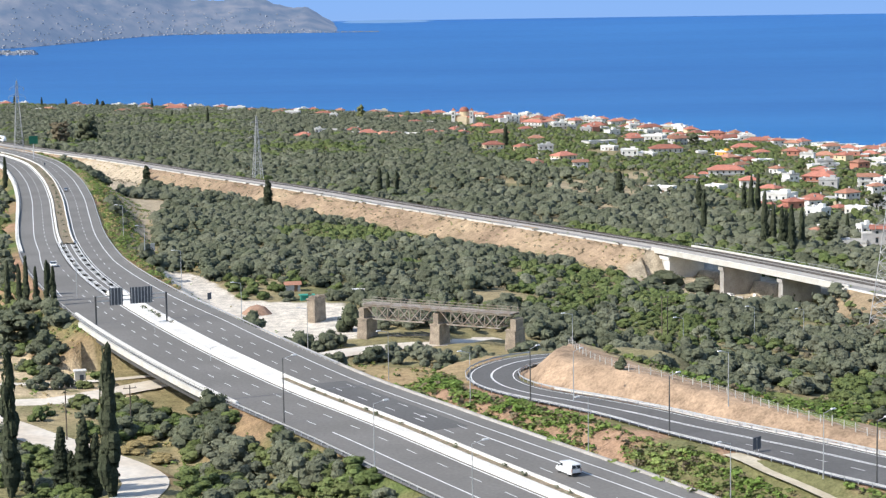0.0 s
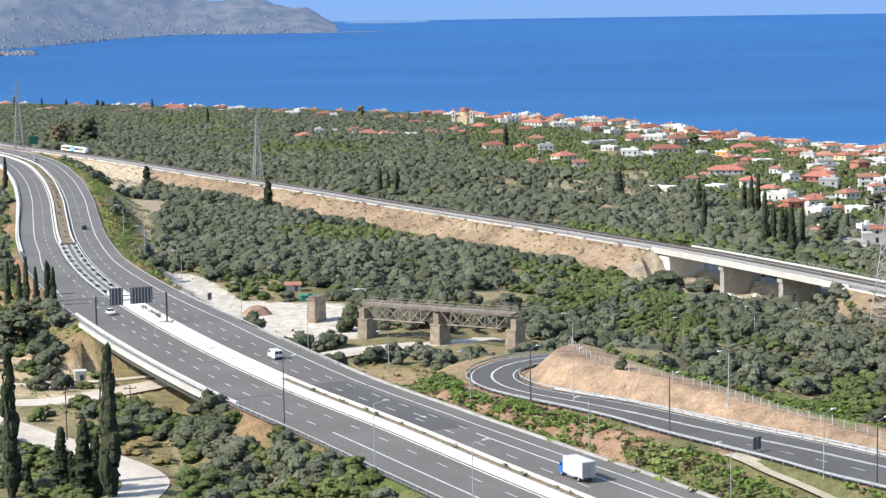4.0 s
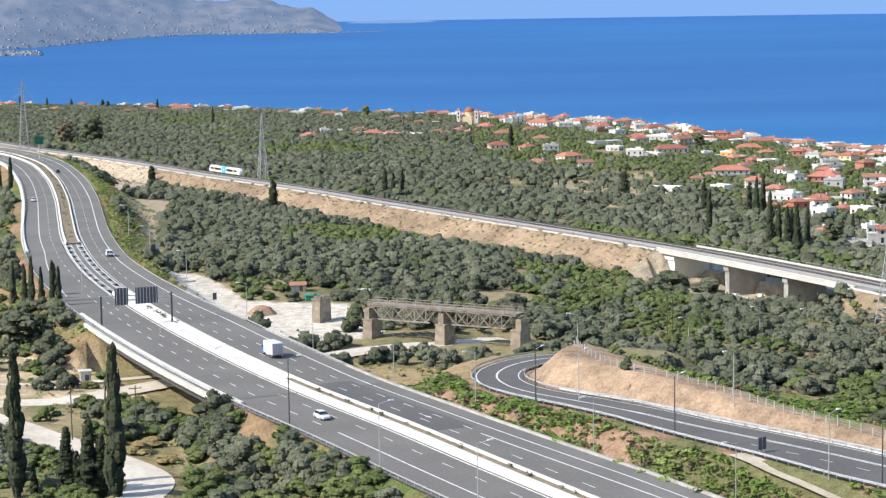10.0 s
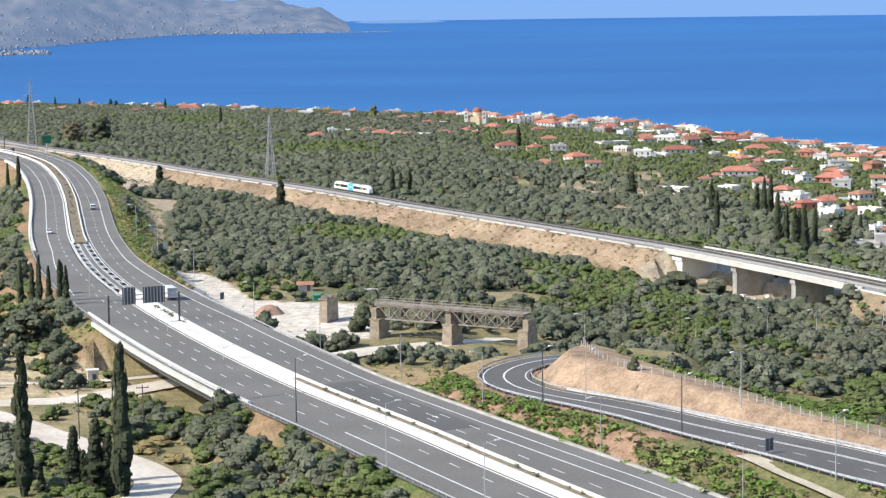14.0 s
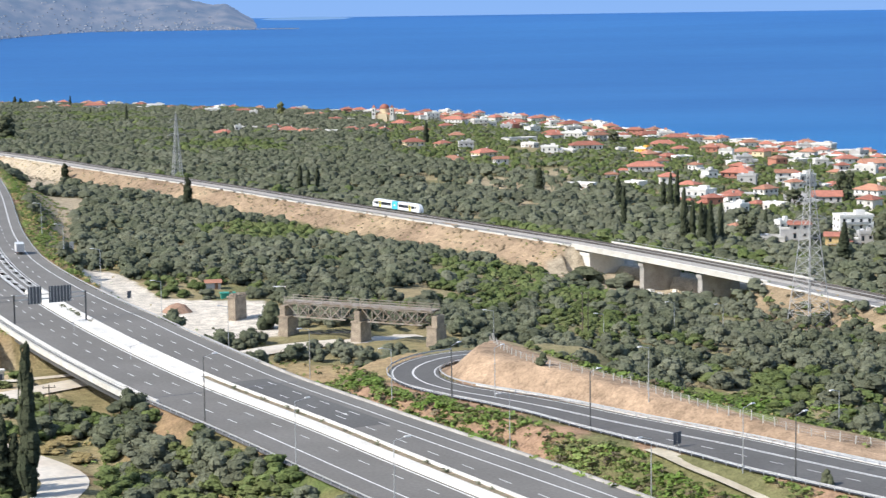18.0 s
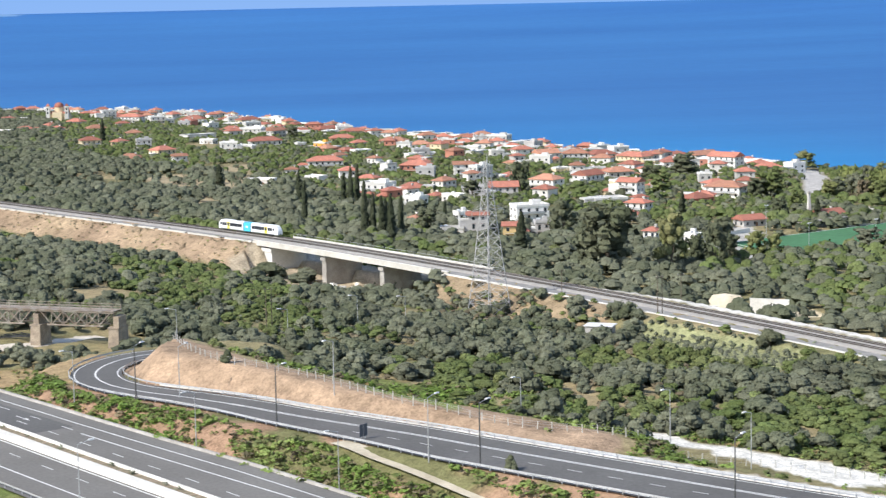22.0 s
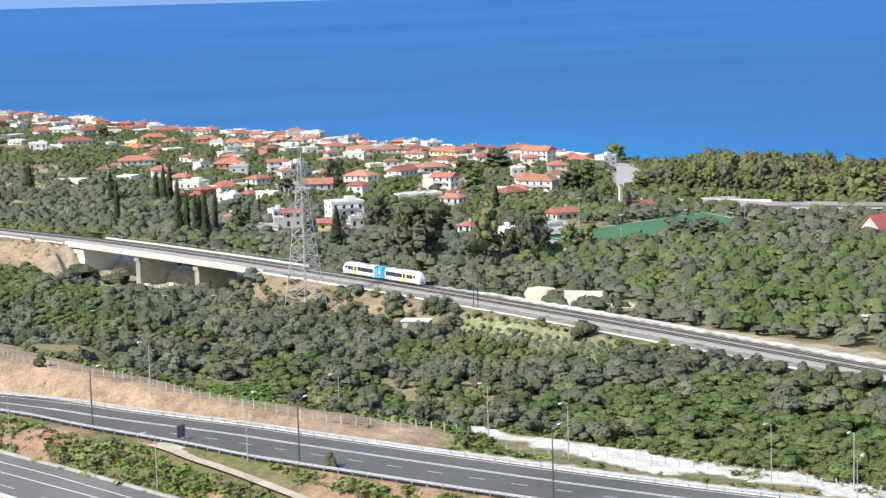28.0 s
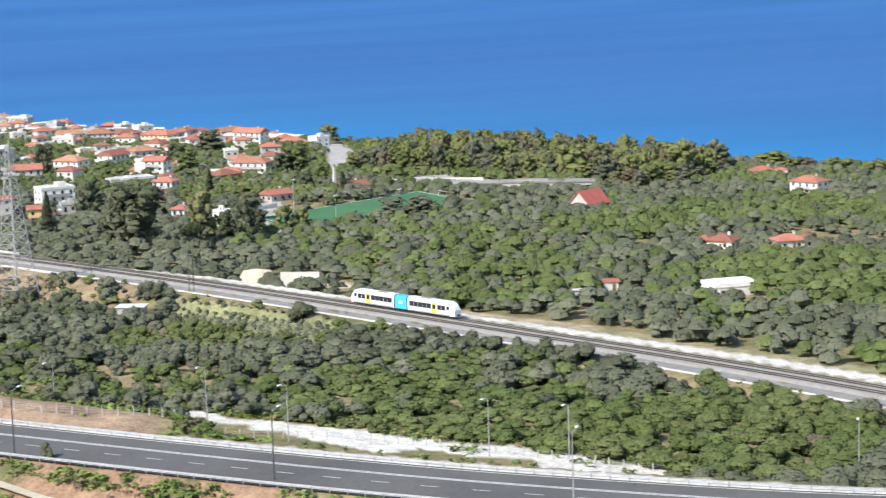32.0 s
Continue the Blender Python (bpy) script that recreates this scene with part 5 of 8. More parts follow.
def tree(name, x, y, crown, trunk, dia, tall, label, group, category="tree"):
    t = thing(name, pose(x, y, float(height(x, y)), 0, 0, (x * 37 + y * 17) % 360), label, category, group)
    part("trunk", trunk, BARK, t, at=Matrix.Diagonal((dia * 0.2, dia * 0.2, tall, 1)))
    part("crown", crown, OLIVE, t, at=Matrix.Diagonal((dia, dia, tall, 1)))
    return t


NEAR_O = [crown_round(10 + k, 330, 0.034, 0.95, 10, knob) for k in range(5)]
CLOSE_O = [crown_round(20 + k, 100, 0.046, 0.95, 7, knob) for k in range(6)]
MID_O = [crown_round(30 + k, 24, 0.055, 0.95, 4) for k in range(5)]
FAR_O = [crown_round(50 + k, 8, 0.09, 0.95, 2) for k in range(5)]
TRUNK = trunk_mesh("trunk", 0.5, 0.2, 4, 0.9, 3)
CROWN_MESH = {m.name: [card_mesh("crown", v, m) for v in NEAR_O] for m in (OLIVE, CITRUS, LIGHTLEAF, DARKLEAF, PINELEAF)}


def plant():
    # between motorway and railway, and below the motorway
    x1, y1 = scatter(-200, 330, 235, 1240, 5.3, 21)
    side = x1 < np.interp(y1, RAIL[::-1, 1], RAIL[::-1, 0])
    m = side & in_view(x1, y1) & clear_of(x1, y1)
    x1, y1 = x1[m], y1[m]
    n = field(x1, y1, 0.011, 2.0)
    gaps = field(x1, y1, 0.03, 9.0)
    west_field = (x1 < -66) & (y1 < 535)
    scrubby = smooth(80, 110, x1) * smooth(190, 150, x1) * smooth(470, 510, y1) * smooth(680, 640, y1)
    m = (gaps > -0.42 + 0.2 * scrubby - 0.7 * smooth(100, 150, x1)) & (~west_field | (np.random.default_rng(3).random(len(x1)) < 0.28))
    x1, y1, n = x1[m], y1[m], n[m]
    east = smooth(60, 200, x1)
    rng = np.random.default_rng(4)
    pick = 1.35 * n + 0.5 * east + rng.normal(size=len(n)) * 0.1
    r = np.hypot(x1, y1)
    thin = ~inside(x1, y1, BUSHY_SLOPE) | (rng.random(len(r)) < 0.35)
    x1, y1, r, pick = x1[thin], y1[thin], r[thin], pick[thin]
    kinds = np.where(pick > 0.85, 2, np.where(pick > 0.42, 1, 0))
    for poly in CITRUS_FIELDS:
        kinds = np.where(inside(x1, y1, poly), np.where(rng.random(len(r)) < 0.86, 1, np.where(rng.random(len(r)) < 0.3, 2, 0)), kinds)
    dia = np.where(kinds == 0, rng.uniform(3.8, 7.8, len(r)), rng.uniform(3.4, 5.6, len(r)))
    full = inside(x1, y1, CITRUS_FIELDS[3]) | inside(x1, y1, CITRUS_FIELDS[2]) | ((x1 > 150) & (y1 < 440))
    dia = np.where(full, dia * 1.35, dia)
    tall = dia * rng.uniform(0.78, 1.02, len(r)) * np.where(kinds == 1, 0.85, 1.0) * np.where(full, 0.85, 1.0)
    near = (r < 430) & (rng.random(len(r)) < 0.62)
    idx = np.where(near)[0][:230]
    single = np.zeros(len(r), bool)
    single[idx] = True
    names = (("olive_tree", "grey-green olive tree with a short trunk", OLIVE), ("citrus_tree", "dense dark green citrus tree", CITRUS), ("young_tree", "bright green leafy young tree", LIGHTLEAF))
    for i in idx:
        nm, lab, m = names[kinds[i] if kinds[i] < 2 else (2 if rng.random() < 0.35 else 1)]
        me = CROWN_MESH[m.name][i % 5]
        tree(nm, float(x1[i]), float(y1[i]), me, TRUNK, dia[i], tall[i], lab, "orchard trees")
    for kind, (nm, lab, m) in enumerate(names):
        for zone, lo, hi, var in (("near", 0, 640, CLOSE_O), ("mid", 640, 5000, MID_O)):
            k = (kinds == kind) & ~single & (r >= lo) & (r < hi)
            join_trees(("olive_grove", "citrus_grove", "leafy_grove")[kind], ("grey-green olive grove between the roads", "dark green citrus grove", "bright green leafy trees")[kind],
                       x1[k], y1[k], dia[k], tall[k], var, m, 7 + kind)
    # the plain between railway and sea
    x2, y2 = scatter(-760, 760, 250, 2860, 7.0, 31, 0.36, 0.5)
    side = x2 > np.interp(y2, [*RAIL[::-1, 1], 3300.0], [*RAIL[::-1, 0], -1500.0])
    c = np.array(COAST, float)
    shore = y2 < np.interp(x2, c[:, 0], c[:, 1]) - 25
    m = side & shore & in_view(x2, y2)
    x2, y2 = x2[m], y2[m]
    m = clear_of(x2, y2)
    x2, y2 = x2[m], y2[m]
    dc = distance(x2, y2, np.column_stack([c, 0 * c[:, 0]]))[0]
    town = (dc < 420) & (x2 > 20) & (y2 > 1000)
    rng = np.random.default_rng(5)
    keep = ~town | (rng.random(len(x2)) < 0.92)
    gaps = field(x2, y2, 0.012, 5.0)
    keep &= gaps > -0.58
    for poly in OPEN_PATCHES:
        keep &= ~inside(x2, y2, poly) | (rng.random(len(x2)) < 0.25)
    x2, y2 = x2[keep], y2[keep]
    n = field(x2, y2, 0.006, 4.0) + rng.normal(size=len(x2)) * 0.15 + 0.45 * smooth(230, 330, x2) * smooth(900, 700, y2)
    kinds = np.where(n > 0.8, 2, np.where(n > 0.3, 1, 0))
    dc = distance(x2, y2, np.column_stack([c, 0 * c[:, 0]]))[0]
    town = ((dc < 420) & (x2 > 20) & (y2 > 1000)) | inside(x2, y2, VILLAGE)
    mixed = rng.random(len(x2))
    kinds = np.where(town, np.where(mixed < 0.6, 1, np.where(mixed < 0.72, 2, 0)), kinds)
    for poly in CITRUS_FIELDS:
        kinds = np.where(inside(x2, y2, poly), np.where(rng.random(len(x2)) < 0.7, 1, 0), kinds)
    r = np.hypot(x2, y2)
    dia = rng.uniform(5.8, 9.2, len(r)) * np.where(town, 0.72, 1.0)
    tall = dia * rng.uniform(0.76, 1.02, len(r))
    for kind, (nm, lab, m) in enumerate(names):
        for lo, hi, var in ((0, 1150, MID_O), (1150, 5000, FAR_O)):
            k = (kinds == kind) & (r >= lo) & (r < hi)
            join_trees(("olive_grove", "citrus_grove", "leafy_grove")[kind], ("olive groves on the coastal plain", "dark green citrus orchards on the plain", "bright green orchards on the plain")[kind],
                       x2[k], y2[k], dia[k], tall[k], var, m, 17 + kind)
    # dark tufts on the shoulder of the railway embankment
    rng = np.random.default_rng(23)
    c8 = cut_side(BED, s_of(BED, -120, 1130), VIA0 - 6, -10.6, 0.0, 2.0)
    c8 = c8[rng.random(len(c8)) < 0.45]
    o8 = rng.normal(size=(len(c8), 2)) * 0.8
    d8 = rng.uniform(0.9, 2.2, len(c8))
    join_trees("scrub", "dark dry tufts along the top of the embankment", c8[:, 0] + o8[:, 0], c8[:, 1] + o8[:, 1], d8, d8 * 0.7, [tuft(270 + k, 26, 0.13) for k in range(3)], BROWNBUSH, 31)
    # low scrub and dry tufts scattered over the embankment and round the viaduct
    rng = np.random.default_rng(37)
    s9 = rng.uniform(s_of(BED, -200, 1270), VIA0 - 2, 900)
    o9 = -11.0 - 22.0 * rng.random(900) ** 1.3
    p9 = np.array([along(BED, k)[0] + np.array([-along(BED, k)[1][1], along(BED, k)[1][0], 0]) * o for k, o in zip(s9, o9)])
    d9 = rng.uniform(0.6, 1.9, 900) + 1.2 * (o9 < -24) * rng.random(900)
    low = [tuft(280 + k, 20, 0.14) for k in range(3)]
    g9 = field(p9[:, 0], p9[:, 1], 0.05, 2.0) + rng.normal(size=900) * 0.2
    for lo, hi, m, lab in ((-9, -0.05, BROWNBUSH, "dry brown tufts on the railway embankment"), (-0.05, 0.2, DRYGRASS, "dry yellow grass on the railway embankment"), (0.2, 9, OLIVE, "grey-green scrub on the railway embankment")):
        k = (g9 >= lo) & (g9 < hi)
        join_trees("scrub", lab, p9[k, 0], p9[k, 1], d9[k], d9[k] * 0.65, low, m, 33)
    xb, yb = scatter(90, 180, 500, 720, 4.2, 59, 0.5, 0.3)
    k = inside(xb, yb, BUSHY_SLOPE) & (distance(xb, yb, BED)[0] > 11.5)
    xb, yb = xb[k], yb[k]
    db = rng.uniform(1.5, 4.2, len(xb))
    ub = rng.random(len(xb))
    for lo, hi, m, lab in ((0, 0.35, BROWNBUSH, "dry brown bushes below the viaduct"), (0.35, 0.7, OLIVE, "grey-green bushes below the viaduct"), (0.7, 1, CITRUS, "dark green bushes below the viaduct")):
        k = (ub >= lo) & (ub < hi)
        join_trees("thicket", lab, xb[k], yb[k], db[k], db[k] * 0.75, MID_O, m, 34)
    # weeds on the bank beside the far carriageway, up the bend
    sw = rng.uniform(330, 905, 1500)
    ow = np.array([wide_far(k) for k in sw]) + 5.0 + 13.0 * rng.random(1500) ** 1.4
    pw = np.array([along(HIGHWAY, k)[0] + np.array([-along(HIGHWAY, k)[1][1], along(HIGHWAY, k)[1][0], 0]) * o for k, o in zip(sw, ow)])
    keep = ~inside(pw[:, 0], pw[:, 1], BARE)
    pw = pw[keep]
    dw = rng.uniform(1.0, 2.8, len(pw))
    uw = rng.random(len(pw))
    for lo, hi, m, lab in ((0, 0.55, WEED, "bright green weeds on the road bank"), (0.55, 0.8, CITRUS, "dark green shrubs on the road bank"), (0.8, 1, DRYGRASS, "dry yellow grass on the road bank")):
        k = (uw >= lo) & (uw < hi)
        join_trees("scrub", lab, pw[k, 0], pw[k, 1], dw[k], dw[k] * 0.65, low, m, 36)
    # shrubs that grow between the barriers of the median
    sm = np.concatenate([rng.uniform(930, 1000, 26), rng.uniform(1052, A1 - 20, 40), rng.uniform(300, 770, 90)])
    pm = np.array([along(HIGHWAY, k)[0] + np.array([-along(HIGHWAY, k)[1][1], along(HIGHWAY, k)[1][0], 0]) * (1.1 if k > 800 else rng.uniform(-0.9, 0.9)) for k in sm])
    dm = rng.uniform(0.8, 1.7, len(sm))
    join_trees("scrub", "dusty shrubs between the median barriers", pm[:, 0], pm[:, 1], dm, dm * 0.8, low, OLIVE, 35, -0.55)
    # the young plantation beside the railway
    x4, y4 = scatter(150, 200, 450, 560, 3.4, 61, 0.08, 0.38)
    k = inside(x4, y4, YOUNG)
    d4 = np.random.default_rng(7).uniform(1.3, 2.3, k.sum())
    join_trees("young_plantation", "rows of small young trees on pale grass", x4[k], y4[k], d4, d4, FAR_O, OLIVE, 3)
    # thicket on the bank below the near carriageway
    x6, y6 = scatter(-112, 0, 318, 525, 2.9, 53, 0.4, 0.5)
    dh6 = distance(x6, y6, HIGHWAY)[0]
    rng = np.random.default_rng(18)
    g6 = field(x6, y6, 0.05, 6.0)
    west6 = x6 < np.interp(y6, HIGHWAY[::-1, 1], HIGHWAY[::-1, 0])
    sel = west6 & (dh6 > 19.6) & ((dh6 < 36) | ((x6 < -62) & (y6 < 400))) & ((y6 < 425) | (rng.random(len(x6)) < 0.6)) & (distance(x6, y6, UPPER_TRACK)[0] > 4) & (g6 > -0.2) & (distance(x6, y6, LANE_ROAD)[0] > 7) & (distance(x6, y6, TRACK_ROAD)[0] > 8) & (rng.random(len(x6)) < 0.62)
    for cx, cy in ((-57, 386), (-59, 380), (-54, 373)):
        sel &= np.hypot(x6 - cx, y6 - cy) > 6.5
    x6, y6, g6 = x6[sel], y6[sel], g6[sel]
    d6 = rng.uniform(3.0, 6.4, len(x6))
    u6 = g6 * 0.8 + rng.normal(size=len(x6)) * 0.2
    for lo, hi, m, lab in ((-9, 0.05, OLIVE, "grey-green olive scrub on the bank"), (0.05, 0.3, LIGHTLEAF, "bright green bushes on the bank"), (0.3, 9, CITRUS, "dark green bushes on the bank")):
        k = (u6 >= lo) & (u6 < hi)
        join_trees("thicket", lab, x6[k], y6[k], d6[k], d6[k] * 0.7, CLOSE_O, m, 29)
    # bushes of the scrubland between viaduct, plantation and slip road
    x7, y7 = scatter(30, 215, 395, 680, 3.3, 57, 0.5, 0.2)
    dr7 = distance(x7, y7, RAIL)[0]
    rng = np.random.default_rng(19)
    side7 = x7 < np.interp(y7, RAIL[::-1, 1], RAIL[::-1, 0])
    sel = side7 & (dr7 > 13.5) & (distance(x7, y7, RAMP)[0] > 17) & (distance(x7, y7, RIDGE)[0] > 11) & ~inside(x7, y7, YOUNG) & ~inside(x7, y7, RUBBLE_SIDE) & (rng.random(len(x7)) < 0.3)
    sel &= np.hypot(x7 - 151.5, y7 - 541) > 8
    x7, y7 = x7[sel], y7[sel]
    d7 = rng.uniform(1.4, 3.6, len(x7))
    u7 = field(x7, y7, 0.03, 12.0) + rng.normal(size=len(x7)) * 0.25
    for lo, hi, m, lab in ((-9, -0.22, BROWNBUSH, "dry brown bushes among the grass"), (-0.22, 0.1, OLIVE, "grey-green wild olive scrub"), (0.1, 9, LIGHTLEAF, "green bushes among the grass")):
        k = (u7 >= lo) & (u7 < hi)
        join_trees("thicket", lab, x7[k], y7[k], d7[k], d7[k] * 0.7, MID_O, m, 30)
    # weeds between motorway and slip road
    x5, y5 = scatter(-40, 150, 230, 430, 1.0, 47, 0.5, 0.7)
    dh5, _, sh5 = distance(x5, y5, HIGHWAY)
    dp5 = distance(x5, y5, RAMP)[0]
    g5 = field(x5, y5, 0.055, 3.0) + 0.25 * field(x5, y5, 0.25, 8.0)
    near_ramp = smooth(26, 12, dp5)
    rng = np.random.default_rng(16)
    east5 = x5 > np.interp(y5, HIGHWAY[::-1, 1], HIGHWAY[::-1, 0])
    sel = east5 & (dh5 > 18.6) & (dp5 > 7) & (x5 < np.interp(y5, RAMP[:40, 1], RAMP[:40, 0])) & (distance(x5, y5, PATH)[0] > 2.3) & (rng.random(len(x5)) < 0.05 + 0.75 * smooth(-0.2, 0.08, g5 + 0.3 * near_ramp - 0.1))
    sel &= ~inside(x5, y5, BROWN_HILL) & (distance(x5, y5, RIDGE)[0] > 12)
    sel &= (dp5 > np.interp(y5, [362, 398], [13.4, 8.0]))
    x5, y5 = x5[sel], y5[sel]
    d5 = rng.uniform(1.0, 3.0, len(x5))
    weed = [tuft(170 + k, 18, 0.16) for k in range(4)]
    u5 = rng.random(len(x5))
    for lo, hi, m, lab in ((0, 0.66, WEED, "low green weeds between the roads"), (0.66, 0.88, LIGHTLEAF, "low dark green shrubs between the roads"), (0.9, 1.0, BROWNBUSH, "dry brown tufts between the roads")):
        k = (u5 >= lo) & (u5 < hi)
        join_trees("scrub", lab, x5[k], y5[k], d5[k], d5[k] * 0.6, weed, m, 28)
    # low weeds round the rubble beside the slip road
    x9, y9 = scatter(105, 215, 270, 415, 1.15, 63, 0.5, 0.4)
    l9 = np.hypot(x9, y9)
    rng = np.random.default_rng(25)
    behind = np.zeros(len(x9), bool)
    for d in (3.0, 6.0, 9.0, 12.0, 15.0):
        behind |= inside(x9 - x9 / l9 * d, y9 - y9 / l9 * d, RUBBLE_SIDE)
    dp9 = distance(x9, y9, RAMP)[0]
    infront = (dp9 > 11.0) & (dp9 < 15.5) & (x9 > np.interp(y9, RAMP[:40, 1], RAMP[:40, 0])) & (y9 < 400)
    strewn = inside(x9, y9, RUBBLE_SIDE)
    g9 = field(x9, y9, 0.11, 5.0)
    sel = (behind & ~strewn & (rng.random(len(x9)) < 0.72)) | (infront & ~strewn & (g9 > 0.02) & (rng.random(len(x9)) < 0.45)) | (strewn & (g9 > 0.3) & (rng.random(len(x9)) < 0.2))
    x9, y9 = x9[sel], y9[sel]
    d9 = rng.uniform(1.2, 2.6, len(x9))
    low = [tuft(190 + k, 18, 0.16) for k in range(4)]
    u9 = rng.random(len(x9))
    for lo, hi, m, lab in ((0, 0.5, WEED, "low green weeds beside the rubble"), (0.5, 0.93, CITRUS, "low dark green shrubs beside the rubble"), (0.93, 1.0, DRYGRASS, "dry yellow tufts beside the rubble")):
        k = (u9 >= lo) & (u9 < hi)
        join_trees("scrub", lab, x9[k], y9[k], d9[k], d9[k] * 0.55, low, m, 33)
    # scrub and weeds on banks
    x3, y3 = scatter(-190, 240, 240, 1000, 2.1, 41, 0.5, 0.1)
    dh, dp = distance(x3, y3, HIGHWAY)[0], distance(x3, y3, RAMP)[0]
    rr = distance(x3, y3, RAIL)[0]
    side = x3 < np.interp(y3, RAIL[::-1, 1], RAIL[::-1, 0])
    band = (((dh > 19.5) & (dh < 42)) | ((dp > 14.5) & (dp < 34))) & (dh > 19) & (dp > 14) & (rr > 10) & (distance(x3, y3, TRACK_ROAD)[0] > 5.5) & (distance(x3, y3, LANE_ROAD)[0] > 6) & (distance(x3, y3, PATH)[0] > 2.5)
    band |= (distance(x3, y3, RIDGE)[0] > 9) & (distance(x3, y3, RIDGE)[0] < 26) & (dp > 15) & (dh > 50) & (np.random.default_rng(12).random(len(x3)) < 0.5)
    band |= (rr < 30) & (x3 > 60) & (x3 < 185) & (y3 > 560) & (y3 < 790) & side & (rr > 10) & (np.random.default_rng(13).random(len(x3)) < 0.4)
    band |= (rr > 9.5) & (rr < 24) & side & (np.random.default_rng(8).random(len(x3)) < 0.16)
    l3 = np.hypot(x3, y3)
    for d in (3.0, 6.0):
        band &= ~inside(x3 + x3 / l3 * d, y3 + y3 / l3 * d, RUBBLE_SIDE)
    for poly in (BARE, RUBBLE_SIDE, BROWN_HILL):
        band &= ~inside(x3, y3, poly) | (np.random.default_rng(9).random(len(x3)) < 0.04)
    band &= (distance(x3, y3, RIDGE)[0] > 11) | (np.random.default_rng(10).random(len(x3)) < 0.03)
    m = band & in_view(x3, y3)
    x3, y3 = x3[m], y3[m]
    g = field(x3, y3, 0.05, 3.0)
    rng = np.random.default_rng(6)
    keep = rng.random(len(x3)) < np.clip(0.45 + 1.5 * g, 0.06, 0.95)
    x3, y3, g = x3[keep], y3[keep], g[keep]
    dia = rng.uniform(0.7, 1.9, len(x3))
    small = [tuft(70 + k, 16, 0.16) for k in range(4)]
    kind = rng.random(len(x3))
    for lo, hi, m, lab in ((0, 0.62, WEED, "low green weeds on the banks"), (0.62, 0.74, DARKLEAF, "low dark shrubs on the banks"), (0.74, 1.0, DRYGRASS, "tufts of dry yellow grass")):
        k = (kind >= lo) & (kind < hi)
        join_trees("scrub", lab, x3[k], y3[k], dia[k], dia[k] * 0.6, small, m, 27)


def cypress(x, y, h, wide=0.115):
    z = float(height(x, y))
    t = thing("cypress_tree", pose(x, y, z, 0, 0, (x * 13) % 360), "tall slender dark green cypress tree", "tree", "cypress trees")
    part("trunk", CYP_TRUNK, BARK, t, at=Matrix.Diagonal((h * 0.03, h * 0.03, h * 0.5, 1)))
    k = wide / 0.115
    part("crown", CYP[int(x * 7 + y) % 3], CYPRESSLEAF, t, at=Matrix.Diagonal((h * k, h * k, h, 1)))


CYP = [card_mesh("crown", crown_spindle(80 + k, 500, 0.011), CYPRESSLEAF) for k in range(3)]
CYP_TRUNK = Shape().rod((0, 0, -0.02), (0, 0, 1), 0.5, 0.1, 6).mesh("trunk", BARK)


# ---------------------------------------------------------------- things of the valley
def ground_at(x, y):
    return float(height(x, y))


def lamp(x, y, h, face, dark=False, z=None, double=False):
    z = ground_at(x, y) if z is None else z
    t = thing("street_lamp", pose(x, y, z, 0, 0, face), ("dark" if dark else "pale grey") + " steel street lamp with a cantilevered head", "lamp", "street lamps along the roads")
    k = 1.0
    part("pole", Shape().rod((0, 0, -0.4), (0, 0, h), 0.16 if dark else 0.12, 0.09 if dark else 0.06, 8), DARK_STEEL if dark else STEEL, t)
    for sx in ((1, -1) if double else (1,)):
        part("arm", Shape().rod((0, 0, h - 0.1), (sx * 1.9, 0, h + 0.35), 0.06, 0.05, 6), STEEL, t)
        part("lamp_head", Shape().box((sx * 2.3, 0, h + 0.4), (1.1, 0.42, 0.2), 0, 0.8), WHITEGREY, t)


def face_to(x, y, line):
    s = s_of(line, x, y)
    p, _ = along(line, s)
    return math.degrees(math.atan2(p[1] - y, p[0] - x))


for x, y, h, dark in ((-29.8, 371.5, 12.5, True), (-68.8, 480.5, 11, False), (-11.9, 334.5, 11, False), (-51, 440, 11, False), (4, 302, 11, False), (-98, 541, 11, False)):
    lamp(x, y, h, face_to(x, y, HIGHWAY), dark, z=None)
for x, y in ((5.1, 400.4), (26.2, 367.0), (47.5, 333.5), (-33.4, 494.7), (-12.6, 455), (-54, 540), (-76, 588), (-94, 640), (-110, 700)):
    lamp(x, y, 11, face_to(x, y, HIGHWAY))
for x, y, dark in ((17.0, 398.4, True), (41.0, 366.6, True), (62.5, 331.0, False), (69.8, 323.8, True), (101, 286.5, True), (133, 250, False)):
    lamp(x, y, 11, face_to(x, y, RAMP), dark)
for x, y in ((53.6, 379.5), (25.5, 397.5), (89.5, 377), (114.8, 362), (124, 343), (152.5, 318), (164, 309.5), (203.5, 279)):
    lamp(x, y, 10.5, face_to(x, y, RAMP))
for x, y in ((60, 505), (84, 545), (100, 560), (30, 470)):
    lamp(x, y, 9, 200)


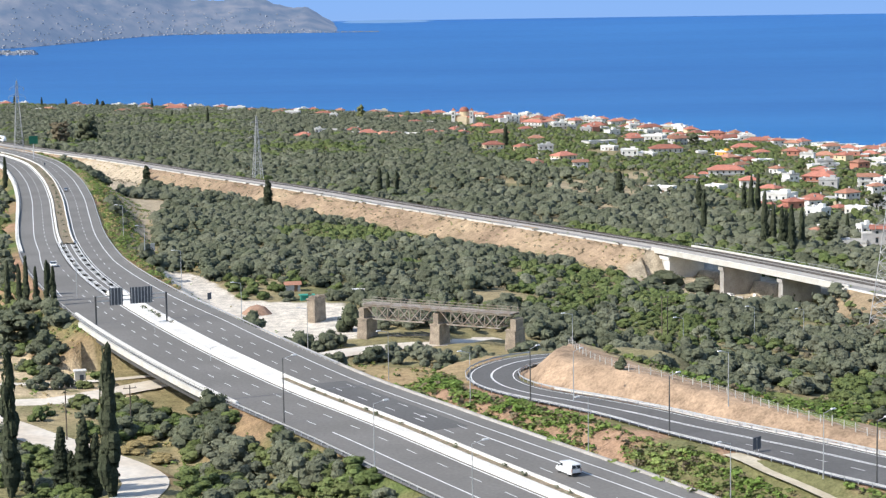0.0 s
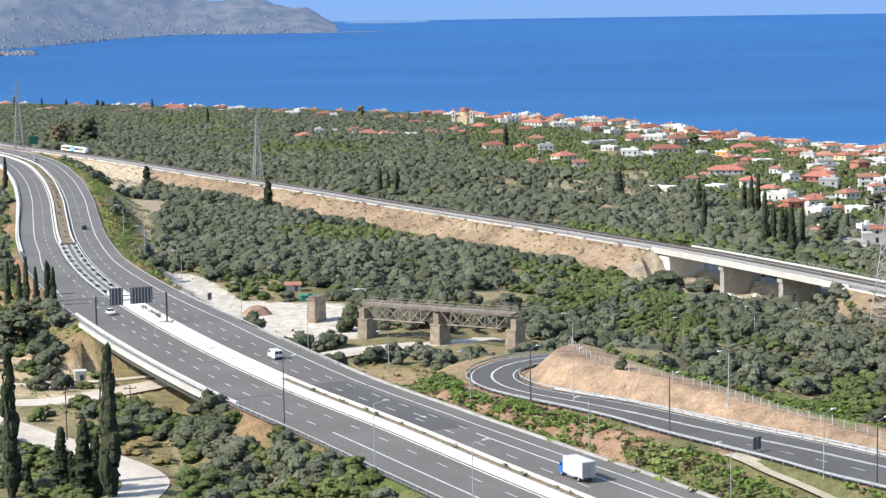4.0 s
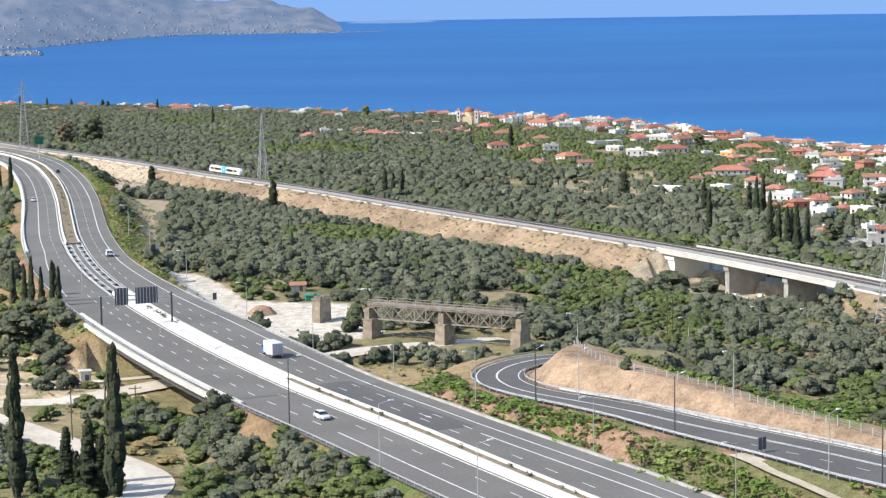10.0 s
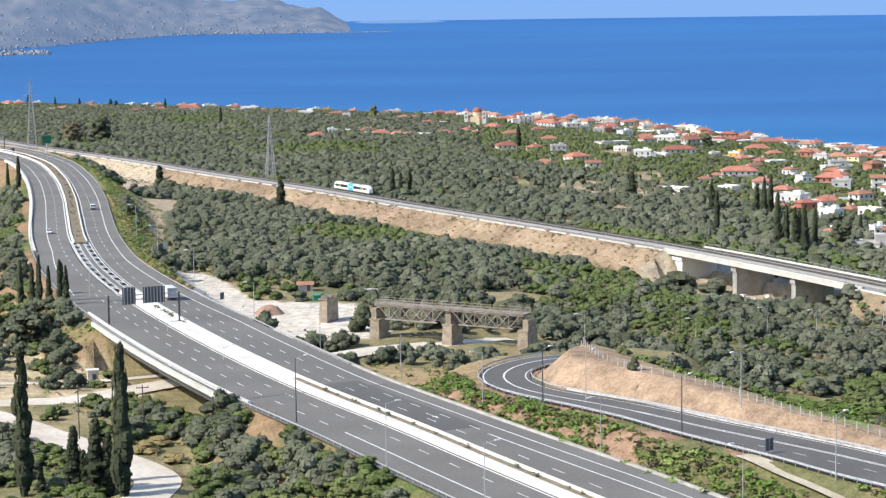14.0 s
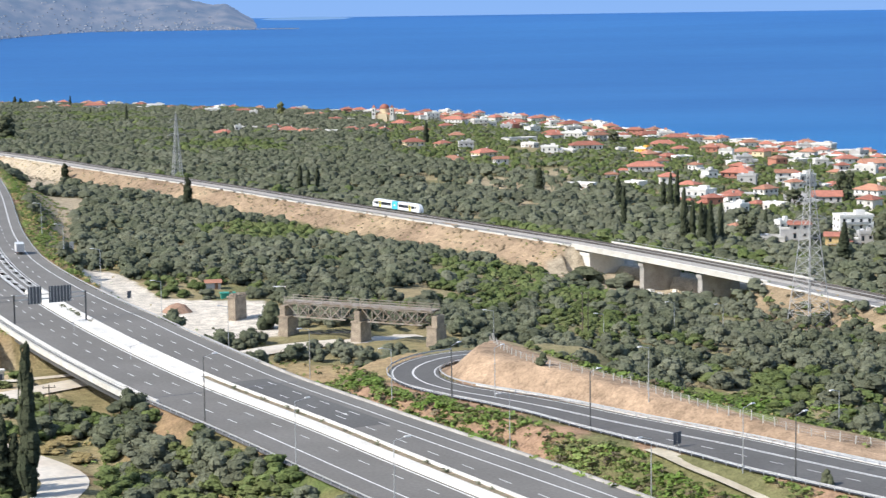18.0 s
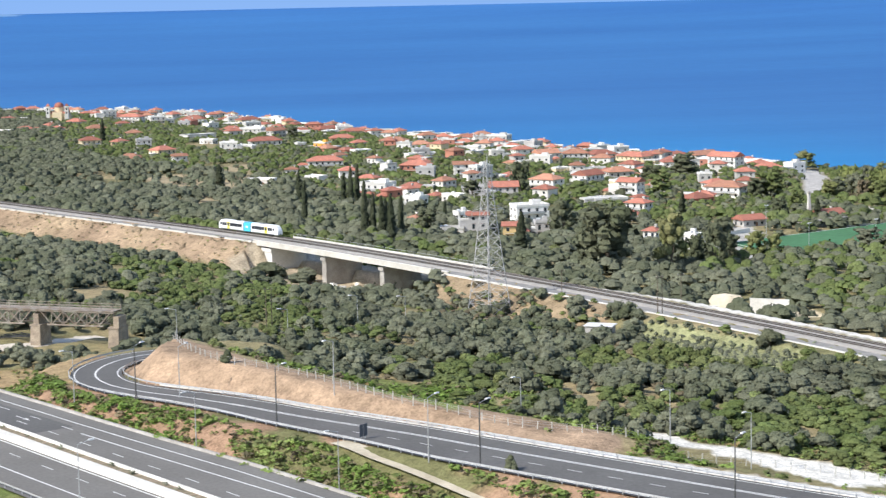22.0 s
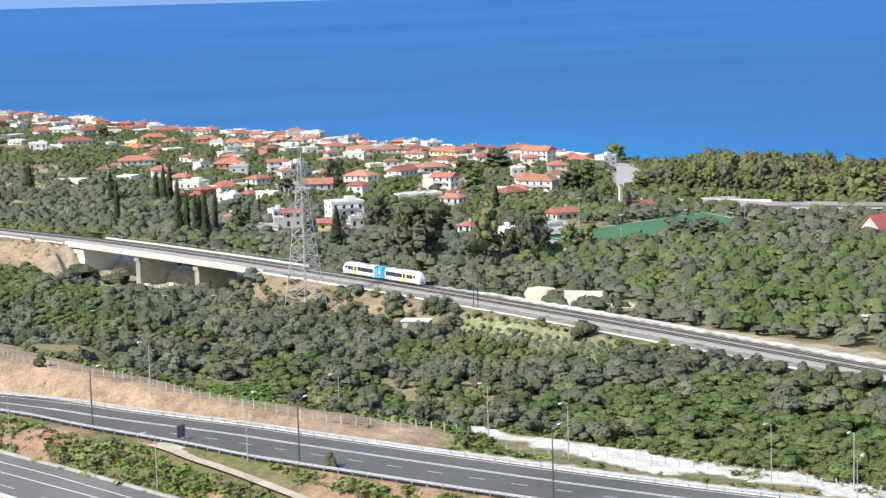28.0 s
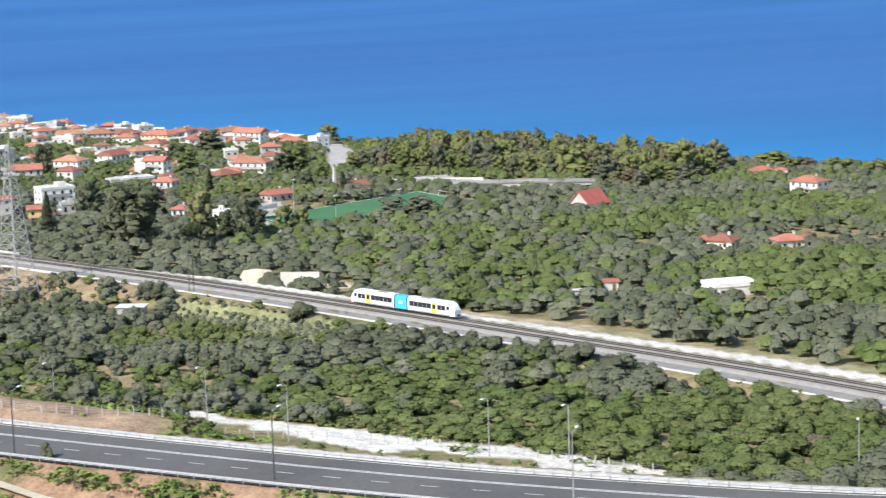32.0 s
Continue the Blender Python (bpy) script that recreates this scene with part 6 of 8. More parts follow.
def pylon(x, y, h, w, face, arms):
    """A lattice pylon: four tapering legs, cross braces and three pairs of arms."""
    t = thing("electricity_pylon", pose(x, y, ground_at(x, y), 0, 0, face), "grey galvanised lattice electricity pylon with three cross-arms", "pylon", "pylons")

    def at(k, u):
        r = w / 2 * (1 - u) ** 1.15 * 0.88 + w * 0.055
        sx, sy = ((1, 1), (1, -1), (-1, -1), (-1, 1))[k % 4]
        return Vector((sx * r, sy * r, u * h))

    for k in range(4):
        leg = Shape()
        sq = ((-0.1, -0.1), (0.1, -0.1), (0.1, 0.1), (-0.1, 0.1))
        pts = [at(k, i / 8) + Vector((dx, dy, 0)) for i in range(9) for dx, dy in sq]
        leg.faces(pts, [(4 * i + j, 4 * i + (j + 1) % 4, 4 * i + 4 + (j + 1) % 4, 4 * i + 4 + j) for i in range(8) for j in range(4)] + [(3, 2, 1, 0), (32, 33, 34, 35)])
        part("leg", leg, PYLONGREY, t)
    n = 15
    for k in range(4):
        br = Shape()
        for i in range(n):
            u0, u1 = (i / n) ** 0.9, ((i + 1) / n) ** 0.9
            br.rod(at(k, u0), at(k + 1, u1), 0.06, n=4)
            br.rod(at(k + 1, u0), at(k, u1), 0.06, n=4)
            br.rod(at(k, u1), at(k + 1, u1), 0.06, n=4)
        tagged(part("lattice", br, PYLONGREY, t), kind="stuff")
    for u, l in arms:
        for sx in (-1, 1):
            a = Shape()
            tip = Vector((sx * l, 0, u * h + 0.2))
            for k in range(4):
                if at(k, u).x * sx > 0:
                    a.rod(at(k, u), tip, 0.07, n=4)
                    a.rod(at(k, u + 0.04), tip, 0.07, n=4)
            part("cross_arm", a, PYLONGREY, t)
            part("insulator", Shape().rod(tip, tip - Vector((0, 0, 1.6)), 0.12, n=6), GREY_CONCRETE, t)
    part("peak", Shape().rod((0, 0, h * 0.98), (0, 0, h * 1.04), 0.1, n=4), PYLONGREY, t)


pylon(-238, 1150, 40, 5.4, 20, ((0.66, 5.5), (0.78, 4.6), (0.9, 3.8)))
pylon(-100, 1108, 34, 5.0, 25, ((0.66, 5.0), (0.78, 4.2), (0.9, 3.4)))
pylon(132.5, 597, 47, 9.5, 30, ((0.68, 6.5), (0.80, 5.4), (0.91, 4.4)))


def utility_pole(x, y, h, twin=False, lean=0.0):
    t = thing("utility_pole", pose(x, y, ground_at(x, y), 0, 0, 20), "dark wooden utility pole with a crossbar", "pole", "utility poles")
    for ox in ((-0.8, 0.8) if twin else (0.0,)):
        part("pole", Shape().rod((ox, 0, -0.4), (ox + lean, 0, h), 0.15, 0.1, 6), BARK, t)
    part("crossbar", Shape().box((lean, 0, h - 0.6), (2.6, 0.14, 0.14)), BARK, t)
    for ox in (-1.1, 0, 1.1):
        part("insulator", Shape().rod((ox + lean, 0, h - 0.5), (ox + lean, 0, h - 0.15), 0.07, n=5), GREY_CONCRETE, t)


for x, y, h, tw in ((57, 520, 12.5, True), (171, 548, 11, True), (186, 575, 9, False), (152, 585, 9, False), (262, 560, 10, True), (284, 556, 10, True), (300, 640, 9, False), (-74, 392, 11, False), (-62, 396, 10, False)):
    utility_pole(x, y, h, tw)

# the old truss bridge on three masonry piers
TA, TB = Vector((-19.5, 516.0)), Vector((17.5, 494.0))
bridge_dir = (TB - TA).normalized()
ang = math.degrees(math.atan2(bridge_dir.y, bridge_dir.x))
truss = thing("truss_bridge", pose(TA.x, TA.y, 0, 0, 0, ang), "disused rusty steel railway truss bridge on stone piers", "bridge")
L = (TB - TA).length
Z1, Z0 = 55.0, 51.6
for k, u in enumerate((0.0, 0.5, 1.0)):
    p = TA + (TB - TA) * u
    zb = ground_at(p.x, p.y) - 0.8
    h = 54.2 - zb
    s = Shape().box((L * u, 0, zb + (h - 3.0) / 2), (3.0, 5.6, h - 3.0), 0, 0.86).box((L * u + (0.5 if k else -0.5) * (k != 1), 0, 52.6), (1.5, 3.9, 3.0))
    s.box((L * u, 0, 51.3), (3.0, 5.1, 0.35))
    part("pier", s, STONE, truss, "weathered brown masonry pier")
for side in (-1.9, 1.9):
    part("top_chord", Shape().box((L / 2, side, Z1), (L, 0.42, 0.42)), RUST_STEEL, truss)
    for a, b in ((1.0, L / 2 - 1.2), (L / 2 + 1.2, L - 1.0)):
        part("bottom_chord", Shape().box(((a + b) / 2, side, Z0), (b - a - 4, 0.34, 0.34)), RUST_STEEL, truss)
        n = 6
        st = (b - a) / n
        for i in range(n):
            x0, x1 = a + i * st, a + (i + 1) * st
            lo0, lo1 = (Z1 if i == 0 else Z0), (Z1 if i == n - 1 else Z0)
            part("diagonal", Shape().rod((x0, side, Z1), (x1, side, lo1 if i < n - 1 else Z1 - 0.3), 0.14, n=4), RUST_STEEL, truss)
            part("diagonal", Shape().rod((x0, side, lo0 if i else Z1 - 0.3), (x1, side, Z1), 0.14, n=4), RUST_STEEL, truss)
            if 0 < i:
                part("upright", Shape().rod((x0, side, Z0), (x0, side, Z1), 0.12, n=4), RUST_STEEL, truss)
    part("handrail", Shape().box((L / 2, side * 1.15, Z1 + 1.5), (L, 0.1, 0.1)).box((L / 2, side * 1.15, Z1 + 0.9), (L, 0.08, 0.08)), RUST_STEEL, truss)
    for i in range(16):
        part("handrail_post", Shape().box((0.4 + i * (L - 0.8) / 15, side * 1.15, Z1 + 0.8), (0.1, 0.1, 1.5)), RUST_STEEL, truss)
part("walkway", Shape().box((L / 2, 0, Z1 + 0.3), (L, 4.6, 0.16)), RUST_STEEL, truss)
for i in range(14):
    part("cross_beam", Shape().box((1.2 + i * (L - 2.4) / 13, 0, Z1 + 0.1), (0.24, 4.4, 0.28)), RUST_STEEL, truss)
# a fallen span lies in the ditch beside the track
wreck = thing("fallen_girder", pose(-8, 512, ground_at(-8, 512), 0, 6, 160), "dark rusted remains of a fallen bridge span", "debris")
for k in range(5):
    part("girder_piece", Shape().rod((-5 + k * 2.2, -1.2, 0.3), (-3 + k * 2.2, 1.2, 1.5), 0.16, n=4), DARK_STEEL, wreck)
part("chord", Shape().rod((-6, 0, 0.3), (6, 0.3, 0.9), 0.25, n=4), DARK_STEEL, wreck)

# pale blocks dumped beneath the viaduct
random.seed(8)
vp, vd = along(BED, VIA0 + 60)
for k in range(26):
    u, o = random.uniform(-12, 16), random.uniform(-26, 2)
    x, y = vp[0] + vd[0] * u - vd[1] * -o * -1, vp[1] + vd[1] * u + vd[0] * -o * -1
    sz = random.uniform(0.8, 2.6)
    blk = part("concrete_block", Shape().box((0, 0, sz * 0.3), (sz, sz * random.uniform(0.5, 0.9), sz * 0.7), 0, 0.85), WHITE_CONCRETE, None, at=pose(x, y, ground_at(x, y), random.uniform(-8, 8), random.uniform(-8, 8), random.uniform(0, 180)))
    tagged(blk, "broken white concrete block beneath the viaduct", "rubble", "blocks beneath the viaduct")

# the lone masonry tower
tz = ground_at(-34.5, 548.5)
tower = thing("masonry_pier", pose(-34.5, 548.5, tz, 0, 0, -32), "free-standing old stone pier with a broken top", "pier")
random.seed(3)
part("body", Shape().box((0, 0, 3.0), (2.6, 5.4, 7.0), 0, 0.94), STONE, tower)
part("ledge", Shape().box((0, 0, 6.3), (2.9, 5.7, 0.35)), STONE, tower)
for k in range(26):
    part("stone", Shape().box((random.uniform(-1.1, 1.1), random.uniform(-2.4, 2.4), 6.55 + random.uniform(0, 0.35)), (0.6, 0.8, 0.5), random.uniform(0, 40)), STONE, tower)

# the sign gantry over the near carriageway
gp, gd = along(HIGHWAY, s_of(HIGHWAY, -69.5, 495.5))
gang = math.degrees(math.atan2(gd[1], gd[0])) + 90
gant = thing("sign_gantry", pose(gp[0], gp[1], 54.0, 0, 0, gang), "grey steel sign gantry seen from behind over the motorway", "gantry")


def gantry_parts(g, x0, x1, h, boards, foot=0.0):
    for x, z in ((x0, foot), (x1, 0.0)):
        part("post", Shape().box((x, 0, (h + z) / 2), (0.4, 0.4, h - z)).box((x, 0, z + 0.2), (0.9, 0.9, 0.4)), DARK_STEEL, g)
    for dz in (0.0, 1.1):
        part("beam", Shape().box(((x0 + x1) / 2, 0, h - 0.2 - dz), (abs(x1 - x0), 0.3, 0.24)), STEEL, g)
    for bx, bw, bh in boards:
        b = part("sign_board", Shape().box((bx, -0.35, h - 0.3), (bw, 0.12, bh)), SIGNGREY, g, "dark grey back of a road sign")
        k = int(bw / 0.75)
        for i in range(k):
            part("rib", Shape().box((bx - bw / 2 + (i + 0.5) * bw / k, -0.48, h - 0.3), (0.16, 0.14, bh * 0.97)), STEEL, b)


gantry_parts(gant, -16.6, 0.9, 7.6, ((-11.6, 3.3, 4.2), (-5.4, 5.5, 4.0)))
fp, fd = along(HIGHWAY, s_of(HIGHWAY, -255, 1135))
far_gantry = thing("sign_gantry", pose(fp[0], fp[1], 54.0, 0, 0, math.degrees(math.atan2(fd[1], fd[0])) + 90), "grey steel sign gantry seen from behind over the motorway", "gantry")
gantry_parts(far_gantry, -14, 3.0, 7.5, ((-6.0, 9.0, 4.0),))
gs = thing("road_sign", pose(-214, 1071, ground_at(-214, 1071), 0, 0, 20), "green motorway sign on a single post", "sign")
part("post", Shape().rod((0, 0, -0.3), (0, 0, 12), 0.25, 0.2, 6), STEEL, gs)
part("board", Shape().box((0, -0.3, 10.2), (4.6, 0.15, 4.2)), SIGNGREEN, gs)
rs = thing("road_sign", pose(54.4, 349.8, ground_at(54.4, 349.8), 0, 0, 40), "two dark sign panels seen from behind", "sign")
for o in (-0.55, 0.55):
    part("panel", Shape().box((o, 0, 1.9), (0.95, 0.1, 2.2)), SIGNGREY, rs)
    part("post", Shape().rod((o, 0.1, -0.3), (o, 0.1, 2.9), 0.05, n=6), STEEL, rs)
rs2 = thing("road_sign", pose(-101, 700, ground_at(-101, 700), 0, 0, 10), "pair of grey panels on posts", "sign")
for o in (-0.9, 0.9):
    part("panel", Shape().box((o, 0, 2.0), (1.5, 0.1, 2.6)), STEEL, rs2)
    part("post", Shape().rod((o, 0.1, -0.3), (o, 0.1, 3.2), 0.06, n=6), STEEL, rs2)
rs3 = thing("road_sign", pose(-60.5, 523, 54, 0, 0, 60), "small dark sign panel on a post", "sign")
part("panel", Shape().box((0, 0, 2.6), (1.6, 0.1, 1.8)), SIGNGREY, rs3)
part("post", Shape().rod((0, 0.1, -0.3), (0, 0.1, 3.4), 0.06, n=6), STEEL, rs3)

# fence posts along the crest of the cut and the verge
FENCE = spline([(27, 448, 0), (29.4, 426.3, 0), (35.1, 409.5, 0), (44, 400.9, 0), (49.5, 394.5, 0), (55.3, 384.4, 0), (63.2, 369.2, 0), (70.9, 359.4, 0), (79.2, 349.7, 0), (88.9, 344.5, 0), (98, 342, 0), (110, 346, 0), (124, 346, 0), (140, 337, 0), (158, 318, 0), (176, 297, 0)], 3.0)
fence = thing("wire_fence", pose(0, 0, 0), "wire fence on weathered pale concrete posts along the crest", "fence")
fa = arc(FENCE)
post_rng = random.Random(14)
for s in np.arange(0, fa[-1], 2.7):
    x, y = np.interp(s, fa, FENCE[:, 0]), np.interp(s, fa, FENCE[:, 1])
    h = post_rng.uniform(1.3, 1.8)
    part("post", Shape().rod((x, y, ground_at(x, y) - 0.4), (x + post_rng.uniform(-0.15, 0.15), y, ground_at(x, y) + h), 0.13, 0.11, 4), CONCRETE, fence)
wires = Shape()
for z in (0.5, 1.0, 1.35):
    c = cut(FENCE, 0, fa[-1], 2.7)
    c[:, 2] = height(c[:, 0], c[:, 1]) + z
    wires.strip(c, [(-0.012, -0.012), (-0.012, 0.012), (0.012, 0.012), (0.012, -0.012)])
tagged(part("wire", wires, STEEL, fence), kind="stuff")


def low_wall(x0, y0, x1, y1, h, m, lab, th=0.5):
    z = min(ground_at(x0, y0), ground_at(x1, y1)) - 0.5
    c, l = ((x0 + x1) / 2, (y0 + y1) / 2), math.hypot(x1 - x0, y1 - y0)
    w = part("wall", Shape().box((0, 0, (h + 0.5) / 2), (l, th, h + 0.5)).box((0, 0, h + 0.55), (l + 0.1, th + 0.16, 0.14)), m, None, at=pose(c[0], c[1], z, 0, 0, math.degrees(math.atan2(y1 - y0, x1 - x0))))
    tagged(w, lab, "wall")


low_wall(213, 590, 223, 583, 4.8, WHITE_CONCRETE, "bright white concrete wall beside the railway")
low_wall(278, 822, 304, 843, 1.8, WHITE_CONCRETE, "white boundary wall of the sports ground")
low_wall(319, 854, 342, 875, 1.6, GREY_CONCRETE, "grey boundary wall of the sports ground")
low_wall(358, 865, 391, 884, 1.6, WHITE_CONCRETE, "white boundary wall of the sports ground")
low_wall(409, 963, 448, 932, 1.3, WHITE_CONCRETE, "white wall of the school yard")
low_wall(404, 966, 414, 918, 1.2, WHITE_CONCRETE, "white wall of the school yard")
low_wall(404, 967, 446, 964, 1.2, WHITE_CONCRETE, "white wall of the school yard")
low_wall(104, 668, 116, 660, 3.0, WHITE_CONCRETE, "white stone wall beneath the viaduct")

pitch = Shape().faces([(x, y, 22.0) for x, y in PITCH], [(0, 1, 2, 3)])
pt = thing("sports_pitch", pose(0, 0, 0), "green artificial turf football pitch", "pitch")
part("turf", pitch, TURF, pt)
pz = 22.01
for (xa, ya), (xb, yb) in zip(PITCH, PITCH[1:] + PITCH[:1]):
    l = math.hypot(xb - xa, yb - ya)
    part("touch_line", Shape().box(((xa + xb) / 2 * 0.96 + 13.5, (ya + yb) / 2 * 0.96 + 32.6, pz), (l * 0.94, 0.5, 0.03), math.degrees(math.atan2(yb - ya, xb - xa))), PAINT, pt)

for gx, gy in ((291.5, 791), (383, 840)):
    gl = thing("goal", pose(gx, gy, 22.0, 0, 0, 95), "white football goal on the turf", "goal", "goals on the pitch")
    for o in (-3.6, 3.6):
        part("post", Shape().rod((o, 0, 0), (o, 0, 2.4), 0.09, n=6), WHITEGREY, gl)
    part("crossbar", Shape().rod((-3.6, 0, 2.4), (3.6, 0, 2.4), 0.09, n=6), WHITEGREY, gl)
# the covered stand and the floodlight masts of the sports ground
stand = thing("spectator_stand", pose(345, 860, ground_at(345, 860), 0, 0, 29), "low grey-roofed spectator stand beside the pitch", "stand")
part("wall", Shape().box((0, 1.6, 1.4), (30, 0.3, 3.4)), GREYP, stand)
for k in range(3):
    part("step", Shape().box((0, 0.9 - k * 0.8, 0.9 - k * 0.35), (30, 0.8, 1.2 - k * 0.35)), GREY_CONCRETE, stand)
part("roof", Shape().box((0, 0.2, 3.2), (31, 4.4, 0.2)), ROOFGREY, stand)
for k in range(6):
    part("post", Shape().rod((-14.5 + k * 5.8, -1.7, -0.3), (-14.5 + k * 5.8, -1.7, 3.1), 0.08, n=6), STEEL, stand)
for x, y in ((299, 760), (335, 778), (372, 800), (310, 838)):
    mast = thing("floodlight_mast", pose(x, y, ground_at(x, y), 0, 0, 30), "slim grey floodlight mast at the sports pitch", "mast", "floodlight masts")
    part("pole", Shape().rod((0, 0, -0.4), (0, 0, 12), 0.16, 0.08, 8), STEEL, mast)
    part("crossbar", Shape().box((0, 0, 12), (2.4, 0.12, 0.12)), STEEL, mast)
    for o in (-0.9, 0.0, 0.9):
        part("floodlight", Shape().box((o, -0.2, 12.3), (0.5, 0.25, 0.45)), WHITEGREY, mast)
column = thing("monument_column", pose(358, 910, ground_at(358, 910), 0, 0, 10), "slender white memorial column on a stepped base", "monument")
part("base", Shape().box((0, 0, 0.5), (3.4, 3.4, 1.4)).box((0, 0, 1.5), (2.4, 2.4, 1.0)), WHITE_CONCRETE, column)
part("shaft", Shape().box((0, 0, 7.0), (1.5, 1.5, 10.5), 0, 0.75), WHITE_CONCRETE, column)
part("cap", Shape().box((0, 0, 12.7), (2.0, 2.0, 0.9), 0, 0.5), GREY_CONCRETE, column)

# gravel heap, hut, tank, shed, service box
gh = Shape()
rng = random.Random(2)
n = 18
gh.faces([(0, 0, 2.6)] + [(math.cos(k * math.tau / n) * 2.2 * rng.uniform(0.9, 1.1), math.sin(k * math.tau / n) * 1.8, 1.9) for k in range(n)]
         + [(math.cos(k * math.tau / n) * 4.6 * rng.uniform(0.9, 1.1), math.sin(k * math.tau / n) * 4.4 * rng.uniform(0.9, 1.1), -0.3) for k in range(n)],
         [(0, 1 + k, 1 + (k + 1) % n) for k in range(n)] + [(1 + k, 1 + n + k, 1 + n + (k + 1) % n, 1 + (k + 1) % n) for k in range(n)])
tagged(part("gravel_heap", gh, GRAVEL, None, at=pose(-52, 563, ground_at(-52, 563))), "cone of reddish gravel on bare ground", "heap")
sandy = Shape()
sandy.faces([(-1, 0, 4.7)] + [(math.cos(k * math.tau / n) * 4.6 * rng.uniform(0.85, 1.1) - 0.5, math.sin(k * math.tau / n) * 2.0 * rng.uniform(0.85, 1.1), 4.0 + rng.uniform(-0.4, 0.3)) for k in range(n)] + [(math.cos(k * math.tau / n) * 8 * rng.uniform(0.85, 1.1), math.sin(k * math.tau / n) * 5 * rng.uniform(0.85, 1.1), -0.8) for k in range(n)],
            [(0, 1 + k, 1 + (k + 1) % n) for k in range(n)] + [(1 + k, 1 + n + k, 1 + n + (k + 1) % n, 1 + (k + 1) % n) for k in range(n)])
tagged(part("sand_heap", sandy, PATHWAY, None, at=pose(212, 607, ground_at(212, 607), 0, 0, -40)), "heap of yellow sand beside the railway", "heap")
sbx = thing("service_box", pose(-83.5, 461, ground_at(-83.5, 461), 0, 0, 15), "small pale concrete service hut with a flat top", "hut")
part("body", Shape().box((0, 0, 1.3), (2.4, 2.0, 2.8)), CONCRETE, sbx)
part("roof", Shape().box((0, 0, 2.8), (2.9, 2.5, 0.25)), WHITE_CONCRETE, sbx)
part("door", Shape().box((0.3, -1.03, 1.0), (0.9, 0.08, 1.9)), SIGNGREY, sbx)


def shed(x, y, w, d, h, face, wall_m, roof_m, lab, pitched=True):
    z = ground_at(x, y)
    t = thing("shed", pose(x, y, z, 0, 0, face), lab, "shed")
    part("wall", Shape().box((0, 0, h / 2 - 0.2), (w, d, h + 0.4)), wall_m, t)
    if pitched:
        r = Shape()
        e, k = 0.4, d * 0.28
        r.faces([(-w / 2 - e, -d / 2 - e, h), (w / 2 + e, -d / 2 - e, h), (w / 2 + e, d / 2 + e, h), (-w / 2 - e, d / 2 + e, h), (-w / 2 - e, 0, h + k), (w / 2 + e, 0, h + k)],
                [(0, 1, 5, 4), (2, 3, 4, 5), (0, 4, 3), (1, 2, 5), (0, 3, 2, 1)])
        part("roof", r, roof_m, t)
    else:
        part("roof", Shape().box((0, 0, h + 0.1), (w + 0.8, d + 0.8, 0.22)), roof_m, t)
    part("door", Shape().box((w * 0.2, -d / 2 - 0.03, 1.0), (1.0, 0.08, 2.0)), SHUTTER, t)


shed(-45, 605, 4.4, 3.2, 2.0, 8, GREYP, TILE_PALE, "small field shed with a red tiled roof")
shed(-39.5, 586, 3.8, 2.2, 1.4, 10, GREENTARP, GREENTARP, "low shed covered in green sheeting", False)
shed(-24, 602, 6, 3, 1.6, -6, GREYP, WHITEGREY, "low white-roofed greenhouse shed", False)
shed(151.5, 541, 7.5, 5, 2.6, -30, GREYP, WHITEGREY, "field shed with a flat white sheet roof", False)
shed(290.5, 520, 4.2, 3.4, 2.6, -20, PLASTER, TILE, "tiny white hut with a red tiled roof")
shed(276, 513, 3.0, 2.0, 1.6, -20, PLASTER, WHITEGREY, "tiny white pump house", False)

# the long school building behind the barn
sz = ground_at(450, 866)
school = thing("school_building", pose(453, 871, sz, 0, 0, -35), "long low white school building with a grey flat roof", "building")
part("wall", Shape().box((0, 0, 2.0), (46, 12, 5.0)), PLASTER, school)
part("roof", Shape().box((0, 0, 4.7), (47.2, 13.2, 0.4)).box((-8, 1, 5.2), (18, 6, 0.7), 0, 0.9), ROOFGREY, school)
for k in range(9):
    part("window", Shape().box((-20.5 + k * 5.1, -6.04, 2.4), (3.0, 0.1, 1.6)), GLASS, school)
part("door", Shape().box((2.4, -6.06, 1.2), (1.4, 0.12, 2.4)), SHUTTER, school)

# the church
cz = ground_at(23, 1985)
ch = thing("church", pose(23, 1985, cz, 0, 0, -14), "cream church with a red dome and two bell towers", "church")
part("nave", Shape().box((0, 0, 4.5), (20, 13, 10)), CREAM, ch)
part("transept", Shape().box((0, 0, 5), (9, 19, 11)), CREAM, ch)
part("drum", Shape().rod((0, 0, 10), (0, 0, 15), 4.6, 4.4, 16), CREAM, ch)
dome = Shape()
for k in range(6):
    a0, a1 = k * math.pi / 12, (k + 1) * math.pi / 12
    dome.rod((0, 0, 15 + 4.6 * math.sin(a0)), (0, 0, 15 + 4.6 * math.sin(a1)), 4.9 * math.cos(a0), max(0.05, 4.9 * math.cos(a1)), 16)
part("dome", dome, TILE, ch)
for sx in (-1, 1):
    tw = part("bell_tower", Shape().box((sx * 9, -7, 8), (3.4, 3.4, 17)), PLASTER, ch)
    part("tower_roof", Shape().box((sx * 9, -7, 17.6), (3.8, 3.8, 2.6), 0, 0.1), TILE, tw)
    for dz in (10, 13.5):
        part("belfry_opening", Shape().box((sx * 9, -8.72, dz), (1.3, 0.1, 2.2)), TRAINDARK, tw)
for k in range(5):
    part("window", Shape().box((-8 + k * 4, -6.54, 5), (1.3, 0.1, 2.6)), GLASS, ch)
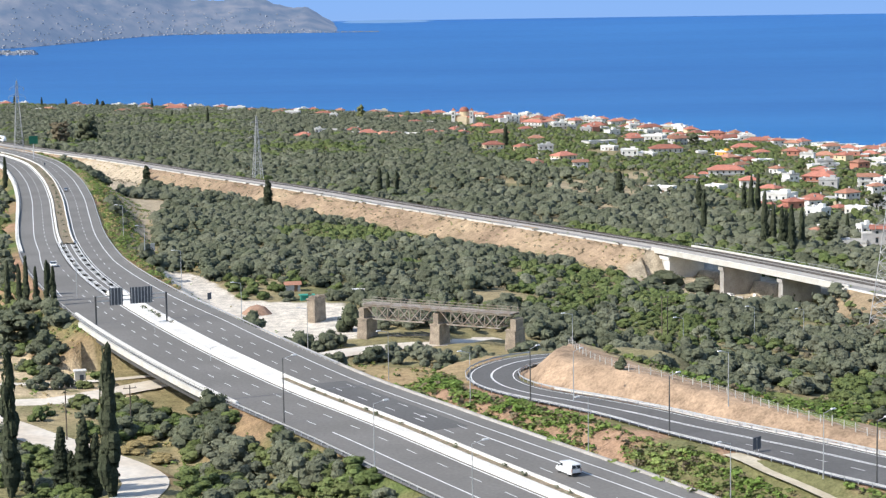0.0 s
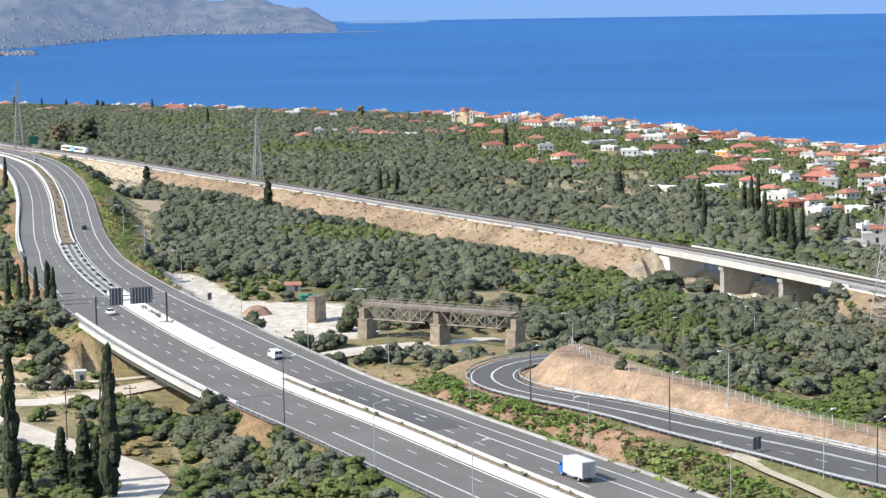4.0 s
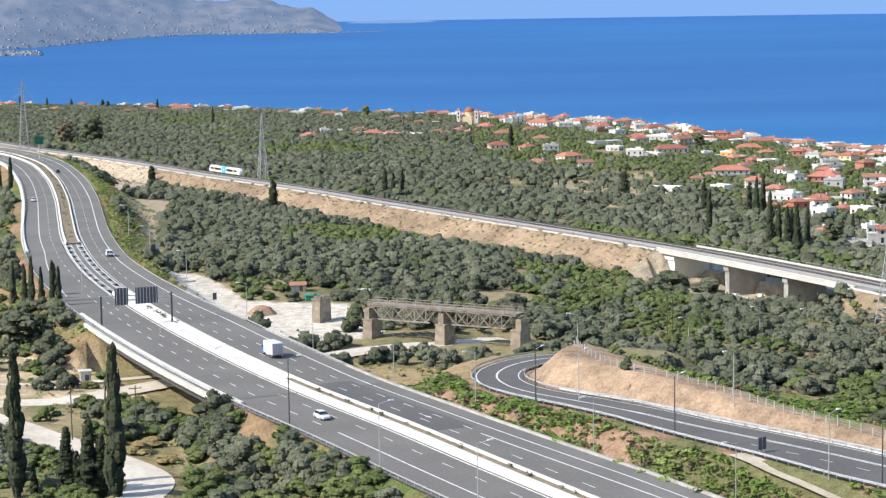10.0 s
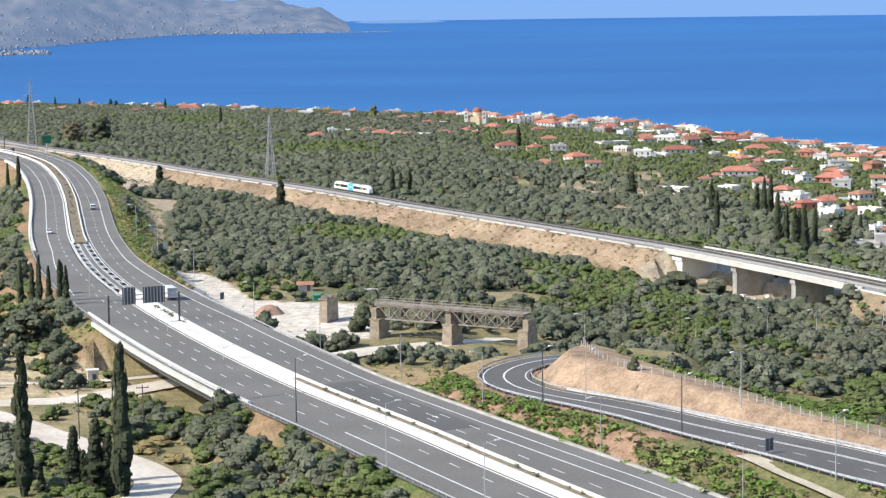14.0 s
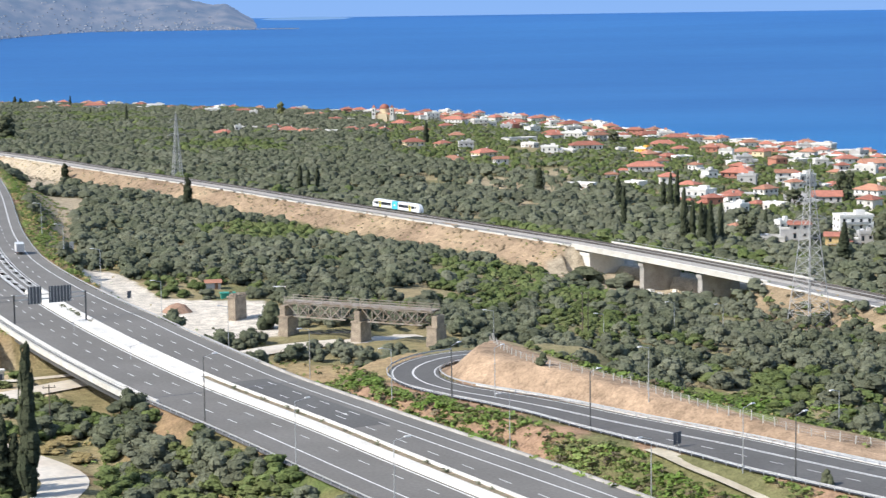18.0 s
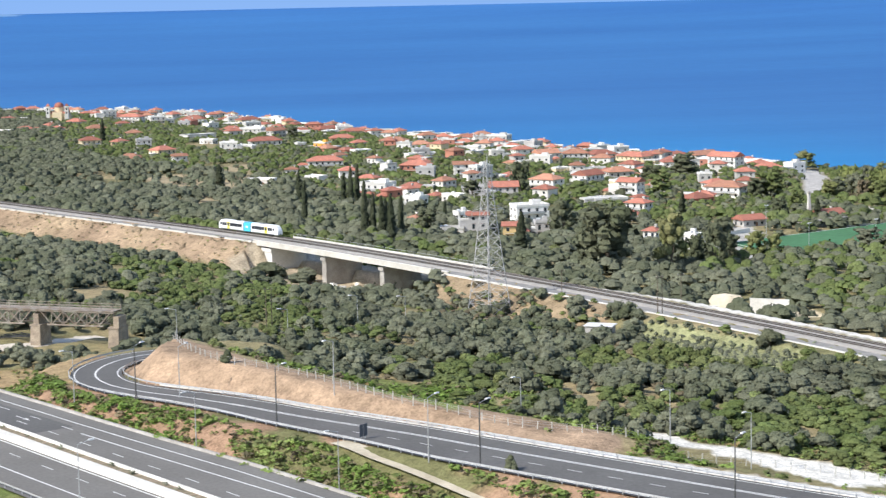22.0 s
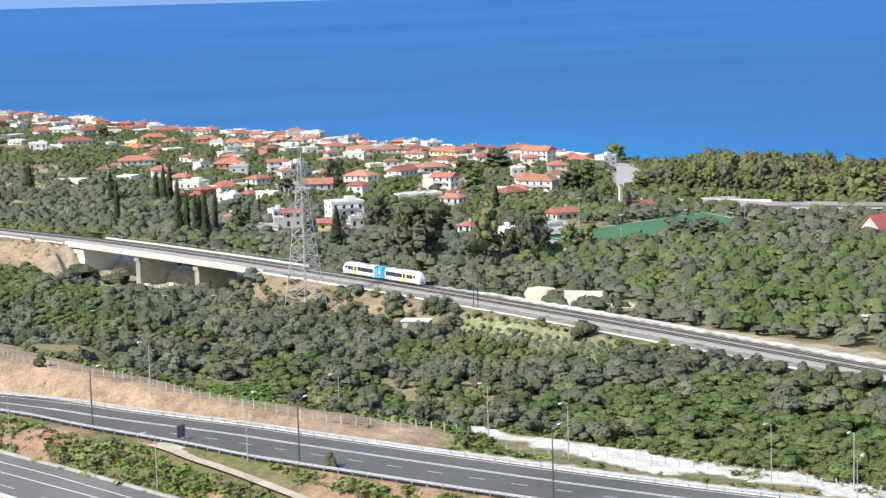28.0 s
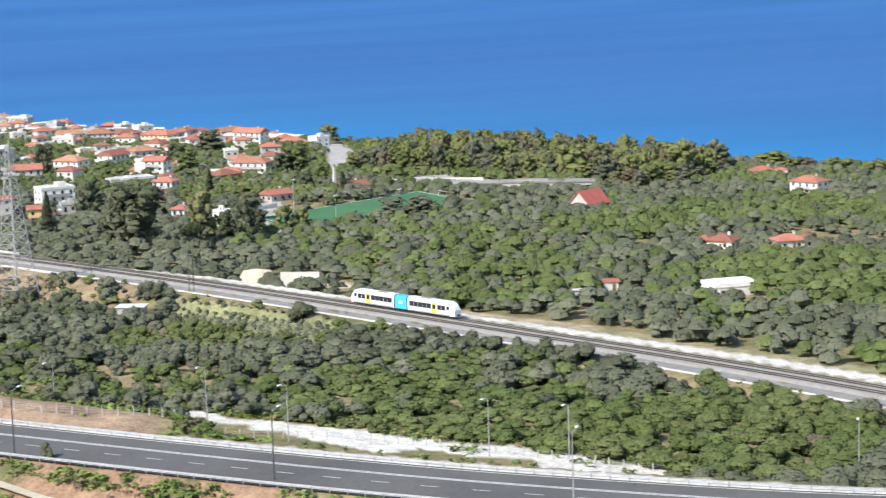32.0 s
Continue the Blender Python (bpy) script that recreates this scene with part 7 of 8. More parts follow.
part("roof", Shape().box((0, 0, 10.0), (20.6, 13.6, 1.6), 0, 0.6), TILE, ch)

# the barn with a steep red roof
bz = ground_at(410, 748)
barn = thing("barn", pose(410, 751, bz, 0, 0, 30), "white barn with a steep red roof", "barn")
part("wall", Shape().box((0, 0, 1.6), (16, 10, 4.2)), PLASTER, barn)
g = Shape()
for sx in (-8.0, 7.7):
    g.faces([(sx, -5, 3.7), (sx, 5, 3.7), (sx, 0, 9.0), (sx + 0.3, -5, 3.7), (sx + 0.3, 5, 3.7), (sx + 0.3, 0, 9.0)], [(0, 1, 2), (3, 5, 4), (0, 2, 5, 3), (1, 4, 5, 2)])
part("gable", g, PLASTER, barn)
for sy in (-1, 1):
    r = Shape().faces([(-8.6, sy * 5.6, 3.1), (8.6, sy * 5.6, 3.1), (8.6, 0, 9.2), (-8.6, 0, 9.2), (-8.6, sy * 5.6, 3.4), (8.6, sy * 5.6, 3.4), (8.6, 0, 9.5), (-8.6, 0, 9.5)],
                      [(0, 1, 2, 3), (4, 5, 6, 7), (0, 1, 5, 4), (1, 2, 6, 5), (2, 3, 7, 6), (3, 0, 4, 7)])
    part("roof", r, REDSHEET, barn)


# ---------------------------------------------------------------- the village
WALLS = {"white": (PLASTER, "white"), "cream": (CREAM, "cream"), "grey": (GREYP, "grey"), "orange": (ORANGEP, "bright orange"), "rose": (ROSEP, "dark rose"), "yellow": (YELLOWP, "ochre")}


def house(x, y, w, d, storeys, roof, wall, face=None, detail=True):
    """A plastered house: walls, hipped, gabled or flat roof, windows, balconies, chimney."""
    rng = random.Random(int(x * 31 + y * 17))
    z = min(ground_at(x, y), ground_at(x - w / 3, y - d / 3), ground_at(x + w / 3, y - d / 3)) - 0.3
    face = math.degrees(math.atan2(-x, y)) * 0.6 + rng.uniform(-48, 48) if face is None else face
    m, tone = WALLS[wall]
    kind = {"hip": "hipped red tiled roof", "gable": "gabled red tiled roof", "flat": "flat roof terrace"}[roof]
    t = thing("house", pose(x, y, z, 0, 0, face), "%s %s house with a %s" % (tone, ("single-storey", "two-storey", "three-storey")[storeys - 1], kind), "house", "village houses")
    HOUSE_SPOTS.append((x, y, max(w, d) * 0.5 + 4.0))
    h = 2.85 * storeys + 0.6
    part("wall", Shape().box((0, 0, h / 2), (w, d, h)), m, t)
    e, tm = 0.75, TILE_PALE if rng.random() < 0.3 else TILE
    if roof == "flat":
        s = Shape().box((0, 0, h + 0.12), (w + 0.5, d + 0.5, 0.26))
        for sx, sy, lx, ly in ((0, -1, w, 0.2), (0, 1, w, 0.2), (-1, 0, 0.2, d), (1, 0, 0.2, d)):
            s.box((sx * w / 2, sy * d / 2, h + 0.65), (lx + 0.2, ly + 0.2, 0.8))
        part("roof", s, PLASTER if wall != "grey" else GREYP, t)
        if storeys > 1:
            part("stair_head", Shape().box((w * 0.2, d * 0.1, h + 1.3), (w * 0.28, d * 0.35, 2.4)), m, t)
        part("water_tank", Shape().rod((-w * 0.25 - 0.7, 0, h + 1.3), (-w * 0.25 + 0.7, 0, h + 1.3), 0.5, n=8), WHITEGREY, t)
    else:
        k = d * 0.25
        rw = max(0.4, (w - d) / 2) if roof == "hip" else w / 2 + e
        b = [(-w / 2 - e, -d / 2 - e, h), (w / 2 + e, -d / 2 - e, h), (w / 2 + e, d / 2 + e, h), (-w / 2 - e, d / 2 + e, h)]
        lo = [(p[0], p[1], p[2] - 0.22) for p in b]
        top = [(-rw, 0, h + k), (rw, 0, h + k)]
        part("roof", Shape().faces(b + top + lo, [(0, 1, 5, 4), (2, 3, 4, 5), (0, 4, 3), (1, 2, 5), (6, 7, 8, 9), (0, 1, 7, 6), (1, 2, 8, 7), (2, 3, 9, 8), (3, 0, 6, 9)]), tm, t)
        part("chimney", Shape().box((w * 0.22, d * 0.12, h + k * 0.8), (0.8, 0.8, 1.9)).box((w * 0.22, d * 0.12, h + k * 0.8 + 1.0), (1.1, 1.1, 0.18)), PLASTER, t)
    if rng.random() < 0.5:
        ww, wd, wh = w * rng.uniform(0.35, 0.55), d * 0.7, 3.1 * max(1, storeys - 1) + 0.7
        sx = rng.choice((-1, 1))
        wing = part("wing", Shape().box((sx * (w / 2 + ww / 2 - 0.6), -d * 0.1, wh / 2), (ww, wd, wh)), m, t)
        if roof == "flat" or rng.random() < 0.5:
            part("wing_roof", Shape().box((sx * (w / 2 + ww / 2 - 0.6), -d * 0.1, wh + 0.3), (ww + 0.3, wd + 0.3, 0.7)), PLASTER, wing)
        else:
            part("wing_roof", Shape().box((sx * (w / 2 + ww / 2 - 0.6), -d * 0.1, wh + 0.6), (ww + 0.8, wd + 0.8, 1.2), 0, 0.25), tm, wing)
        part("window", Shape().box((sx * (w / 2 + ww / 2 - 0.6), -d * 0.1 - wd / 2 - 0.03, 1.75), (1.2, 0.1, 1.2)), GLASS, wing)
    if not detail:
        n = max(2, int(w / 4.5))
        for f in range(storeys):
            for i in range(n):
                part("window", Shape().box((-w / 2 + (i + 0.5) * w / n, -d / 2 - 0.04, 1.6 + 2.8 * f), (1.2, 0.1, 1.3)), GLASS, t)
        return t
    n = max(2, int(w / 3.6))
    for f in range(storeys):
        for i in range(n):
            px = -w / 2 + (i + 0.5) * w / n
            big = f > 0 and rng.random() < 0.5
            wd = part("window", Shape().box((px, -d / 2 - 0.03, (1.75 if not big else 1.35) + 3.0 * f), (1.15, 0.1, 1.2 if not big else 2.0)), GLASS, t)
            part("frame", Shape().box((px, -d / 2 - 0.05, (2.5 if not big else 2.47) + 3.0 * f), (1.6, 0.16, 0.14)), SHUTTER if rng.random() < 0.5 else PLASTER, wd)
        for sy in (-0.25, 0.25):
            for sx in (-1, 1):
                part("window", Shape().box((sx * (w / 2 + 0.03), sy * d, 1.75 + 3.0 * f), (0.1, 1.2, 1.35)), GLASS, t)
        if f and rng.random() < 0.75:
            bw = w * rng.uniform(0.5, 0.95)
            b = part("balcony", Shape().box((0, -d / 2 - 0.75, 3.0 * f + 0.12), (bw, 1.5, 0.2)), PLASTER, t)
            part("parapet", Shape().box((0, -d / 2 - 1.46, 3.0 * f + 0.65), (bw, 0.1, 0.9)), m if rng.random() < 0.6 else STEEL, b)
    part("door", Shape().box((w * 0.08, -d / 2 - 0.05, 1.15), (1.1, 0.12, 2.2)), SHUTTER, t)
    return t


house(62.9, 1587.4, 11.4, 8.2, 1, "hip", "cream")
house(80.9, 1731.2, 12.5, 9.0, 1, "hip", "cream")
house(91.1, 1983.3, 24.2, 11.5, 2, "hip", "white")
house(114.4, 1966.0, 14.2, 10.2, 2, "flat", "white")
house(123.6, 1968.7, 7.7, 6.0, 1, "flat", "white")
house(153.5, 2019.9, 22.4, 11.5, 1, "hip", "cream")
house(134.8, 1892.2, 10.5, 7.6, 2, "flat", "grey")
house(78.8, 1537.4, 11.1, 8.0, 2, "flat", "grey")
house(86.2, 1433.7, 15.1, 10.9, 2, "hip", "cream")
house(91.1, 1333.8, 8.9, 6.4, 2, "gable", "white")
house(61.3, 1377.2, 16.0, 11.5, 1, "hip", "cream")
house(127.2, 1682.6, 19.6, 11.5, 1, "flat", "white")
house(132.2, 1580.7, 8.8, 6.3, 1, "flat", "white")
house(170.5, 1809.4, 18.1, 11.5, 1, "hip", "cream")
house(197.7, 1928.5, 21.5, 11.5, 2, "hip", "cream")
house(182.6, 1746.9, 19.4, 11.5, 2, "flat", "white")
house(229.6, 2007.4, 24.6, 11.5, 2, "flat", "white")
house(196.4, 1692.2, 13.2, 9.5, 2, "gable", "grey")
house(139.1, 1504.7, 12.6, 9.0, 2, "flat", "white")
house(151.2, 1509.8, 11.8, 8.5, 1, "flat", "white")
house(172.4, 1562.1, 24.4, 11.5, 2, "hip", "white")
house(226.8, 1791.5, 22.0, 11.5, 1, "hip", "cream")
house(259.1, 1829.0, 25.6, 11.5, 1, "hip", "rose")
house(209.7, 1510.9, 10.6, 7.6, 2, "flat", "orange")
house(243.6, 1637.6, 20.2, 11.5, 1, "hip", "cream")
house(248.4, 1580.8, 11.5, 8.3, 1, "hip", "grey")
house(198.8, 1559.7, 5.7, 6.0, 1, "flat", "white")
house(181.4, 1296.9, 22.5, 11.5, 2, "hip", "white")
house(298.4, 1787.9, 23.1, 11.5, 1, "flat", "white")
house(275.4, 1782.5, 20.0, 11.5, 1, "hip", "cream")
house(279.3, 1598.8, 21.6, 11.5, 1, "hip", "cream")
house(289.3, 1536.2, 15.6, 11.2, 1, "hip", "white")
house(229.6, 1237.2, 18.1, 11.5, 2, "hip", "rose")
house(126.5, 1154.7, 11.6, 8.3, 1, "flat", "white")
house(179.2, 1080.2, 16.4, 11.5, 2, "flat", "white")
house(201.6, 1097.9, 13.6, 9.8, 1, "hip", "cream")
house(179.8, 971.4, 9.9, 7.1, 2, "flat", "white")
house(164.9, 891.1, 6.0, 6.0, 1, "hip", "cream")
house(329.4, 1763.5, 17.9, 11.5, 1, "flat", "white")
house(352.5, 1714.0, 10.7, 7.7, 1, "flat", "white")
house(355.4, 1685.8, 17.2, 11.5, 1, "hip", "cream")
house(368.4, 1678.4, 14.3, 10.3, 2, "hip", "cream")
house(378.4, 1658.1, 18.8, 11.5, 2, "flat", "white")
house(394.4, 1622.4, 22.2, 11.5, 1, "flat", "white")
house(761.5, 2990.6, 26.0, 11.5, 1, "hip", "cream")
house(249.6, 1193.7, 10.1, 7.3, 3, "gable", "white")
house(257.5, 1177.4, 11.4, 8.2, 3, "flat", "white")
house(222.4, 1113.6, 11.3, 8.2, 2, "hip", "white")
house(210.1, 1020.2, 8.1, 6.0, 1, "flat", "white")
house(201.6, 1031.1, 7.6, 6.0, 1, "hip", "cream")
house(344.4, 1433.1, 13.9, 10.0, 2, "hip", "white")
house(348.3, 1378.5, 15.8, 11.3, 2, "gable", "white")
house(243.0, 1055.9, 15.0, 10.8, 2, "gable", "grey")
house(275.4, 1089.0, 15.6, 11.2, 2, "hip", "white")
house(370.7, 1383.0, 18.2, 11.5, 2, "hip", "white")
house(387.7, 1374.6, 17.4, 11.5, 2, "hip", "white")
house(404.3, 1352.5, 23.5, 11.5, 2, "hip", "cream")
house(310.8, 1131.7, 15.0, 10.8, 2, "gable", "white")
house(342.5, 1178.6, 15.6, 11.3, 2, "hip", "white")
house(306.1, 1030.5, 11.9, 8.6, 3, "gable", "white")
house(287.0, 1007.4, 17.4, 11.5, 1, "flat", "white")
house(282.8, 939.2, 10.9, 7.8, 2, "hip", "white")
house(267.3, 909.7, 12.6, 9.1, 1, "hip", "white")
house(182.9, 844.8, 8.2, 6.0, 3, "gable", "grey")
house(172.0, 845.7, 10.6, 7.6, 1, "flat", "white")
house(185.4, 889.4, 5.6, 6.0, 2, "flat", "white")
house(194.3, 828.2, 8.0, 6.0, 2, "gable", "yellow")
house(217.7, 893.8, 15.3, 11.0, 3, "flat", "white")
house(210.9, 843.8, 6.3, 6.0, 2, "flat", "grey")
house(453.5, 1420.5, 24.8, 11.5, 1, "hip", "cream")
house(464.6, 1386.3, 21.1, 11.5, 2, "gable", "white")
house(364.6, 1065.0, 12.5, 9.0, 2, "hip", "white")
house(335.0, 1007.8, 14.7, 10.6, 1, "hip", "rose")
house(245.5, 796.5, 5.6, 6.0, 2, "hip", "white")
house(423.0, 1345.5, 6.3, 6.0, 1, "flat", "white")
house(257.2, 778.9, 4.6, 6.0, 2, "flat", "white")
house(447.7, 1286.3, 21.1, 11.5, 3, "gable", "white")
house(484.8, 1337.8, 19.7, 11.5, 1, "flat", "white")
house(473.5, 1276.1, 15.1, 10.9, 1, "hip", "white")
house(361.1, 1038.0, 20.1, 11.5, 2, "hip", "white")
house(344.3, 1026.1, 12.0, 8.7, 1, "hip", "rose")
house(312.5, 866.2, 11.8, 8.5, 1, "gable", "grey")
house(365.3, 904.8, 13.5, 9.8, 1, "gable", "cream")
house(-466.0, 2430.4, 16.4, 11.5, 1, "hip", "white")
house(-36.9, 198.8, 1.8, 6.0, 1, "hip", "white")
house(-35.3, 199.1, 1.4, 6.0, 1, "flat", "white")
house(-365.2, 2352.9, 19.8, 11.5, 1, "hip", "rose")
house(-30.2, 199.9, 1.7, 6.0, 1, "flat", "white")
house(-351.8, 2440.8, 19.1, 11.5, 1, "hip", "white")
house(-311.9, 2414.4, 26.0, 11.5, 2, "hip", "white")
house(-358.6, 2609.0, 17.5, 11.5, 1, "flat", "white")
house(-23.7, 200.8, 1.6, 6.0, 1, "flat", "white")
house(-268.4, 2443.7, 23.1, 11.5, 1, "flat", "white")
house(-245.6, 2459.7, 20.5, 11.5, 2, "flat", "white")
house(-224.3, 2420.7, 14.8, 10.7, 1, "hip", "white")
house(-214.1, 2505.2, 20.9, 11.5, 1, "flat", "white")
house(-163.4, 2262.4, 16.3, 11.5, 2, "flat", "white")
house(-184.5, 2331.6, 16.8, 11.5, 1, "hip", "white")
house(-129.0, 2253.1, 20.0, 11.5, 1, "hip", "cream")
house(-112.9, 2157.1, 8.4, 6.0, 2, "flat", "white")
house(-134.1, 2192.8, 14.6, 10.5, 1, "flat", "white")
house(-7.0, 202.0, 1.2, 6.0, 1, "flat", "white")
house(-48.0, 2138.6, 26.0, 11.5, 1, "hip", "rose")
house(-36.8, 2333.4, 23.3, 11.5, 1, "flat", "white")
house(-26.1, 1998.4, 19.9, 11.5, 1, "hip", "rose")
house(-14.1, 2026.3, 7.9, 6.0, 1, "flat", "white")
house(-93.9, 1790.6, 19.8, 11.5, 1, "flat", "grey")
house(-104.7, 1746.1, 5.8, 6.0, 2, "flat", "white")
house(-114.2, 1707.1, 16.1, 11.5, 1, "hip", "rose")
house(-76.4, 1798.1, 14.9, 10.8, 1, "hip", "white")
house(-63.0, 1757.2, 15.6, 11.2, 1, "hip", "cream")
house(-48.2, 1749.3, 14.5, 10.5, 1, "hip", "grey")
house(-36.9, 1790.3, 7.9, 6.0, 1, "flat", "white")
house(-27.1, 1766.7, 14.7, 10.6, 1, "flat", "white")
house(-8.7, 1798.8, 15.9, 11.5, 1, "hip", "white")
house(13.3, 1861.6, 13.4, 9.6, 1, "hip", "cream")
house(39.8, 1556.5, 14.7, 10.6, 2, "hip", "cream")
house(52.1, 1816.0, 16.1, 11.5, 1, "hip", "cream")
house(37.5, 1939.5, 16.1, 11.5, 1, "hip", "white")
house(71.1, 2038.5, 13.6, 9.8, 3, "flat", "white")
house(79.1, 1906.4, 11.6, 8.4, 1, "hip", "white")
house(19.0, 1825.0, 10.1, 7.3, 1, "hip", "white")
house(393.5, 621.1, 10.0, 8.0, 1, "hip", "white")
house(411.8, 606.4, 10.5, 8.0, 1, "hip", "white")
house(314.5, 492.6, 13.6, 10.0, 1, "flat", "white")
house(597.3, 903.4, 13.8, 10.0, 1, "hip", "white")
house(554.2, 798.5, 14.6, 10.5, 2, "hip", "white")


def far_village():
    """The dense rows of houses along the shore."""
    rng = random.Random(12)
    c = np.array(COAST, float)
    cl = spline([(a, b, 0) for a, b in COAST[1:14]], 20.0)
    total = float(arc(cl)[-1])
    i = 0
    for row, (off, gap, chance) in enumerate(((24, 17, 0.85), (48, 18, 0.74), (76, 20, 0.6), (108, 22, 0.42), (142, 25, 0.3), (184, 28, 0.18), (230, 31, 0.12))):
        s = 12.0
        while s < total:
            p, d = along(cl, s)
            s += gap * rng.uniform(0.75, 1.3)
            nx, ny = d[1], -d[0]
            x, y = p[0] + nx * off + rng.uniform(-5, 5), p[1] + ny * off + rng.uniform(-5, 5)
            if rng.random() > chance:
                continue
            west = x < -20
            if (west and (row > 1 or rng.random() < 0.55)) or x > 500 or y < 1240:
                continue
            if row > 4 and x < 110:
                continue
            if any(math.hypot(x - hx, y - hy) < hr + 6 for hx, hy, hr in HOUSE_SPOTS):
                continue
            if math.hypot(x - 23, y - 1985) < 26:
                continue
            st = 1 if rng.random() < 0.45 else 2
            roof = "hip" if rng.random() < 0.62 else "flat"
            wall = rng.choice(["white", "white", "cream", "white", "grey", "white", "rose"])
            house(x, y, rng.uniform(9, 15), rng.uniform(8, 11), st, roof, wall, None, False)
            i += 1


VILLAGE = [(150, 1010), (215, 930), (290, 905), (340, 930), (385, 1030), (425, 1150), (478, 1300), (430, 1500), (300, 1570), (200, 1510), (150, 1260)]


def infill():
    """Small houses and outbuildings between the larger ones."""
    rng = random.Random(31)
    xs, ys = scatter(150, 480, 900, 1570, 21.0, 95, 0.3, 0.6)
    ok = inside(xs, ys, VILLAGE) & ~inside(xs, ys, CAR_PARK)
    for x, y in zip(xs[ok].tolist(), ys[ok].tolist()):
        if rng.random() < 0.84 or any(math.hypot(x - hx, y - hy) < hr + 2 for hx, hy, hr in HOUSE_SPOTS):
            continue
        w = rng.uniform(7, 12)
        house(x, y, w, w * rng.uniform(0.7, 0.9), 1 if rng.random() < 0.5 else 2, "hip" if rng.random() < 0.6 else "flat", rng.choice(["white", "white", "cream", "grey", "white", "rose", "white"]), None, False)


far_village()
infill()
plant()


# ---------------------------------------------------------------- single trees
for x, y, h, w in ((-121, 562, 13, 0.11), (-116, 553, 12, 0.12), (-113, 548, 14, 0.1), (-109, 541, 11, 0.12),
                   (-105, 536, 12, 0.12), (-102, 529, 11, 0.12), (-107, 549, 9, 0.13), (-194, 905, 14, 0.13), (-201, 915, 13, 0.12), (-76, 350, 26, 0.095), (-57.8, 344.5, 26.5, 0.105),
                   (-67, 349, 12.4, 0.2), (-63, 348, 13.9, 0.2), (-60.8, 348, 11.2, 0.2), (-73, 349.5, 5.8, 0.2), (-65.2, 348.5, 8.2, 0.2)):
    cypress(x, y, h, w)
cypress(129.1, 1021.2, 16.6, 0.166)
cypress(115.3, 893.5, 20.1, 0.130)
cypress(95.1, 1087.0, 15.2, 0.252)
cypress(150.3, 1010.2, 15.6, 0.161)
cypress(152.4, 1000.2, 19.2, 0.130)
cypress(156.2, 1004.2, 20.4, 0.124)
cypress(131.9, 829.7, 23.4, 0.111)
cypress(135.4, 829.6, 18.3, 0.132)
cypress(137.4, 820.6, 18.6, 0.130)
cypress(140.6, 816.4, 19.4, 0.141)
cypress(145.5, 820.2, 18.6, 0.121)
cypress(141.3, 832.6, 16.5, 0.127)
cypress(181.4, 758.6, 17.0, 0.209)
cypress(181.0, 905.8, 10.3, 0.167)
cypress(299.8, 924.3, 11.4, 0.229)
cypress(358.6, 901.1, 10.3, 0.292)
cypress(-555.5, 2667.4, 16.6, 0.202)
cypress(-512.8, 2629.5, 14.9, 0.185)
cypress(-492.9, 2692.3, 12.1, 0.277)
cypress(-33.6, 196.9, 1.0, 0.288)
cypress(-445.3, 2652.9, 11.9, 0.370)
cypress(-428.9, 2597.9, 10.2, 0.476)
cypress(-30.9, 197.4, 0.9, 0.277)
cypress(-350.1, 2481.9, 15.3, 0.168)
cypress(-282.1, 2144.9, 9.6, 0.231)
cypress(-216.3, 1895.0, 17.5, 0.157)
cypress(-33.5, 1098.5, 14.7, 0.185)
cypress(-28.6, 1084.6, 13.3, 0.152)
cypress(-23.9, 1087.7, 14.5, 0.154)
cypress(-85.5, 999.6, 15.6, 0.251)
cypress(-169.2, 1167.4, 9.8, 0.394)
cypress(-444.7, 2197.5, 7.5, 0.246)
cypress(51.0, 1609.1, 17.9, 0.204)


def big_tree(name, x, y, dia, tall, m, lab, bole=0.3):
    z = ground_at(x, y)
    t = thing(name, pose(x, y, z, 0, 0, (x * 7) % 360), lab, "tree", "large trees")
    part("trunk", TRUNK, BARK, t, at=Matrix.Diagonal((tall * 0.11, tall * 0.11, tall, 1)))
    if m.name not in CROWN_MESH:
        CROWN_MESH[m.name] = [card_mesh("crown", v, m) for v in NEAR_O]
    if tall < 9.5 and bole < 0.4:
        part("crown", CROWN_MESH[m.name][int(x) % 5], m, t, at=Matrix.Diagonal((dia, dia, tall, 1)))
        return
    if m.name not in TALL_MESH:
        TALL_MESH[m.name] = [card_mesh("crown", v, m) for v in TALL_O]
    part("crown", TALL_MESH[m.name][int(x + y) % 4], m, t, at=pose(0, 0, tall * bole * 0.3) @ Matrix.Diagonal((dia, dia, tall * (1 - bole * 0.3), 1)))


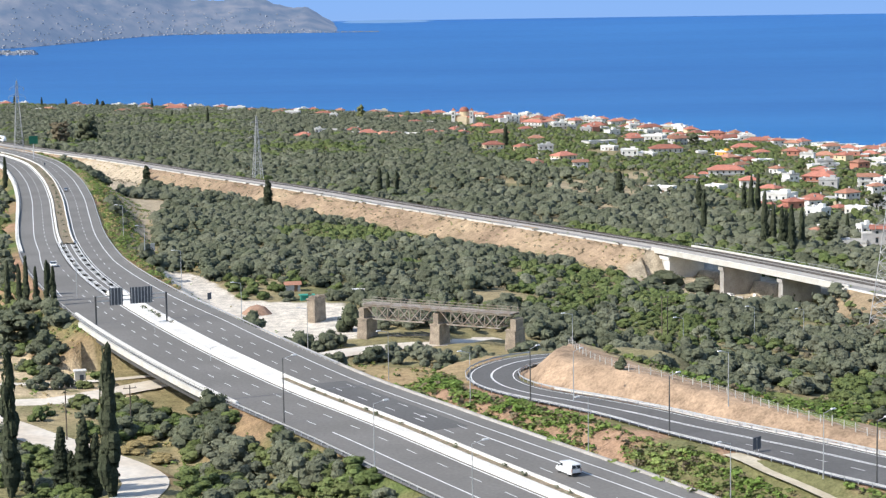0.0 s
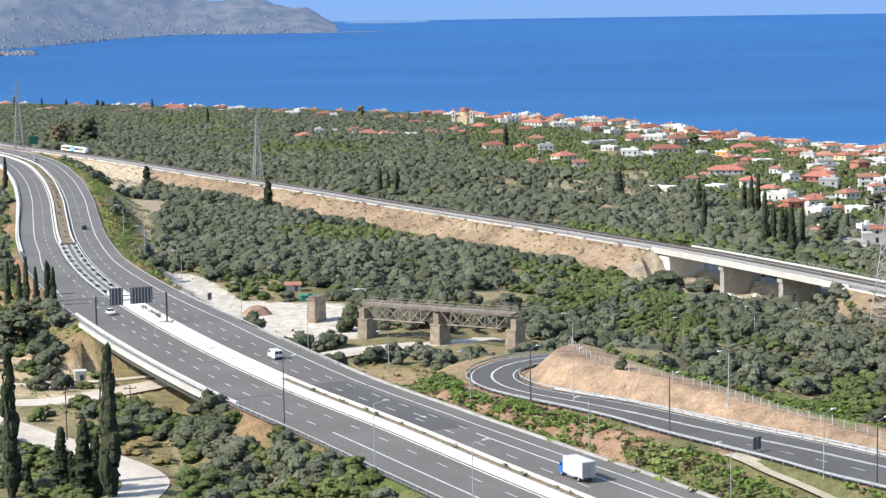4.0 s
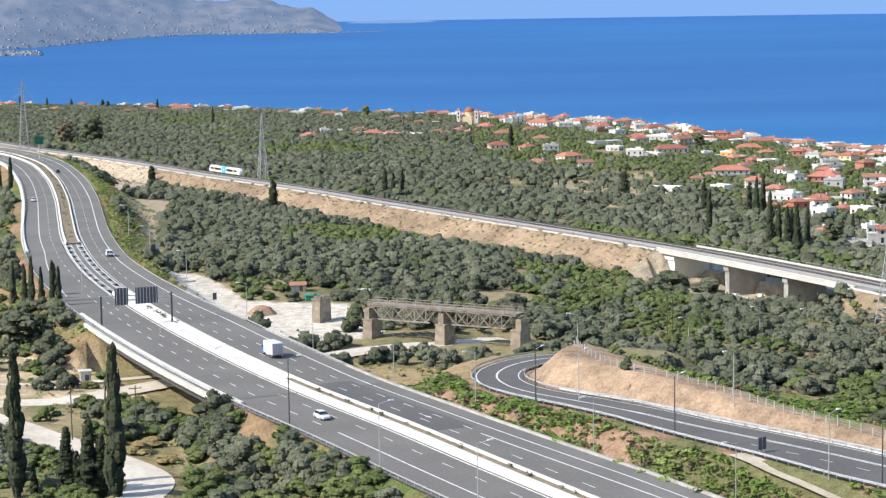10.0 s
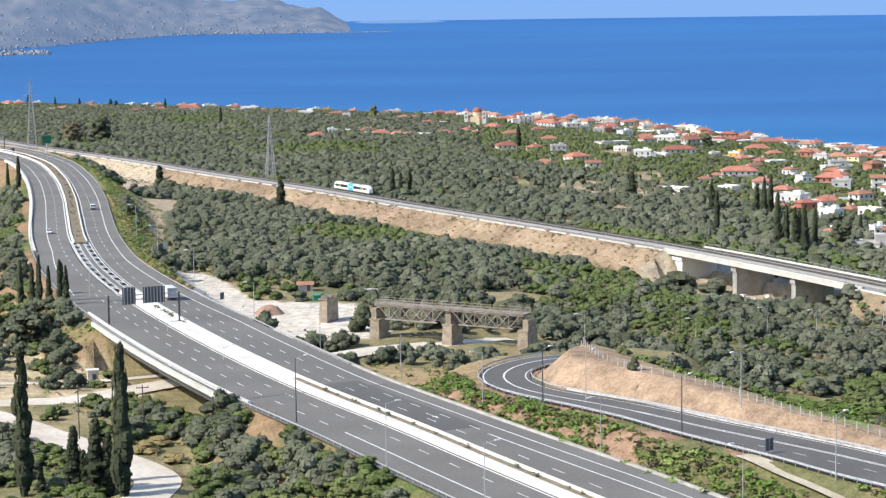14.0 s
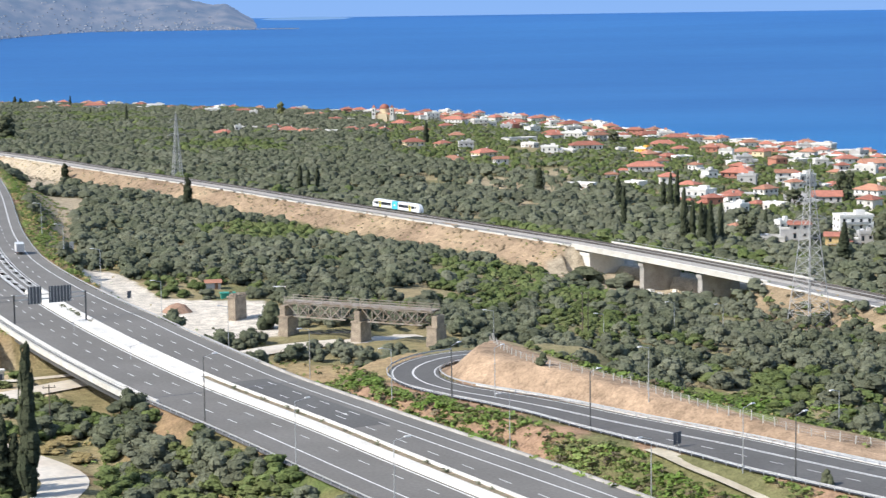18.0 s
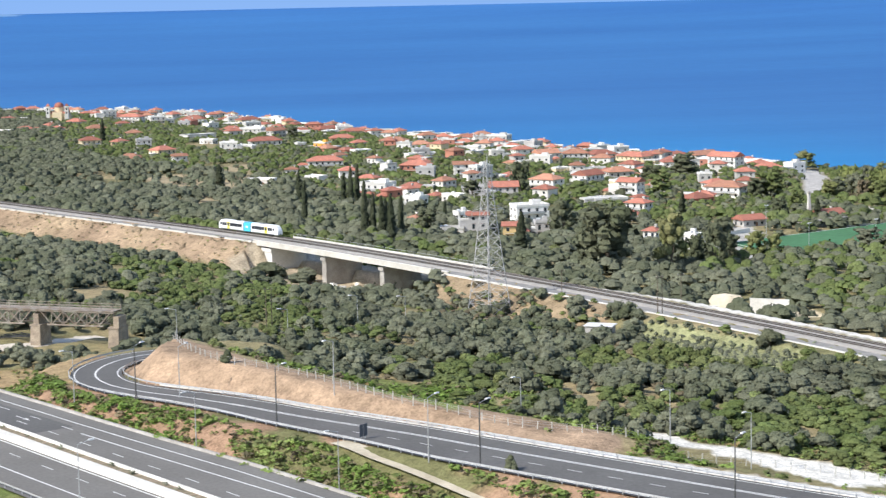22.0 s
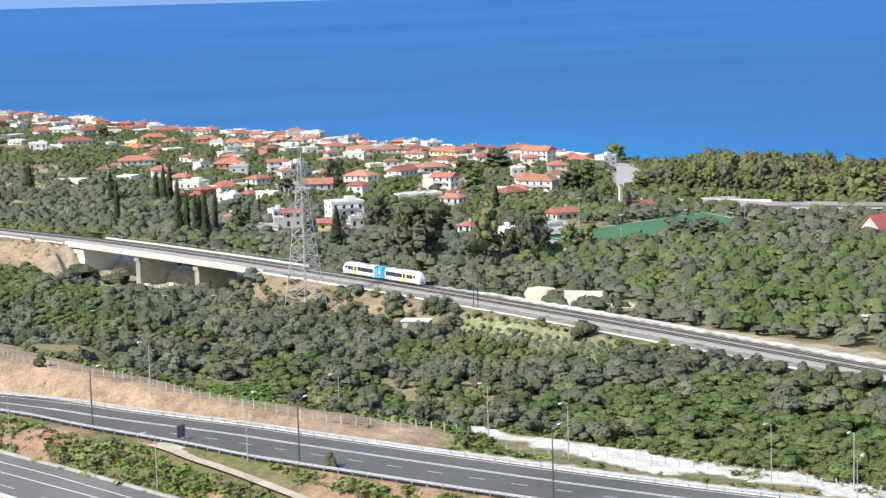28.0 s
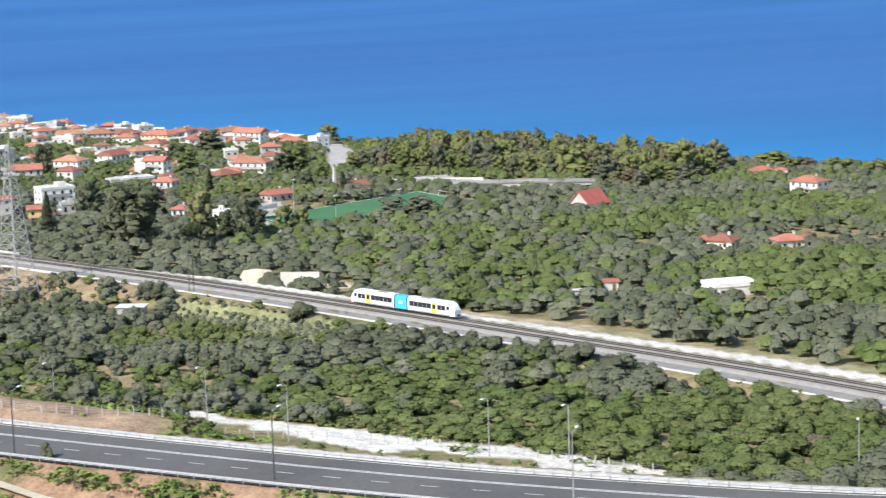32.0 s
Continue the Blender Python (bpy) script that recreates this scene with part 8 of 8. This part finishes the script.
TALL_O = [crown_tall(120 + k, 240, 0.05) for k in range(4)]
TALL_MESH = {}
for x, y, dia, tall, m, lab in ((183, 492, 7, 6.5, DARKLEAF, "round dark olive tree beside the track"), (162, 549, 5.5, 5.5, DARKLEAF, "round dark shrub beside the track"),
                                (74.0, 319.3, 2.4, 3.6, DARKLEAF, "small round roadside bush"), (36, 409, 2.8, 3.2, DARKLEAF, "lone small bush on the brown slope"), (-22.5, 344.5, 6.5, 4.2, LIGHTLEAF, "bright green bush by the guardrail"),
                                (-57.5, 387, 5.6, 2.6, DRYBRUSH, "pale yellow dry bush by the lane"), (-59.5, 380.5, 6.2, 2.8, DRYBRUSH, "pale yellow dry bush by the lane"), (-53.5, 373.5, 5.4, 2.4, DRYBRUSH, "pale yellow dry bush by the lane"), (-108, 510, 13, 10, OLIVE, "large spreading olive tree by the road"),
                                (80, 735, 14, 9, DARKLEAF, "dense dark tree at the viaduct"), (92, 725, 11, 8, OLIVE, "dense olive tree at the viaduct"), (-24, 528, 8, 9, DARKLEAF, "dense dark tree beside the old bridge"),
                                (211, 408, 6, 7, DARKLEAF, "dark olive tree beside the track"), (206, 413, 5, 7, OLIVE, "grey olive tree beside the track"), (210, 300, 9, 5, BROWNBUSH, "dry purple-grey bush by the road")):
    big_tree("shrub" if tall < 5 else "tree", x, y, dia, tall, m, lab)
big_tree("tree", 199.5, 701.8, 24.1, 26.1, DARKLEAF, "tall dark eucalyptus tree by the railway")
big_tree("tree", 195.7, 718.6, 12.5, 16.2, OLIVE, "tall grey-green eucalyptus tree")
big_tree("tree", 225.0, 706.6, 14.9, 21.6, PINELEAF, "tall sparse eucalyptus tree")
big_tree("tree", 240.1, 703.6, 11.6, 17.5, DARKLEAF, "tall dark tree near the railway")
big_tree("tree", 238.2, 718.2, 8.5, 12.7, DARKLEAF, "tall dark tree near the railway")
big_tree("tree", 217.7, 833.3, 13.9, 16.3, DARKLEAF, "broad dark leafy tree")
big_tree("tree", 391.8, 1204.7, 21.1, 15.5, DARKLEAF, "broad dark leafy tree among houses")
big_tree("tree", 381.5, 1024.1, 17.6, 15.2, LIGHTLEAF, "broad green tree among houses")
big_tree("tree", 372.3, 1021.1, 13.3, 12.1, DARKLEAF, "broad dark leafy tree among houses")
big_tree("tree", 501.9, 1285.2, 17.6, 13.0, PINELEAF, "broad umbrella pine near the houses")
big_tree("tree", 254.9, 1066.7, 12.8, 18.9, DARKLEAF, "tall dark tree among houses")
big_tree("tree", 219.2, 1024.0, 12.2, 10.5, DARKLEAF, "broad dark leafy tree among houses")
big_tree("tree", 250.9, 876.8, 14.7, 12.2, LIGHTLEAF, "broad green tree among houses")
big_tree("tree", 161.5, 767.8, 10.1, 7.9, OLIVE, "broad olive tree behind the railway")
big_tree("tree", 268.2, 734.8, 10.1, 11.4, PINELEAF, "broad pine tree beside the pitch")
big_tree("tree", 275.5, 735.8, 7.9, 10.5, PINELEAF, "broad pine tree beside the pitch")
big_tree("tree", 355.2, 796.8, 12.5, 9.4, OLIVE, "broad olive tree beside the pitch")
big_tree("tree", 367.3, 791.9, 13.0, 9.4, OLIVE, "broad olive tree beside the pitch")
big_tree("tree", 378.3, 787.8, 14.0, 9.4, CITRUS, "broad green tree beside the pitch")
big_tree("tree", 326.9, 766.8, 14.0, 9.8, OLIVE, "broad olive tree beside the pitch")
big_tree("tree", 336.3, 762.7, 14.0, 10.2, OLIVE, "broad olive tree beside the pitch")
big_tree("tree", 317.6, 759.2, 10.1, 7.8, PINELEAF, "broad pine tree beside the pitch")
big_tree("tree", 301.6, 1030.9, 10.8, 9.0, DARKLEAF, "broad dark leafy tree among houses")
big_tree("tree", 352.4, 1144.7, 14.7, 11.3, DARKLEAF, "broad dark leafy tree among houses")
big_tree("tree", 328.6, 1052.4, 15.3, 12.3, CITRUS, "dense green tree among houses")
big_tree("tree", 284.9, 1054.9, 15.2, 9.1, CITRUS, "dense green tree among houses")
big_tree("tree", 206.9, 1664.3, 14.0, 11.2, DARKLEAF, "broad dark leafy tree among houses")
big_tree("tree", 161.5, 848.3, 12.0, 12.0, DARKLEAF, "broad dark leafy tree behind the railway")
big_tree("tree", 282.2, 816.3, 12.0, 12.0, DARKLEAF, "broad dark tree near the sports ground")
big_tree("tree", 344.0, 912.2, 10.9, 10.9, DARKLEAF, "broad dark tree near the sports ground")
big_tree("tree", 357.3, 924.4, 9.4, 12.7, LIGHTLEAF, "broad green tree near the sports ground")
big_tree("tree", 192.7, 757.3, 8.7, 6.5, LIGHTLEAF, "broad green tree behind the railway")
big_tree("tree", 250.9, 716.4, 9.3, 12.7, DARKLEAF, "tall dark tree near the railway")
big_tree("tree", -287.1, 1536.9, 19.1, 19.1, BROWNBUSH, "broad half-bare tree with brown leaves")
big_tree("tree", -272.2, 1569.0, 23.0, 23.0, DARKLEAF, "broad dark tree beyond the motorway")
big_tree("tree", -84.1, 2155.0, 10.8, 15.6, PINELEAF, "tall pine among the shore houses")
big_tree("tree", 485.2, 904.3, 20.0, 20.6, PINELEAF, "broad umbrella pine by the beach")
big_tree("tree", 530.6, 875.9, 20.0, 21.7, PINELEAF, "broad umbrella pine by the beach")
big_tree("tree", 625.7, 933.2, 25.0, 11.3, PINELEAF, "broad umbrella pine by the beach")
# the belt of pines behind the beach
rng = random.Random(77)
px, py = scatter(395, 620, 820, 1160, 11.0, 91, 0.3, 0.4)
sel = inside(px, py, PINES)
for x, y in zip(px[sel].tolist(), py[sel].tolist()):
    u = rng.random()
    m = PINELEAF if u < 0.62 else (LIGHTLEAF if u < 0.74 else (OLIVE if u < 0.93 else BROWNBUSH))
    big_tree("pine_tree", x, y, rng.uniform(8, 14), rng.uniform(9.5, 17) * (0.75 if y < 870 else 1.0), m, "tall spreading pine of the belt behind the beach", 0.45)
for x, y in ((628, 940), (640, 925), (652, 905), (640, 900), (664, 890), (625, 915), (650, 880), (675, 880), (662, 868)):
    big_tree("pine_tree", x, y, rng.uniform(11, 15), rng.uniform(8, 11), PINELEAF if rng.random() < 0.7 else BROWNBUSH, "tall spreading pine of the belt behind the beach", 0.4)


# ---------------------------------------------------------------- what moves
def railcar():
    """A three-part articulated railcar, 39 m long, nose towards +x."""
    t = thing("train", pose(0, 0, 0), "white articulated railcar with cyan and yellow bands", "train")

    def carbody(name, x0, x1, nose):
        s = Shape()
        w, zb, zt = 1.45, 0.6, 4.1
        ring = lambda x, k, dz: [(x, -w * k, zb), (x, w * k, zb), (x, w * k * 1.02, 2.2), (x, w * k * 0.96, zt - 0.5 - dz), (x, w * k * 0.62, zt - dz), (x, -w * k * 0.62, zt - dz), (x, -w * k * 0.96, zt - 0.5 - dz), (x, -w * k * 1.02, 2.2)]
        xs = [(x0, 1, 0), (x1, 1, 0)]
        if nose > 0:
            xs = [(x0, 1, 0), (x1 - 2.4, 1, 0), (x1 - 1.2, 0.97, 0.35), (x1 - 0.35, 0.86, 1.2), (x1, 0.72, 1.9)]
        if nose < 0:
            xs = [(x0, 0.72, 1.9), (x0 + 0.35, 0.86, 1.2), (x0 + 1.2, 0.97, 0.35), (x0 + 2.4, 1, 0), (x1, 1, 0)]
        pts = []
        for x, k, dz in xs:
            pts += ring(x, k, dz)
        n = len(xs)
        s.faces(pts, [(i * 8 + j, i * 8 + (j + 1) % 8, (i + 1) * 8 + (j + 1) % 8, (i + 1) * 8 + j) for i in range(n - 1) for j in range(8)] + [tuple(range(8))[::-1], tuple(range((n - 1) * 8, n * 8))])
        return part(name, s, TRAINWHITE, t)

    a = carbody("rear_car", -19.5, -2.6, -1)
    b = carbody("front_car", 2.6, 19.5, 1)
    p = part("power_module", Shape().box((0, 0, 2.2), (4.4, 2.9, 3.0)).box((0, 0, 3.75), (4.2, 2.3, 0.4)), TRAINCYAN, t, "bright cyan middle power module")
    part("emblem", Shape().box((0, -1.5, 2.4), (1.4, 0.08, 0.7)).box((0, 1.5, 2.4), (1.4, 0.08, 0.7)), TRAINWHITE, p)
    for body, sg in ((a, -1), (b, 1)):
        for side in (-1.475, 1.475):
            for x in (4.1, 5.7, 7.3, 8.9, 10.5):
                part("window", Shape().box((sg * x, side, 2.5), (1.5, 0.06, 1.25)), TRAINDARK, body)
            for x in (14.3, 15.75):
                part("window", Shape().box((sg * x, side, 2.5), (1.3, 0.06, 1.15)), TRAINDARK, body)
            part("cab_window", Shape().box((sg * 17.35, side * 0.985, 2.6), (0.9, 0.08, 0.9)), TRAINDARK, body)
            dr = part("door", Shape().box((sg * 12.4, side, 2.1), (1.7, 0.07, 2.6)), TRAINYELLOW, body, "yellow passenger door")
            part("door_window", Shape().box((sg * 12.4, side * 1.03, 2.5), (1.0, 0.06, 1.1)), TRAINDARK, dr)
            part("skirt", Shape().box((sg * 10.5, side * 0.97, 0.75), (15.0, 0.08, 0.3)), TRAINGREY, body)
        part("windscreen", Shape().faces([(sg * 18.42, -1.18, 3.25), (sg * 18.42, 1.18, 3.25), (sg * 19.45, 1.0, 2.0), (sg * 19.45, -1.0, 2.0), (sg * 18.2, -1.18, 3.15), (sg * 18.2, 1.18, 3.15), (sg * 19.2, 1.0, 1.9), (sg * 19.2, -1.0, 1.9)],
                                         [(0, 1, 2, 3), (4, 7, 6, 5), (0, 3, 7, 4), (1, 5, 6, 2), (0, 4, 5, 1), (3, 2, 6, 7)]), TRAINDARK, body)
        part("roof_unit", Shape().box((sg * 8.0, 0, 3.9), (4.2, 1.8, 0.4), 0, 0.9), TRAINGREY, body)
        part("roof_unit", Shape().box((sg * 14.5, 0, 3.88), (2.4, 1.7, 0.36), 0, 0.9), TRAINWHITE, body)
        part("gangway", Shape().box((sg * 2.4, 0, 2.1), (0.6, 2.5, 2.7)), TRAINDARK, body)
        part("coupler", Shape().box((sg * 19.6, 0, 0.9), (0.7, 0.5, 0.35)), TRAINDARK, body)
        for x in (14.8,):
            bg = part("bogie", Shape().box((sg * x, 0, 0.5), (3.0, 2.2, 0.35)), TRAINDARK, body)
    mb = part("motor_bogie", Shape().box((0, 0, 0.5), (3.2, 2.2, 0.35)), TRAINDARK, t)
    for x in (-15.7, -13.9, -0.95, 0.95, 13.9, 15.7):
        for side in (-0.75, 0.75):
            part("wheel", Shape().rod((x, side - 0.07, 0.43), (x, side + 0.07, 0.43), 0.42, n=14), RAILSTEEL, t)
    return t


def wheels(t, xs, half, r):
    for x in xs:
        for side in (-half, half):
            w = part("wheel", Shape().rod((x, side - 0.11, r), (x, side + 0.11, r), r, n=14), RUBBER, t)
            part("rim", Shape().rod((x, side - 0.12, r), (x, side + 0.12, r), r * 0.58, n=10), STEEL, w)


def loft(sections, m, name, t, label=""):
    """A body from cross-sections (x, half width low, half width high, z low, z high)."""
    s = Shape()
    pts = []
    for x, a, b, z0, z1 in sections:
        zm = z0 + (z1 - z0) * 0.55
        pts += [(x, -a, z0), (x, a, z0), (x, a * 1.02, zm), (x, b, z1), (x, -b, z1), (x, -a * 1.02, zm)]
    n = len(sections)
    s.faces(pts, [(i * 6 + j, i * 6 + (j + 1) % 6, (i + 1) * 6 + (j + 1) % 6, (i + 1) * 6 + j) for i in range(n - 1) for j in range(6)] + [tuple(range(6))[::-1], tuple(range((n - 1) * 6, n * 6))])
    return part(name, s, m, t, label)


def car(paint, label):
    """A hatchback, nose towards +x."""
    t = thing("car", pose(0, 0, 0), label, "car", "vehicles on the motorway")
    b = loft([(-2.1, 0.78, 0.74, 0.35, 0.85), (-1.95, 0.86, 0.82, 0.25, 1.0), (0.9, 0.88, 0.84, 0.25, 1.0), (1.9, 0.82, 0.74, 0.28, 0.82), (2.15, 0.70, 0.62, 0.35, 0.7)], paint, "body", t)
    g = loft([(-1.95, 0.78, 0.66, 0.95, 1.15), (-1.45, 0.80, 0.62, 0.95, 1.45), (0.1, 0.80, 0.62, 0.95, 1.45), (1.05, 0.78, 0.70, 0.95, 1.02)], GLASS, "windows", t)
    part("roof", Shape().box((-0.65, 0, 1.46), (1.75, 1.22, 0.07), 0, 0.94), paint, t)
    for sy in (-1, 1):
        part("headlight", Shape().box((2.02, sy * 0.6, 0.68), (0.16, 0.3, 0.14)), WHITEGREY, t)
        part("tail_light", Shape().box((-2.05, sy * 0.66, 0.8), (0.1, 0.22, 0.2)), TILE, t)
        part("mirror", Shape().box((0.75, sy * 0.96, 1.0), (0.16, 0.16, 0.12)), paint, t)
    wheels(t, (-1.3, 1.32), 0.78, 0.31)
    return t


def van(paint, label):
    t = thing("van", pose(0, 0, 0), label, "van", "vehicles on the motorway")
    loft([(-2.6, 0.92, 0.84, 0.4, 1.95), (-2.5, 0.95, 0.88, 0.35, 2.05), (1.0, 0.96, 0.88, 0.35, 2.05), (1.7, 0.94, 0.74, 0.35, 1.5), (2.5, 0.86, 0.72, 0.38, 1.0), (2.65, 0.76, 0.66, 0.42, 0.8)], paint, "body", t)
    part("windscreen", Shape().faces([(1.08, -0.8, 2.0), (1.08, 0.8, 2.0), (1.8, 0.76, 1.46), (1.8, -0.76, 1.46), (1.0, -0.8, 1.9), (1.0, 0.8, 1.9), (1.7, 0.76, 1.4), (1.7, -0.76, 1.4)],
                                     [(0, 1, 2, 3), (4, 7, 6, 5), (0, 3, 7, 4), (1, 5, 6, 2), (0, 4, 5, 1), (3, 2, 6, 7)]), GLASS, t)
    for sy in (-1, 1):
        part("side_window", Shape().box((0.55, sy * 0.945, 1.55), (0.9, 0.05, 0.6)), GLASS, t)
        part("headlight", Shape().box((2.5, sy * 0.62, 0.85), (0.2, 0.3, 0.18)), WHITEGREY, t)
        part("rear_window", Shape().box((-2.58, sy * 0.42, 1.6), (0.08, 0.7, 0.6)), GLASS, t)
        part("tail_light", Shape().box((-2.6, sy * 0.85, 1.1), (0.1, 0.14, 0.6)), TILE, t)
        part("mirror", Shape().box((1.2, sy * 1.08, 1.35), (0.14, 0.2, 0.3)), RUBBER, t)
    part("bumper", Shape().box((-2.66, 0, 0.5), (0.14, 1.7, 0.22)), RUBBER, t)
    wheels(t, (-1.55, 1.6), 0.82, 0.34)
    return t


def truck():
    t = thing("box_truck", pose(0, 0, 0), "box truck with a white cargo box and a blue cab", "truck", "vehicles on the motorway")
    bx = part("cargo_box", Shape().box((-1.3, 0, 2.15), (6.0, 2.5, 2.6)), CARWHITE, t)
    part("rear_door", Shape().box((-4.33, -0.61, 2.12), (0.08, 1.17, 2.45)), BOXGREY, bx, "grey rear door")
    part("rear_door", Shape().box((-4.33, 0.61, 2.12), (0.08, 1.17, 2.45)), BOXGREY, bx, "grey rear door")
    part("chassis", Shape().box((-0.6, 0, 0.72), (7.2, 1.1, 0.3)), RUBBER, t)
    cab = loft([(1.85, 1.1, 1.0, 0.5, 2.5), (2.6, 1.12, 1.02, 0.45, 2.55), (3.35, 1.1, 0.9, 0.45, 2.1), (3.6, 1.05, 0.95, 0.5, 1.35)], TRUCKBLUE, "cab", t)
    part("windscreen", Shape().box((3.42, 0, 1.85), (0.2, 1.8, 0.75)), GLASS, cab)
    for sy in (-1, 1):
        part("side_window", Shape().box((2.7, sy * 1.09, 1.85), (0.8, 0.06, 0.65)), GLASS, cab)
        part("tail_light", Shape().box((-4.3, sy * 1.0, 0.75), (0.1, 0.3, 0.16)), TILE, t)
        part("side_guard", Shape().box((-0.6, sy * 1.15, 0.7), (2.4, 0.08, 0.35)), BOXGREY, t)
    wheels(t, (-2.9, 2.6), 0.98, 0.42)
    return t


def motorcycle():
    t = thing("motorcycle", pose(0, 0, 0), "small dark motorcycle on the motorway", "motorcycle", "vehicles on the motorway")
    part("frame", Shape().box((0, 0, 0.7), (1.4, 0.35, 0.5), 0, 0.7), CARDARK, t)
    part("seat", Shape().box((-0.35, 0, 1.0), (0.8, 0.32, 0.16)), RUBBER, t)
    part("fairing", Shape().box((0.6, 0, 1.1), (0.4, 0.5, 0.7), 0, 0.6), CARDARK, t)
    part("top_box", Shape().box((-0.85, 0, 1.25), (0.45, 0.5, 0.45)), CARDARK, t)
    for x in (-0.7, 0.75):
        part("wheel", Shape().rod((x, -0.08, 0.31), (x, 0.08, 0.31), 0.31, n=14), RUBBER, t)
    return t


TRAIN = railcar()
done = set()
for o in TRAIN.children_recursive:
    if o.data and o.data.name not in done:
        done.add(o.data.name)
        o.data.transform(Matrix.Scale(1.02, 4))
    o.location = o.location * 1.02
VAN = van(CARWHITE, "white panel van on the motorway")
TRUCK = truck()
CAR_DARK = car(CARDARK, "dark blue hatchback on the motorway")
CAR_SILVER = car(CARSILVER, "silver hatchback on the motorway")
CAR_WHITE = car(CARWHITE, "white hatchback driving downhill on the near carriageway")
CAR_WHITE_2 = car(CARWHITE, "second white hatchback far up the motorway")
BIKE = motorcycle()


def ride(thing_moving, line, keys, off, up, back=False, last=32.0):
    """Keys a vehicle along a line: keys are (seconds, metres along, sideways)."""
    ts = [k[0] for k in keys]
    rows = []
    times = sorted(set([0.0, last] + ts + [float(k) for k in range(0, 33, 2)]))
    v0 = (keys[1][1] - keys[0][1]) / (keys[1][0] - keys[0][0])
    v1 = (keys[-1][1] - keys[-2][1]) / (keys[-1][0] - keys[-2][0])
    total = float(arc(line)[-1])
    for t in times:
        if t < ts[0]:
            s, o = keys[0][1] + v0 * (t - ts[0]), keys[0][2]
        elif t > ts[-1]:
            s, o = keys[-1][1] + v1 * (t - ts[-1]), keys[-1][2]
        else:
            s, o = np.interp(t, ts, [k[1] for k in keys]), np.interp(t, ts, [k[2] for k in keys])
        inside_s = min(max(s, 4.0), total - 4.0)
        p, d = along(line, inside_s)
        over = s - inside_s
        x, y = p[0] + d[0] * over - d[1] * o, p[1] + d[1] * over + d[0] * o
        rows.append((t, pose(x, y, p[2] + up, 0, 0, math.degrees(math.atan2(d[1], d[0])) + (180 if back else 0))))
    walk(thing_moving, rows)


def motions():
    ride(TRAIN, RAIL, [(0, 217.6, 0.0), (2, 294.6, 0.0), (3.5, 352.6, 0.0), (6, 449.6, 0.0), (9, 563.8, 0.0), (13, 708.9, 0.0), (16, 812.3, 0.0), (19, 911.7, 0.0), (23, 1040.4, 0.0), (28, 1201.4, 0.0), (32, 1338.4, 0.0)], 0, 0.15)
    ride(VAN, HIGHWAY, [(0, 1154, 8.3), (1, 1121, 8.4), (2, 1090, 8.4), (3, 1058, 8.4), (6, 958, 8.2), (9, 855, 8.2), (11, 780, 9.1), (13, 700, 8.3), (16, 584, 6.5)], 0, 0.02, True)
    ride(TRUCK, HIGHWAY, [(3.5, 1168, 7.8), (5.5, 1124, 7.8), (7, 1092, 7.6), (9, 1044, 7.8), (11, 998, 7.5), (13, 948, 7.6), (15.5, 881, 8.2)], 0, 0.02, True)
    ride(CAR_DARK, HIGHWAY, [(1, 867, 6.9), (3, 780, 7.7), (6, 640, 6.6), (8, 556, 5.9), (10, 467, 5.1), (12, 385, 4.7)], 0, 0.02, True)
    ride(CAR_SILVER, HIGHWAY, [(0, 575, 5.0), (1, 526, 4.9), (2, 484, 5.0), (3, 436, 5.2)], 0, 0.02, True)
    ride(BIKE, HIGHWAY, [(0, 422, 5.2), (1, 380, 6.2), (2, 345, 7.7)], 0, 0.02, True)
    ride(CAR_WHITE, HIGHWAY, [(0, 839, -8.6), (1, 867, -8.9), (3, 918, -9.0), (6, 993, -8.5), (8, 1042, -8.1), (10, 1091, -9.4), (12, 1138, -9.2), (13, 1161, -9.0)], 0, 0.02)
    ride(CAR_WHITE_2, HIGHWAY, [(6, 480, -12.8), (8, 556, -12.8), (10, 617, -11.9), (12, 681, -10.1), (13, 713, -9.3)], 0, 0.02)


motions()
